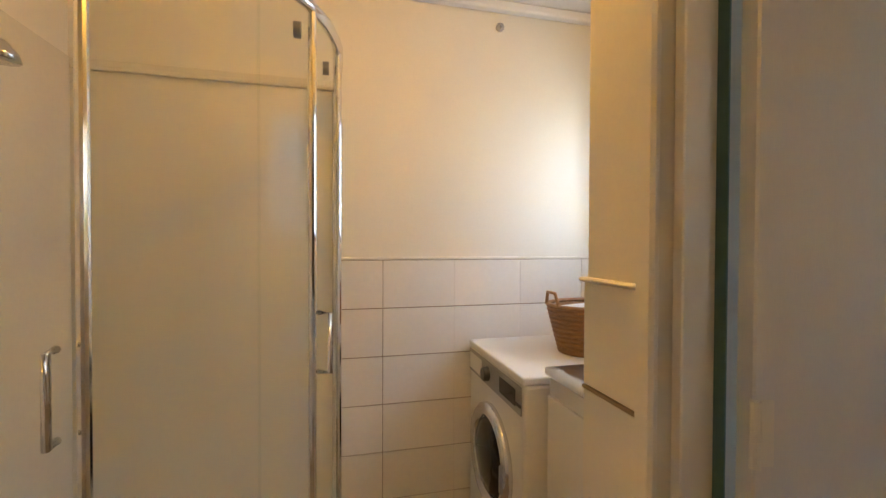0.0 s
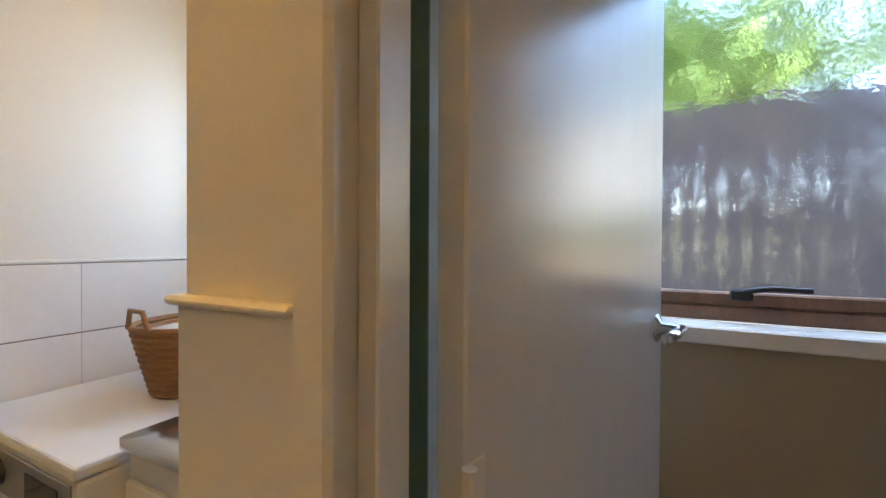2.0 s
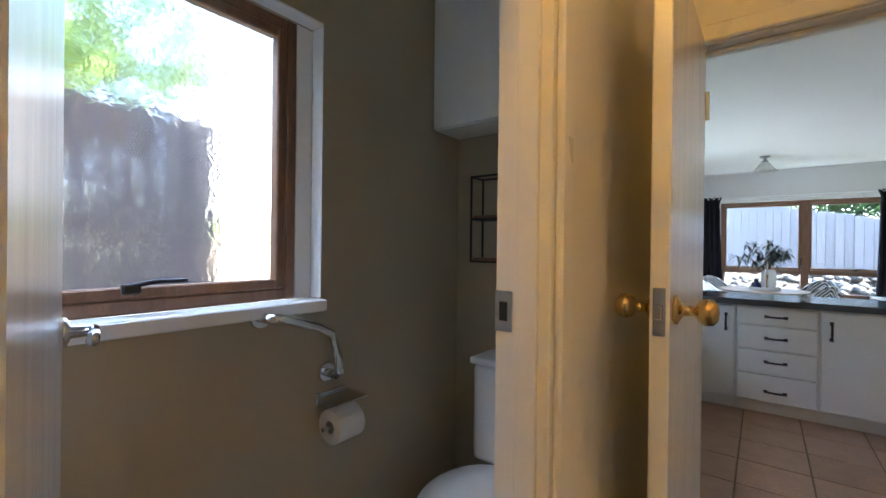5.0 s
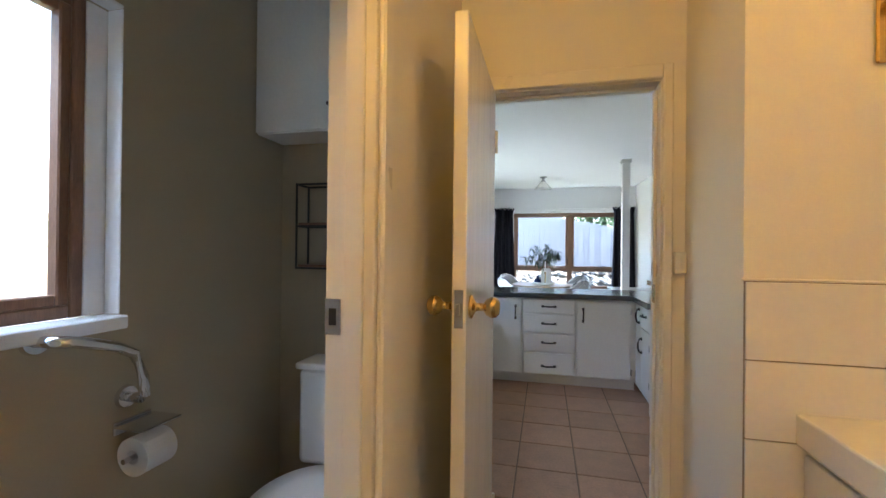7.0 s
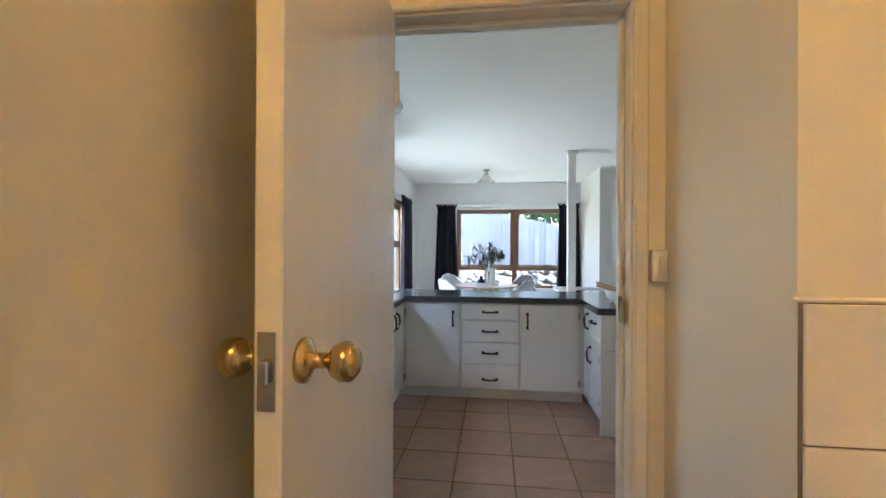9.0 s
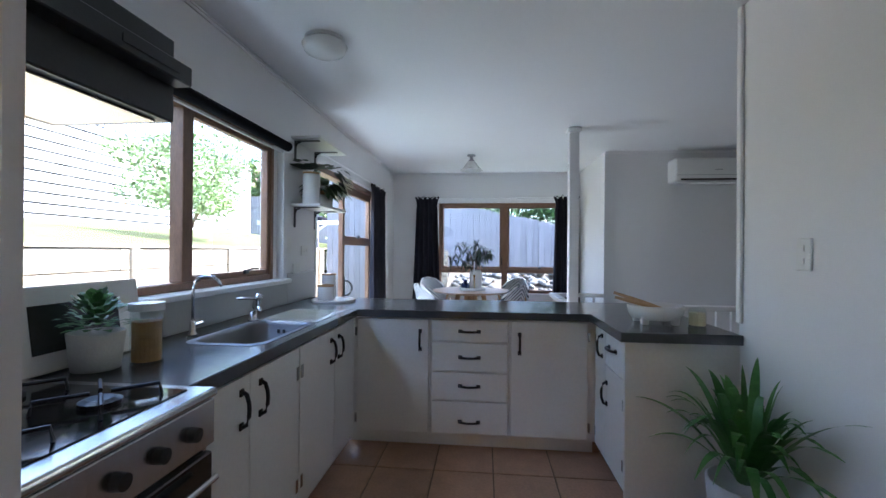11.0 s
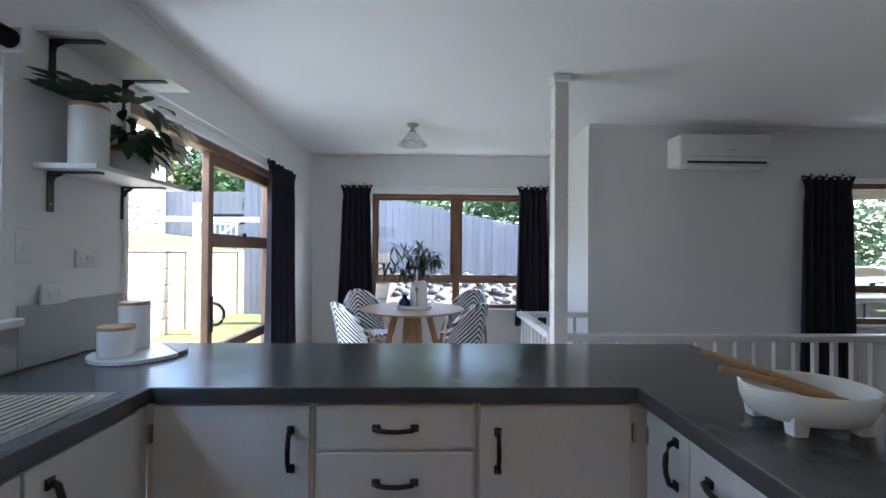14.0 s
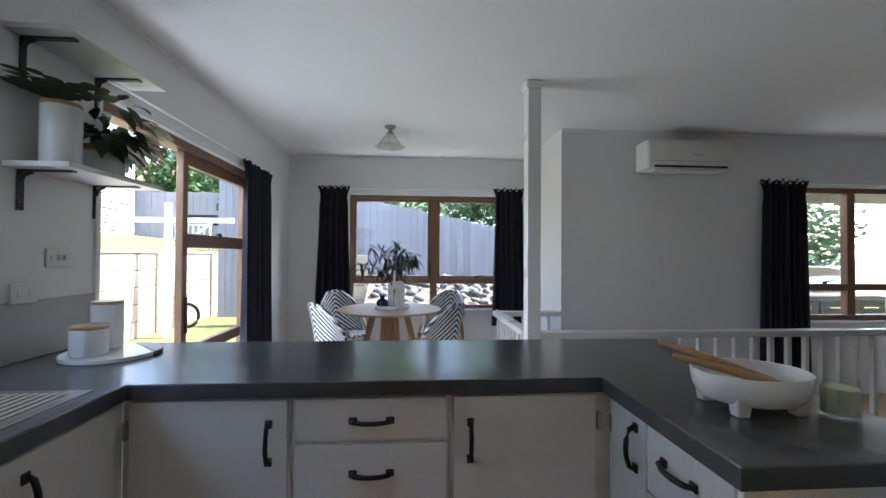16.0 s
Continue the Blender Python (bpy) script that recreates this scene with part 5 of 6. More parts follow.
bt = thing("blue_bottle", (TX - 0.07, TY - 0.05, TZ + 0.012), "squat cobalt blue glass bottle on tray", "bottle")
part("body", lathe([(0, 0), (0.05, 0), (0.056, 0.01), (0.056, 0.06), (0.045, 0.078), (0.022, 0.085), (0.022, 0.105), (0, 0.105)], (TX - 0.07, TY - 0.05, TZ + 0.012), 28), COBALT, bt, "", True)
part("stopper", lathe([(0, 0), (0.028, 0), (0.028, 0.015), (0.012, 0.02), (0, 0.02)], (TX - 0.07, TY - 0.05, TZ + 0.118), 20), COBALT, bt, "", True)


# bistro chair, built at the origin with its back towards +y
def chair():
    c = thing("bistro_chair", (0, 0, 0), "rattan bistro chair woven in black and white chevrons", "chair", "chairs round the table")

    def seat(u, v):
        x, y = (u - 0.5) * 0.44, (v - 0.5) * 0.42
        s = math.sqrt(max(0, 1 - 0.35 * (2 * v - 1) ** 2))
        return (x * s, y * math.sqrt(max(0, 1 - 0.2 * (2 * u - 1) ** 2)), 0.46 - 0.015 * math.cos((u - 0.5) * 3) * math.cos((v - 0.5) * 3))
    part("seat", sheet(seat, 14, 14, 0.022), CHEV, c, "", True)

    def back(u, v):
        a = (u - 0.5) * radians(155)
        top = 0.41 * (math.cos((u - 0.5) * math.pi * 0.93) ** 0.48) + 0.015
        z = 0.47 + v * top
        r = 0.222 + 0.01 * v
        return (r * math.sin(a), -0.03 + r * math.cos(a) + 0.07 * v, z)
    part("backrest", sheet(back, 28, 12, 0.016), CHEV, c, "", True)
    part("back_rim", tube([back(k / 28, 1) for k in range(29)], 0.016, 10), RIM, c, "", True)
    part("seat_rim", tube([seat(0.5 + 0.5 * math.cos(t), 0.5 + 0.5 * math.sin(t)) for t in (2 * math.pi * k / 28 for k in range(29))], 0.014, 8), RIM, c, "", True)
    for sx in (-1, 1):
        part("leg", tube([(sx * 0.17, -0.17, 0.45), (sx * 0.185, -0.19, 0.25), (sx * 0.19, -0.20, 0.0)], 0.015, 10), RATTAN, c, "", True)
        part("leg", tube([(sx * 0.21, 0.05, 0.66), (sx * 0.20, 0.14, 0.46), (sx * 0.19, 0.20, 0.2), (sx * 0.19, 0.22, 0.0)], 0.015, 10), RATTAN, c, "", True)
        part("arm_brace", tube([(sx * 0.225, 0.01, 0.60), (sx * 0.20, -0.12, 0.47)], 0.013, 8), RATTAN, c, "", True)
        part("arch_brace", tube([(sx * 0.185, -0.19, 0.25), (sx * 0.10, -0.18, 0.36), (0, -0.175, 0.42)], 0.009, 6), RATTAN, c, "", True)
    return c


ch = chair()
spots = [(-0.53, 6.02, 128), (0.27, 6.00, -132), (-0.62, 6.88, 38), (0.40, 6.92, -32)]
ch.matrix_basis = pose(spots[0][0], spots[0][1], 0, 0, 0, spots[0][2])
for x, y, a in spots[1:]:
    copy_thing(ch, pose(x, y, 0, 0, 0, a))


# curtains


def curtain(name, base, along, length, top, bottom, folds, flare, label, normal, seed):
    """A gathered cloth with tab ties, hung along a direction from base."""
    rng = random.Random(seed)
    ph = [rng.uniform(0, 6.28) for _ in range(3)]
    A, N = Vector(along), Vector(normal)
    t = thing(name, (base[0], base[1], bottom), label, "curtain", "black curtains")

    def cloth(u, v):
        z = bottom + (top - bottom) * v
        amp = 0.036 * (0.55 + 0.45 * (1 - v)) * (1 if v < 0.93 else 0.8)
        wv = math.sin(u * folds * 2 * math.pi + ph[0] + 0.4 * math.sin(v * 3 + ph[1])) + 0.35 * math.sin(u * folds * 4.3 + ph[2] + v)
        head = 1.0 + (0.16 * math.exp(-((v - 1) / 0.03) ** 2)) - 0.06 * math.exp(-((v - 0.93) / 0.03) ** 2)
        s = (u - 0.5) * length * (1 + flare * (1 - v) ** 1.4) * head
        p = Vector((base[0], base[1], 0)) + A * s + N * (0.05 + amp * wv)
        return (p.x, p.y, z + 0.006 * math.sin(u * folds * 2 * math.pi * 1.5) * (v > 0.99))
    part("cloth", sheet(cloth, int(folds * 10), 26, 0.004), CURTAIN, t, "", True)
    for k in range(int(folds)):
        u = (k + 0.5) / int(folds)
        p = Vector(cloth(u, 1.0))
        bm = tube([p + Vector((0, 0, -0.02)), p + Vector((0, 0, 0.022)) + A * 0.012, p + Vector((0, 0, 0.004)) + A * 0.026], 0.006, 6)
        part("tab", bm, CURTAIN, t)
    return t


def rod(p, q, label):
    return solo("curtain_rod", tube([p, q], 0.008, 10), WHITE_TRIM, label, "curtain rod")


curtain("curtain", (-0.83, YB - 0.01), (1, 0, 0), 0.32, 2.10, 0.36, 5, 0.40, "black gathered curtain beside the dining window", (0, -1, 0), 1)
curtain("curtain", (1.24, YB - 0.01), (1, 0, 0), 0.33, 2.10, 0.47, 5, 0.22, "black gathered curtain beside the dining window", (0, -1, 0), 2)
rod((-1.05, YB - 0.05, 2.085), (1.42, YB - 0.05, 2.085), "thin white curtain rod over dining window")
curtain("curtain", (XL + 0.01, 6.18), (0, 1, 0), 0.60, 2.085, 0.04, 6, 0.12, "black gathered curtain beside the sliding door", (1, 0, 0), 3)
rod((XL + 0.05, 4.30, 2.10), (XL + 0.05, 6.6, 2.10), "thin white curtain rod over sliding door")
curtain("curtain", (3.55, YA - 0.01), (1, 0, 0), 0.42, 2.02, 0.12, 7, 0.10, "black gathered curtain beside the deck window", (0, -1, 0), 4)
rod((3.30, YA - 0.05, 2.005), (5.9, YA - 0.05, 2.005), "thin white curtain rod over deck window")

# post and balustrade
RZ = 0.80
po = thing("column", (0.87, 5.06, 0), "square white painted timber column", "column")
part("shaft", box(0.838, 0.928, 5.012, 5.108, 0.0, CEIL_Z - 0.05, 0.004), WHITE_TRIM, po)
part("cap", box(0.820, 0.946, 4.996, 5.124, CEIL_Z - 0.0495, CEIL_Z - 0.001, 0.008), WHITE_TRIM, po)
bl = thing("balustrade", (2.0, 5.06, 0), "white painted timber balustrade round the stairwell", "balustrade")
part("handrail", box(0.929, 5.6, 5.02, 5.10, RZ - 0.045, RZ, 0.006), WHITE_TRIM, bl)
part("bottom_rail", box(0.929, 5.6, 5.035, 5.085, 0.08, 0.12, 0.004), WHITE_TRIM, bl)
for k in range(35):
    x = 1.02 + 0.13 * k
    part("baluster", box(x - 0.016, x + 0.016, 5.044, 5.076, 0.1205, RZ - 0.0455, 0.002), WHITE_TRIM, bl)
b2 = thing("balustrade", (0.86, 5.6, 0), "white painted timber balustrade beside the dining table", "balustrade")
part("handrail", box(0.82, 0.90, 5.109, 6.04, RZ - 0.045, RZ, 0.006), WHITE_TRIM, b2)
part("handrail", box(0.82, 1.438, 6.041, 6.12, RZ - 0.045, RZ, 0.006), WHITE_TRIM, b2)
part("bottom_rail", box(0.835, 0.885, 5.109, 6.04, 0.08, 0.12, 0.004), WHITE_TRIM, b2)
for k in range(8):
    y = 5.20 + 0.115 * k
    part("baluster", box(0.845, 0.875, y - 0.015, y + 0.015, 0.1205, RZ - 0.0455, 0.002), WHITE_TRIM, b2)
for k in range(5):
    x = 0.87 + 0.115 * k
    part("baluster", box(x - 0.015, x + 0.015, 6.065, 6.095, 0.0, RZ - 0.0455, 0.002), WHITE_TRIM, b2)

# heat pump
ac = thing("heat_pump", (2.6, YA - 0.11, 2.10), "white wall-mounted heat pump above the stairwell", "heat pump")
bm = box(2.14, 2.93, YA - 0.215, YA - 0.001, 2.075, 2.345, 0.028, None, 3)
part("body", bm, PLASTIC, ac, "", True)
part("flap", box(2.20, 2.88, YA - 0.222, YA - 0.120, 2.066, 2.076, 0.003), PLASTIC, ac)
part("outlet", box(2.20, 2.88, YA - 0.2172, YA - 0.2152, 2.094, 2.112), DARKGLASS, ac, "dark air outlet")
part("panel_joint", box(2.16, 2.91, YA - 0.2166, YA - 0.2152, 2.150, 2.154), SILVER, ac)
part("badge", box(2.56, 2.64, YA - 0.2168, YA - 0.2152, 2.205, 2.212), SILVER, ac, "small grey badge")

# ---- bathroom ----
# capping strips
structure("trim_cap_south", box(-1.299, 0.0, -1.919, -1.905, 1.222, 1.234, 0.003), TRIM, "narrow white tile capping", "trim")
structure("trim_cap_partition", box(-0.4295, -0.412, -0.670, -0.523, 1.233, 1.241, 0.003), TRIM, "narrow cream timber capping", "trim")
structure("trim_cap_vanity", box(0.40, 0.998, 0.619, 0.629, 1.238, 1.246, 0.003), TRIM, "narrow cream tile capping", "trim")
structure("trim_partition_edge", box(-0.4295, -0.418, -0.6645, -0.523, 1.046, 1.052, 0.001), WGROUT, "dark joint between partition panels", "trim")
part_panel = structure("trim_partition_panel", box(-0.4295, -0.421, -0.6645, -0.523, 0.0, 1.045, 0.002), TRIM, "cream lining panel on the partition", "trim")
structure("trim_partition_panel_upper", box(-0.4295, -0.421, -0.6645, -0.523, 1.053, 1.2325, 0.002), TRIM, "cream upper lining panel on the partition", "trim")

# shower
SX, SY, SR, SH = 0.0, -0.92, 0.60, 1.95
CX, CY = SX + SR, SY - SR
sh = thing("shower_enclosure", (0.5, -1.42, 0), "curved glass shower enclosure with chrome frame", "shower")
bm = bmesh.new()
plan = [(0.0, -1.918)] + [(CX - SR * math.cos(radians(a)), CY + SR * math.sin(radians(a))) for a in range(0, 91, 6)] + [(0.998, SY), (0.998, -1.918)]
lo, hi = [bm.verts.new((x, y, 0.0)) for x, y in plan], [bm.verts.new((x, y, 0.10)) for x, y in plan]
bm.faces.new(lo)
bm.faces.new(hi)
for k in range(len(plan)):
    j = (k + 1) % len(plan)
    bm.faces.new((lo[k], lo[j], hi[j], hi[k]))
bmesh.ops.recalc_face_normals(bm, faces=bm.faces)
part("tray", bm, ACRYLIC, sh, "white acrylic tray")
part("lining", box(0.012, 0.9955, -1.9185, -1.910, 0.101, 2.0, 0.002), ACRYLIC, sh, "cream acrylic wall lining")
part("lining", box(0.989, 0.998, -1.909, SY, 0.101, 2.0, 0.002), ACRYLIC, sh, "cream acrylic wall lining")
part("lining_cap", box(0.012, 0.985, -1.9095, -1.897, 1.955, 1.972, 0.003), ACRYLIC, sh, "cream edge of the lining")
path = [(0.006, -1.915)] + [(CX - SR * math.cos(radians(a)), CY + SR * math.sin(radians(a))) for a in range(0, 91, 5)] + [(0.99, SY)]
part("top_rail", tube([(x, y, SH) for x, y in path], 0.017, 8), CHROME, sh, "chrome curved rail", True)
part("bottom_rail", tube([(x, y, 0.115) for x, y in path], 0.014, 8), CHROME, sh, "chrome curved rail", True)


def bar(x, y, w, z0=0.11, z1=SH):
    return part("upright", lathe([(0, 0), (w, 0), (w, z1 - z0), (0, z1 - z0)], (x, y, z0), 12), CHROME, sh, "chrome upright")


bar(0.012, -1.90, 0.014)
bar(0.985, SY, 0.014)
for a in (3, 28, 77):
    x, y = CX - SR * math.cos(radians(a)), CY + SR * math.sin(radians(a))
    bar(x, y, 0.012)
    part("roller", lathe([(0, 0), (0.022, 0), (0.022, 0.02), (0, 0.02)], (x + 0.03, y - 0.01, SH - 0.06), 16, axis="x"), SILVER, sh, "grey roller")


def glass_curve(a0, a1, r):
    def fn(u, v):
        a = radians(a0 + (a1 - a0) * u)
        return (CX - r * math.cos(a), CY + r * math.sin(a), 0.12 + (SH - 0.14) * v)
    return sheet(fn, 28, 1, 0.004)


for bm in (glass_curve(4, 46, SR - 0.006), glass_curve(46, 76, SR + 0.004), box(0.003, 0.007, -1.885, CY, 0.12, SH - 0.02), box(CX + 0.02, 0.97, SY - 0.002, SY + 0.002, 0.12, SH - 0.02)):
    g = part("glass_panel", bm, SHOWER_GLASS, sh, "clear glass")
    g.visible_shadow = False
for x, y in ((CX - SR * math.cos(radians(81)), CY + SR * math.sin(radians(81))), (CX - SR * math.cos(radians(26)) - 0.004, CY + SR * math.sin(radians(26)))):
    o = Vector((x - CX, y - CY, 0)).normalized() * 0.04
    bm = tube([(x, y, 1.10), (x + o.x, y + o.y, 1.10), (x + o.x, y + o.y, 0.93), (x, y, 0.93)], 0.008, 8)
    part("door_handle", bm, CHROME, sh, "chrome pull handle", True)
shower = thing("hand_shower", (0.90, -1.30, 1.75), "chrome shower head on a swivel arm", "shower head")
part("arm", tube([(0.988, -1.30, 1.80), (0.90, -1.28, 1.83), (0.80, -1.25, 1.78)], 0.011, 10), CHROME, shower, "", True)
part("rose", lathe([(0, 0), (0.04, 0.0), (0.035, 0.02), (0.012, 0.05), (0, 0.05)], (0.79, -1.25, 1.735), 18), CHROME, shower, "", True)

# washing machine, front towards the room
WX, W0, W1 = -0.60, -1.885, -1.295
wm = thing("washing_machine", (-0.9, -1.59, 0), "white front-loading washing machine with dark round door", "washing machine")
part("body", box(-1.19, WX, W0, W1, 0.012, 0.822, 0.012, None, 2), PLASTIC, wm)
part("lid", box(-1.20, WX + 0.004, W0 - 0.002, W1 + 0.002, 0.8225, 0.85, 0.007, None, 2), PLASTIC, wm)
part("control_panel", box(WX + 0.0005, WX + 0.006, W0 + 0.012, W1 - 0.012, 0.715, 0.815, 0.002), SILVER, wm, "silver control panel")
part("display", box(WX + 0.0063, WX + 0.008, -1.50, -1.35, 0.735, 0.795, 0.001), DARKGLASS, wm)
part("dial", lathe([(0, 0), (0.03, 0), (0.028, 0.02), (0.024, 0.024), (0, 0.024)], (WX + 0.0065, -1.63, 0.765), 22, axis="x"), BLACK, wm, "black dial")
part("drawer", box(WX + 0.0063, WX + 0.009, -1.86, -1.70, 0.73, 0.80, 0.002), PLASTIC, wm)
for k in range(4):
    part("button", box(WX + 0.0063, WX + 0.010, -1.345 + 0.011 * k, -1.338 + 0.011 * k, 0.745, 0.755), BLACK, wm)
dr = part("door", lathe([(0.15, 0), (0.205, 0), (0.205, 0.018), (0.19, 0.032), (0.165, 0.03), (0.15, 0.018), (0.15, 0)], (WX + 0.001, -1.585, 0.45), 40, axis="x"), CHROME, wm, "chrome door ring", True)
part("door_glass", lathe([(0.149, 0.008), (0.13, 0.03), (0.08, 0.042), (0, 0.046)], (WX + 0.001, -1.585, 0.45), 36, axis="x"), DARKGLASS, dr, "dark smoked glass", True)
part("door_grip", box(WX + 0.03, WX + 0.04, -1.42, -1.40, 0.40, 0.50, 0.003), SILVER, dr)

# laundry tub
tu = thing("laundry_tub", (-0.95, -0.98, 0), "white laundry tub cabinet with a stainless steel bowl", "laundry tub")
bm = box(-1.25, -0.685, -1.275, -0.69, 0.0, 0.64, 0.004)
box(-0.703, -0.685, -1.275, -0.69, 0.6405, 0.868, bm=bm)
box(-1.25, -0.704, -1.275, -1.257, 0.6405, 0.868, bm=bm)
box(-1.25, -0.704, -0.708, -0.69, 0.6405, 0.868, bm=bm)
part("body", bm, PLASTIC, tu)
part("door", box(-0.6845, -0.67, -1.265, -0.70, 0.06, 0.80, 0.003), PLASTIC, tu)
TB = (-1.15, -0.75, -1.19, -0.75)
bm = bmesh.new()
rings = [rounded(-1.26, -0.66, -1.28, -0.685, 0.02, 0.869), rounded(-1.26, -0.66, -1.28, -0.685, 0.02, 0.888), rounded(TB[0] - 0.02, TB[1] + 0.02, TB[2] - 0.02, TB[3] + 0.02, 0.05, 0.888), rounded(*TB, 0.05, 0.882), rounded(TB[0] + 0.02, TB[1] - 0.02, TB[2] + 0.02, TB[3] - 0.02, 0.06, 0.66)]
vr = [[bm.verts.new(p) for p in r] for r in rings]
for a, b in zip(vr, vr[1:]):
    for k in range(len(a)):
        j = (k + 1) % len(a)
        bm.faces.new((a[k], a[j], b[j], b[k]))
bm.faces.new(vr[-1])
part("bowl", bm, STEEL, tu, "stainless steel bowl", True)

# woven basket on the washing machine
bs = thing("laundry_basket", (-0.90, -1.52, 0.852), "oval woven cane basket with cloth on washing machine", "basket")


def ring_pts(rx, ry, z, n=32):
    return [(-1.03 + rx * math.cos(2 * math.pi * k / n), -1.55 + ry * math.sin(2 * math.pi * k / n), z) for k in range(n + 1)]


for k in range(11):
    s = k / 10
    part("weave", tube(ring_pts(0.145 + 0.05 * s, 0.115 + 0.04 * s, 0.862 + 0.185 * s), 0.0095, 6), CANE, bs)
bm = lathe([(0, 0), (0.14, 0), (0.185, 0.17), (0.10, 0.185), (0, 0.175)], (0, 0, 0), 28)
bmesh.ops.scale(bm, verts=bm.verts, vec=(1, 0.78, 1))
bmesh.ops.translate(bm, verts=bm.verts, vec=(-1.03, -1.55, 0.856))
part("cloth", bm, STONEWARE, bs, "grey folded cloth", True)
for sx in (-1, 1):
    part("handle", tube([(-1.03 + sx * 0.19, -1.60, 1.05), (-1.03 + sx * 0.195, -1.58, 1.10), (-1.03 + sx * 0.195, -1.52, 1.10), (-1.03 + sx * 0.19, -1.50, 1.05)], 0.007, 8), CANE, bs)

solo("ceiling_hook", lathe([(0, 0), (0.02, 0), (0.02, 0.01), (0.008, 0.015), (0.008, 0.03), (0, 0.03)], (-0.75, -1.9185, 2.33), 14, axis="y"), SILVER, "small metal hook on the bathroom wall", "hook")

# vanity
va = thing("vanity", (0.76, 0.33, 0), "cream vanity cabinet with a white top", "vanity")
part("body", box(0.545, 0.998, 0.02, 0.618, 0.0, 0.835, 0.003), TRIM, va)
part("top", box(0.52, 0.998, 0.0, 0.6185, 0.836, 0.914, 0.006, None, 2), CERAMIC, va, "white vanity top")
for a, b in ((0.03, 0.31), (0.316, 0.60)):
    part("cabinet_door", box(0.530, 0.5445, a, b, 0.06, 0.82, 0.003), TRIM, va)

# wall light over the vanity
sc = thing("wall_light", (0.72, 0.6, 1.77), "brass wall light with a glass shade", "wall light")
part("back_plate", box(0.685, 0.755, 0.618, 0.629, 1.77, 1.965, 0.004), BRASS, sc)
part("arm", tube([(0.72, 0.617, 1.925), (0.72, 0.56, 1.915), (0.80, 0.52, 1.93), (0.86, 0.50, 1.97)], 0.010, 10), BRASS, sc, "", True)
part("shade", lathe([(0.03, 0), (0.05, 0.03), (0.065, 0.09), (0.062, 0.09), (0.047, 0.03), (0.027, 0)], (0.86, 0.50, 1.97), 24), OPAL, sc, "opal glass shade", True)

# light switch by the kitchen door
sw = thing("light_switch", (0.382, 1.09, 1.23), "cream plastic light switch beside the kitchen door", "switch")
part("plate", box(0.370, 0.4085, 1.074, 1.0995, 1.232, 1.312, 0.003), PLASTIC, sw)
part("rocker", box(0.386, 0.398, 1.070, 1.0738, 1.275, 1.295, 0.001), PLASTIC, sw)
part("rocker", box(0.386, 0.398, 1.070, 1.0738, 1.248, 1.268, 0.001), PLASTIC, sw)

# ---- toilet ----
gr = thing("grab_rail", (-1.25, 0.25, 0.85), "angled chrome grab rail on the toilet wall", "grab rail")
part("rail", tube([(-1.297, 0.16, 1.075), (-1.235, 0.165, 1.075), (-1.228, 0.20, 1.07), (-1.228, 0.31, 1.035), (-1.228, 0.36, 1.005), (-1.228, 0.39, 0.93), (-1.228, 0.395, 0.875), (-1.24, 0.395, 0.865), (-1.297, 0.395, 0.865)], 0.015, 12), CHROME, gr, "", True)
for y, z in ((0.16, 1.075), (0.395, 0.865)):
    part("flange", lathe([(0, 0), (0.034, 0), (0.030, 0.012), (0, 0.013)], (-1.2985, y, z), 20, axis="x"), CHROME, gr)
tr = thing("toilet_roll_holder", (-1.24, 0.47, 0.70), "chrome toilet roll holder on the wall", "roll holder")
part("plate", box(-1.2985, -1.288, 0.355, 0.475, 0.76, 0.80, 0.003), CHROME, tr)
part("hood", box(-1.287, -1.18, 0.35, 0.48, 0.785, 0.792, 0.002), CHROME, tr)
part("spindle", tube([(-1.232, 0.335, 0.705), (-1.232, 0.49, 0.705)], 0.008, 8), CHROME, tr)
bm = lathe([(0.02, 0), (0.055, 0), (0.055, 0.10), (0.02, 0.10), (0.02, 0)], (-1.232, 0.363, 0.705), 28, axis="y")
solo("toilet_roll", bm, PAPER, "white toilet paper roll on its holder", "toilet roll", smooth=False)

wc = thing("toilet", (-0.92, 0.9, 0), "white ceramic toilet with closed lid", "toilet")
part("cistern", box(-1.10, -0.74, 0.99, 1.155, 0.40, 0.80, 0.025, None, 3), CERAMIC, wc)
part("cistern_lid", box(-1.11, -0.73, 0.98, 1.156, 0.8005, 0.83, 0.01, None, 2), CERAMIC, wc)
bm = lathe([(0, 0), (0.12, 0), (0.11, 0.12), (0.14, 0.28), (0.185, 0.39), (0, 0.39)], (0, 0, 0), 32)
bmesh.ops.scale(bm, verts=bm.verts, vec=(1, 1.25, 1))
bmesh.ops.translate(bm, verts=bm.verts, vec=(-0.92, 0.74, 0.0))
part("pan", bm, CERAMIC, wc, "", True)
bm = lathe([(0, 0), (0.19, 0), (0.195, 0.012), (0.185, 0.03), (0.1, 0.038), (0, 0.04)], (0, 0, 0), 32)
bmesh.ops.scale(bm, verts=bm.verts, vec=(1, 1.28, 1))
bmesh.ops.translate(bm, verts=bm.verts, vec=(-0.92, 0.745, 0.391))
part("seat_lid", bm, PLASTIC, wc, "white plastic lid", True)

cu = thing("wall_cupboard", (-0.91, 1.0, 1.80), "white wall cupboard above the toilet", "cupboard")
part("body", box(-1.298, -0.535, 0.975, 1.158, 1.80, CEIL_Z - 0.032), CAB, cu)
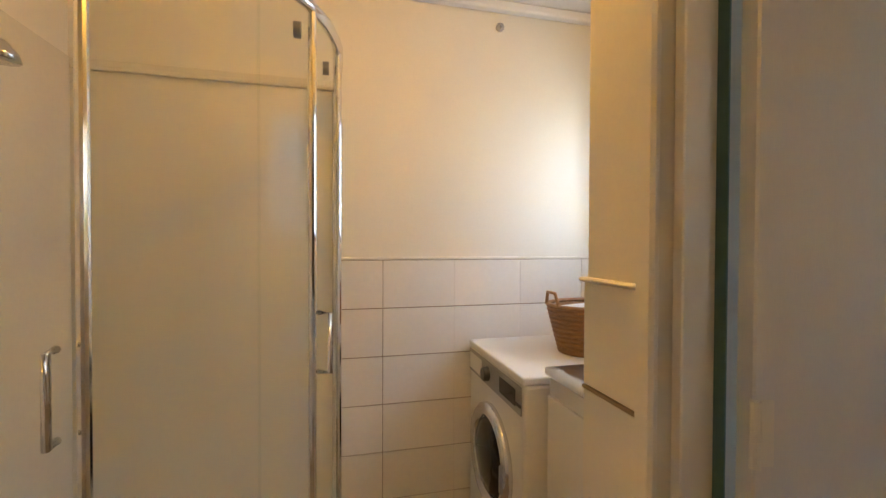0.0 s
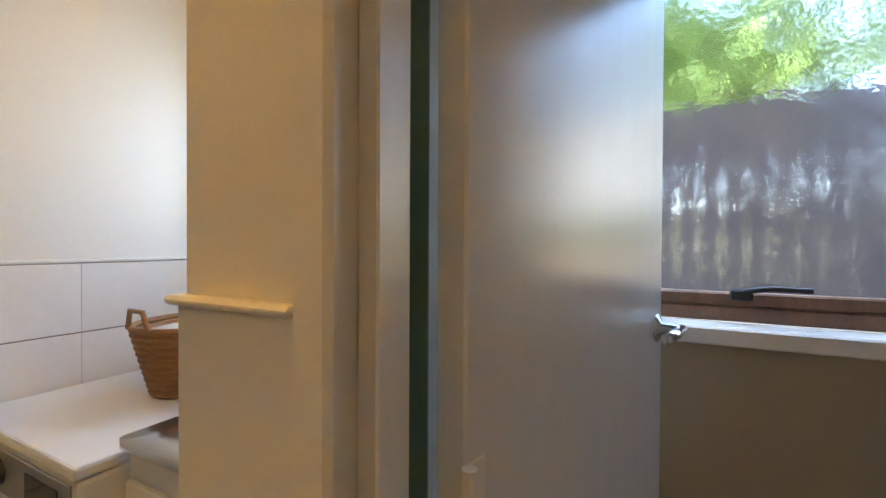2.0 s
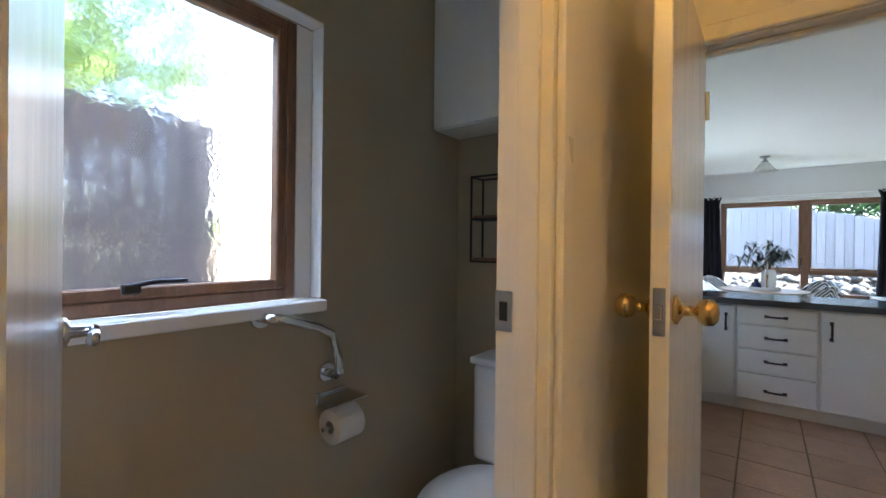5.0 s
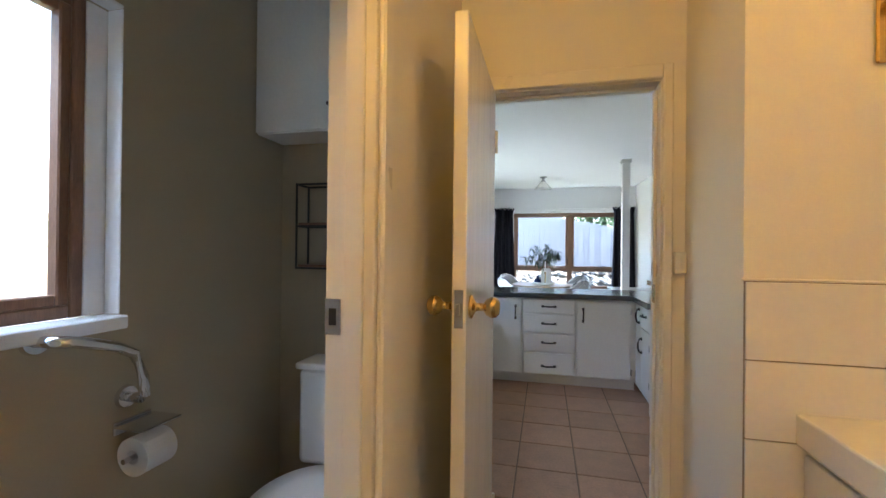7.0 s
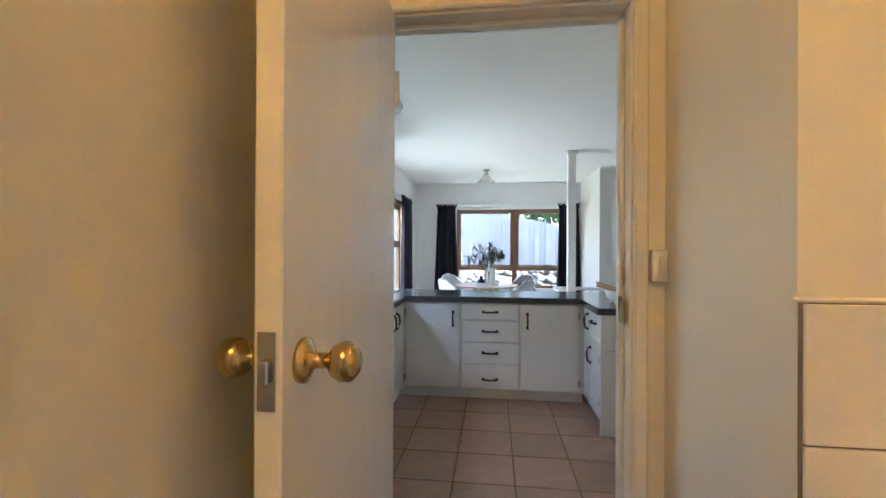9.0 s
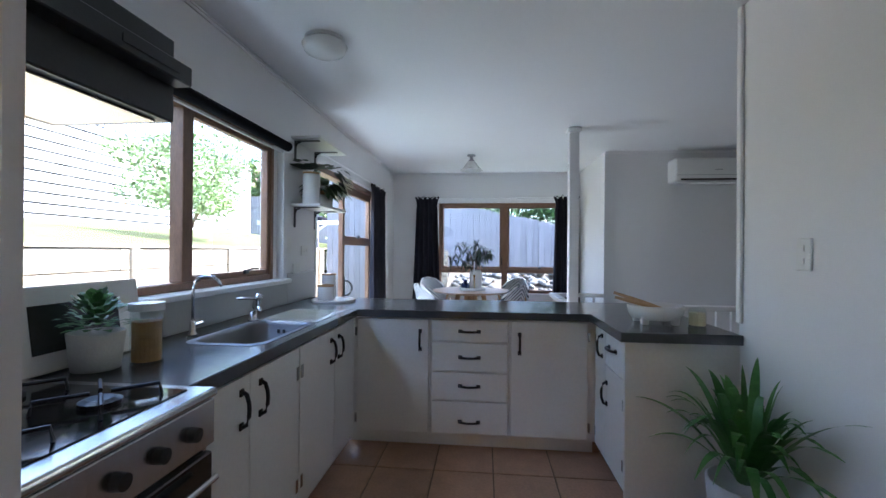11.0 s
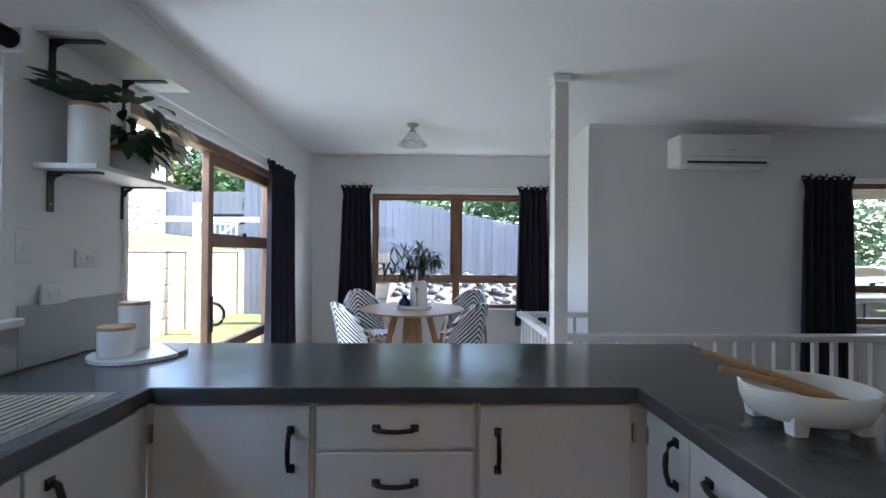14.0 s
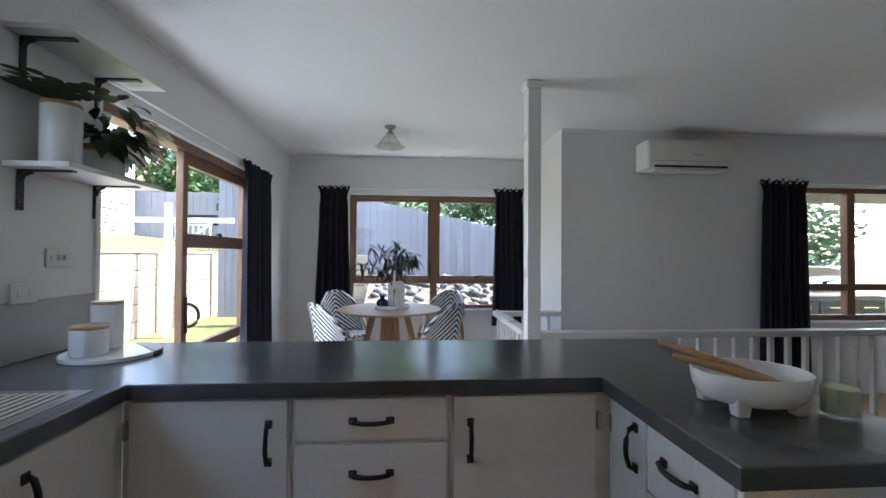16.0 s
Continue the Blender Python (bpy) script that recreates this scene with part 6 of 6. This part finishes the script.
for a, b, h in ((-1.296, -0.918, -0.945), (-0.914, -0.537, -0.885)):
    d = part("cupboard_door", box(a, b, 0.956, 0.974, 1.803, 2.43, 0.003), CAB, cu)
    part("knob", lathe([(0, 0), (0.008, 0), (0.012, 0.02), (0, 0.022)], (h, 0.934, 1.90), 14, axis="y"), IRON, d)

ra = thing("wire_rack", (-1.05, 1.1, 1.2), "black wire wall rack with wooden shelves", "rack")
for x in (-1.16, -0.86):
    for y in (1.156, 1.06):
        part("upright", tube([(x, y, 1.22), (x, y, 1.60)], 0.005, 6), BLACK, ra)
for z in (1.225, 1.41, 1.595):
    part("loop", tube([(-1.16, 1.156, z), (-1.16, 1.06, z), (-0.86, 1.06, z), (-0.86, 1.156, z), (-1.16, 1.156, z)], 0.005, 6), BLACK, ra)
    if z < 1.5:
        part("shelf", box(-1.155, -0.865, 1.065, 1.152, z + 0.004, z + 0.016, 0.002), CEDAR, ra, "brown wooden shelf")

# ---- outside ----
GZ = -0.28
bm = bmesh.new()
xs, ys = (-300, -1.50, 7.1, 300), (-300, -2.0, 7.5, 300)
for i in range(3):
    for j in range(3):
        if i == 1 and j == 1:
            continue
        bm.faces.new([bm.verts.new((x, y, GZ)) for x, y in ((xs[i], ys[j]), (xs[i + 1], ys[j]), (xs[i + 1], ys[j + 1]), (xs[i], ys[j + 1]))])
bmesh.ops.remove_doubles(bm, verts=bm.verts, dist=0.001)
tagged(solo("ground", bm, GRASS, "green lawn reaching to the horizon", "ground", "structure"))

# upper lawn behind the retaining wall
bm = bmesh.new()
nx, ny = 16, 24
gv = [[bm.verts.new((-5.1 - 15 * i / nx, -2 + 32 * j / ny, 1.30 + 0.85 * min(1, i / nx * 2) + 0.06 * noise.noise((i * 0.7, j * 0.7, 0)) * (i > 0))) for j in range(ny + 1)] for i in range(nx + 1)]
for i in range(nx):
    for j in range(ny):
        bm.faces.new((gv[i][j], gv[i][j + 1], gv[i + 1][j + 1], gv[i + 1][j]))
solo("upper_lawn", bm, GRASS, "sloping upper lawn behind the retaining wall", "ground", "structure")
rt = thing("retaining_wall", (-5, 6.5, GZ), "pale pine board retaining wall with posts", "retaining wall")
part("backing", box(-5.12, -5.06, 1.35, 14.0, GZ, 1.30), DARKGAP, rt)
for k in range(5):
    z = GZ + 0.316 * k
    for j in range(5):
        part("board", box(-5.055, -5.005, 1.35 + 2.5 * j, 3.84 + 2.5 * j, z + 0.004, z + 0.306, 0.006), RETAIN, rt)
for j in range(6):
    part("post", box(-5.0045, -4.95, 1.9 + 2.3 * j, 2.02 + 2.3 * j, GZ, 1.30, 0.008), RETAIN, rt)
part("cap", box(-5.13, -4.98, 1.35, 14.0, 1.301, 1.345, 0.006), RETAIN, rt)

r2 = thing("retaining_wall", (-1.7, 11.25, GZ), "pale pine board retaining wall end below the fence", "retaining wall")
part("backing", box(-2.6, -0.85, 11.255, 11.30, GZ, 1.30), DARKGAP, r2)
for k in range(5):
    z = GZ + 0.316 * k
    part("board", box(-2.6, -0.85, 11.2, 11.25, z + 0.004, z + 0.306, 0.006), RETAIN, r2)

# neighbouring deck wall of white boards with a slatted screen above
nb = thing("neighbour_deck", (-12, 13.5, 1.9), "white weatherboard deck base with a slatted balustrade", "building")
part("wall", box(-12.3, -12.05, 4.0, 21.5, 1.6, 5.15), DARKGAP, nb)
for k in range(11):
    z = 1.95 + 0.29 * k
    part("board", box(-12.045, -12.0, 4.0, 12.6, z, z + 0.235, 0.01), CLAD, nb)
    part("board", box(-12.045, -12.0, 12.62, 21.5, z, z + 0.235, 0.01), CLAD, nb)
for y in (4.1, 9.2, 21.4):
    part("post", box(-11.99, -11.88, y - 0.07, y + 0.07, 1.8, 5.2, 0.01), CLAD, nb)
for k in range(86):
    y = 4.1 + 0.2 * k
    part("slat", box(-11.90, -11.86, y, y + 0.085, 4.95, 7.2, 0.006), FENCE, nb)
part("rail", box(-11.95, -11.905, 4.0, 21.5, 5.3, 5.4, 0.006), FENCE, nb)
part("rail", box(-11.95, -11.905, 4.0, 21.5, 6.9, 7.0, 0.006), FENCE, nb)

# shrub with a few stems
tr_ = thing("shrub_tree", (-7.0, 10.3, 1.65), "small leafy green citrus tree on the lawn", "tree")
rng = random.Random(31)
for k in range(5):
    a = rng.uniform(0, 6.28)
    bm = tube([(-7.0, 10.3, 1.35), (-7.0 + 0.15 * math.cos(a), 10.3 + 0.15 * math.sin(a), 1.9), (-7.0 + 0.5 * math.cos(a), 10.3 + 0.5 * math.sin(a), 2.7), (-7.0 + 0.8 * math.cos(a), 10.3 + 0.8 * math.sin(a), 3.3)], 0.032, 8, r_end=0.010)
    part("trunk" if k == 0 else "limb", bm, BARK, tr_)
crown("crown", (-7.0, 10.3, 2.95), (1.55, 1.55, 1.10), 9000, 0.085, CITRUS, tr_, rng, 30)

# paling fence behind the dining room
fe = thing("paling_fence", (0, 12, 0.3), "weathered grey paling fence stepping down a slope", "fence")
rng = random.Random(41)
for k in range(68):
    x = -4.2 + 0.152 * k
    top = 2.36 - 0.208 * x + rng.uniform(-0.012, 0.012)
    y = 12 + rng.uniform(-0.006, 0.006)
    part("paling", box(x, x + 0.147, y, y + 0.02, -0.1, top, 0.003), FENCE, fe)
for off in (0.35, 1.3):
    bm = bmesh.new()
    box(-4.2, 6.1, 12.025, 12.075, 2.36 - off - 0.04, 2.36 - off + 0.04, 0, bm)
    for v in bm.verts:
        v.co.z += -0.208 * v.co.x
    part("rail", bm, FENCE, fe)

# rock bank
rk = thing("rock_bank", (0.5, 10.8, GZ), "bank of grey river rocks below the fence", "rocks")
bm = bmesh.new()
gv = [[bm.verts.new((-0.84 + 7.0 * i / 20, 9.2 + 2.78 * j / 8, GZ - 0.02 + (1.20 - 0.02 * i) * (j / 8) ** 0.9)) for j in range(9)] for i in range(21)]
for i in range(20):
    for j in range(8):
        bm.faces.new((gv[i][j], gv[i + 1][j], gv[i + 1][j + 1], gv[i][j + 1]))
part("soil", bm, SOIL, rk)
rock_meshes = []
rng = random.Random(43)
for k in range(7):
    bm = bmesh.new()
    bmesh.ops.create_icosphere(bm, subdivisions=2, radius=1)
    for v in bm.verts:
        n_ = noise.noise(v.co * 1.1 + Vector((k * 7.3, 0, 0)))
        v.co = Vector((v.co.x, v.co.y * 0.8, v.co.z * 0.62)) * (1 + 0.35 * n_)
    me = bpy.data.meshes.new("rock")
    bm.to_mesh(me)
    bm.free()
    me.materials.append(ROCK)
    for p in me.polygons:
        p.use_smooth = True
    rock_meshes.append(me)
for k in range(290):
    x, s = rng.uniform(-0.75, 3.6), rng.uniform(0, 1)
    y = 9.4 + 2.45 * s
    z = GZ + 1.13 * ((y - 9.2) / 2.78) ** 0.9 + 0.03
    ob = new("rock", rng.choice(rock_meshes))
    r = rng.uniform(0.06, 0.125)
    ob.matrix_basis = Matrix.Translation(Vector((x, y, z)) - BASE[rk]) @ Euler((rng.uniform(-0.5, 0.5), rng.uniform(-0.5, 0.5), rng.uniform(0, 6.28))).to_matrix().to_4x4() @ Matrix.Diagonal((r, r, r, 1))
    ob.parent = rk

# hedges and trees behind the fences


def hedge(name, centre, size, count, leaf, label, seed, material=HEDGE, lumps=24):
    t = thing(name, (centre[0], centre[1], 0 if name != "hedge" else GZ), label, "tree" if name != "hedge" else "hedge")
    rg = random.Random(seed)
    part("trunk", tube([(centre[0], centre[1], GZ), (centre[0] + 0.1, centre[1], centre[2])], 0.14, 8, r_end=0.05), BARK, t)
    crown("crown", centre, size, count, leaf, material, t, rg, lumps)
    return t


hedge("hedge", (2.6, 14.5, 2.2), (3.2, 1.2, 1.6), 22000, 0.16, "dense leafy hedge above the grey fence", 51, HEDGE, 44)
hedge("hedge", (-2.2, 16.5, 3.3), (3.0, 1.2, 1.6), 12000, 0.18, "dense leafy hedge behind the grey fence", 52)
hedge("tree", (-9.5, 24.5, 5.6), (3.8, 1.5, 3.2), 9000, 0.30, "tall dark leafy tree behind the fence", 53)
hedge("tree", (-14.5, 25.0, 4.6), (2.6, 1.5, 2.4), 5000, 0.28, "leafy tree behind the far fence", 56, BUSH)
hedge("tree", (-4.8, 19.0, 2.6), (2.2, 1.2, 1.6), 5000, 0.22, "leafy green shrub by the far fence", 57, BUSH)
hedge("tree", (9.5, 15.5, 2.2), (5.2, 1.6, 3.0), 24000, 0.24, "leafy trees beyond the covered deck", 54)
hedge("tree", (-7.6, -0.9, 3.6), (2.2, 4.0, 2.2), 9000, 0.24, "bright green foliage behind the dark fence", 55, BUSH)

ff = thing("far_fence", (-8.5, 22, 1.5), "weathered grey boundary fence across the lawn", "fence")
for k in range(60):
    x = -17.2 + 0.3 * k
    part("paling", box(x, x + 0.29, 22 + 0.01 * (k % 2), 22.03 + 0.01 * (k % 2), 1.2, 4.05, 0.004), FENCE, ff)
df = thing("side_fence", (-4.0, -1.6, GZ), "dark paling fence, its shade in the colour, outside the toilet window", "fence")
for k in range(40):
    y = -4.6 + 0.147 * k
    part("paling", box(-4.0, -3.98, y, y + 0.14, GZ, 2.36, 0.004), FENCE_DARK, df)
rf = thing("neighbour_house", (-14, 27, 0), "far house with a brown tiled roof", "house")
part("wall", box(-22, -10, 27, 33, 0, 5.2), CLAD, rf)
bm = bmesh.new()
pts = [(-22.5, 26.5, 5.2), (-9.5, 26.5, 5.2), (-9.5, 33.5, 5.2), (-22.5, 33.5, 5.2), (-22.5, 30, 7.0), (-9.5, 30, 7.0)]
v = [bm.verts.new(p) for p in pts]
for f in ((0, 1, 5, 4), (2, 3, 4, 5), (0, 4, 3), (1, 2, 5), (0, 3, 2, 1)):
    bm.faces.new([v[k] for k in f])
part("roof", bm, ROOF, rf, "brown tiled roof")

cl = thing("clothesline", (-4.5, 10.6, GZ), "white clothesline post with a cross arm", "clothesline")
part("post", box(-4.55, -4.45, 10.55, 10.65, GZ, 2.25, 0.006), CLAD, cl)
part("arm", box(-5.4, -3.3, 10.58, 10.62, 1.88, 1.98, 0.006), CLAD, cl)
part("brace", tube([(-4.5, 10.6, 1.3), (-3.7, 10.6, 1.88)], 0.03, 8), CLAD, cl)

# Unidentified ladder-like thing with a dark box above, built as a slatted frame.
lr = thing("garden_bench", (-5.6, 13.7, 1.36), "grey ladder-like slatted frame under a dark cover", "bench")
for z in (1.66, 2.02):
    part("rail", box(-6.05, -5.15, 13.66, 13.71, z, z + 0.05, 0.006), CLAD, lr)
for k in range(7):
    part("slat", box(-6.02 + 0.14 * k, -5.97 + 0.14 * k, 13.67, 13.70, 1.7105, 2.0195, 0.004), CLAD, lr)
for x in (-6.05, -5.20):
    part("leg", box(x, x + 0.05, 13.715, 13.765, 1.30, 2.07, 0.006), FENCE, lr)
part("cover", box(-6.0, -5.0, 13.715, 14.3, 2.071, 2.32, 0.05, None, 2), FENCE_DARK, lr, "dark cover")

# covered deck outside the right-hand window
dk = thing("deck", (5.5, 8.3, GZ), "timber deck outside the window", "deck")
for k in range(22):
    part("board", box(2.6, 9.4, 6.25 + 0.145 * k, 6.385 + 0.145 * k, GZ + 0.002, -0.10, 0.004), BOARDS, dk)
pg = thing("pergola", (5.5, 8.3, -0.1), "white timber pergola over the deck", "pergola")
for x, y in ((2.8, 9.3), (5.9, 9.3), (9.2, 9.3)):
    part("post", box(x - 0.06, x + 0.06, y - 0.06, y + 0.06, -0.0995, 2.28, 0.006), FENCE, pg)
part("beam", box(2.6, 9.4, 9.2, 9.38, 2.281, 2.42, 0.006), FENCE, pg)
for k in range(12):
    x = 2.7 + 0.6 * k
    part("rafter", box(x - 0.025, x + 0.025, 6.22, 9.8, 2.425, 2.54, 0.004), CLAD, pg)
# Solid sheet added over the rafters to shade deck and barbecue.
part("roof_sheet", box(2.5, 9.6, 6.62, 9.9, 2.605, 2.63), CLAD, pg, "white roof sheet added to shade the deck")
part("batten", box(2.6, 9.5, 7.2, 7.26, 2.545, 2.60, 0.003), CLAD, pg)
part("batten", box(2.6, 9.5, 8.5, 8.56, 2.545, 2.60, 0.003), CLAD, pg)
bq = thing("barbecue", (5.75, 7.9, -0.1), "silver hooded gas barbecue on a dark cabinet", "barbecue")
part("cabinet", box(5.05, 6.55, 7.6, 8.2, -0.098, 0.78, 0.008), mat("navy_enamel", (0.02, 0.03, 0.06), 0.35, vary=0.1, scale=4, fine=60, bump=0.02), bq, "dark blue cabinet")
part("worktop", box(4.98, 6.62, 7.55, 8.22, 0.781, 0.84, 0.006), STEEL, bq)


def hood(u, v):
    a = radians(180 * v)
    return (5.15 + 1.0 * u, 7.9 - 0.27 * math.cos(a), 0.845 + 0.33 * math.sin(a) ** 0.7)


part("hood", sheet(hood, 4, 14, 0.02), STEEL, bq, "silver hood", True)
part("hood_end", box(5.14, 5.165, 7.66, 8.14, 0.842, 1.08, 0.01), STEEL, bq)
part("hood_handle", tube([(5.3, 7.60, 0.95), (5.95, 7.60, 0.95)], 0.015, 8), STEEL, bq)
for k in range(3):
    part("door", box(5.08 + 0.49 * k, 5.54 + 0.49 * k, 7.585, 7.599, 0.0, 0.72, 0.004), DARKGLASS, bq)
    part("handle", box(5.2 + 0.49 * k, 5.42 + 0.49 * k, 7.565, 7.584, 0.62, 0.64, 0.002), STEEL, bq)

# ---- tiles ----


def piece(me, parent, at, name):
    ob = new(name, me)
    ob.parent = parent
    ob.location = Vector(at) - BASE[parent]
    return ob


def tile_mesh(name, sx, sy, sz, bevel, material):
    bm = box(-sx / 2, sx / 2, -sy / 2, sy / 2, -sz, 0, bevel)
    me = bpy.data.meshes.new(name)
    bm.to_mesh(me)
    bm.free()
    me.materials.append(material)
    return me


P = 0.349
tm = tile_mesh("tile", P - 0.009, P - 0.009, 0.012, 0.0025, TERRA)
for i in range(-3, 4):
    for j in range(0, 9):
        x, y = 0.105 + P * (i - 0.5), 3.75 - P * (j + 0.5) + P
        if -1.30 < x < 1.25 and y > 1.22:
            piece(tm, kitchen_floor, (x, y, 0.001), "tile")

# wall tiles of the bathroom
sb = structure("wall_tiles_south", box(-1.299, 0.0, -1.919, -1.914, 0.0, 1.2215), WGROUT, "white glazed wall tiles with dark joints", "wall tiles")
TW, TH = 0.332, 0.2175
tmx = tile_mesh("tile", TW - 0.0005, 0.006, TH - 0.004, 0.001, WTILE)
for i in range(-4, 3):
    for j in range(6):
        x = -0.528 + TW * (i + 0.5)
        if -1.25 < x < -0.20 and 1.2195 - TH * j - TH > -0.1:
            piece(tmx, sb, (x, -1.9105, 1.2195 - TH * j), "tile")
narrow = tile_mesh("tile", 0.190, 0.006, TH - 0.004, 0.001, WTILE)
for j in range(5):
    piece(narrow, sb, (-0.0985, -1.9105, 1.2195 - TH * j), "tile")
edge_tile = tile_mesh("tile", 0.103, 0.006, TH - 0.004, 0.001, WTILE)
for j in range(5):
    piece(edge_tile, sb, (-1.2455, -1.9105, 1.2195 - TH * j), "tile")
vb = structure("wall_tiles_vanity", box(0.41, 0.998, 0.621, 0.629, 0.0, 1.238), WGROUT, "cream glazed wall tiles above the vanity", "wall tiles")
tv = tile_mesh("tile", 0.293, 0.006, 0.1965, 0.001, WTILE)
for i in range(2):
    for j in range(6):
        piece(tv, vb, (0.4105 + 0.1465 + 0.2955 * i, 0.6175, 1.2365 - 0.2 * j), "tile")
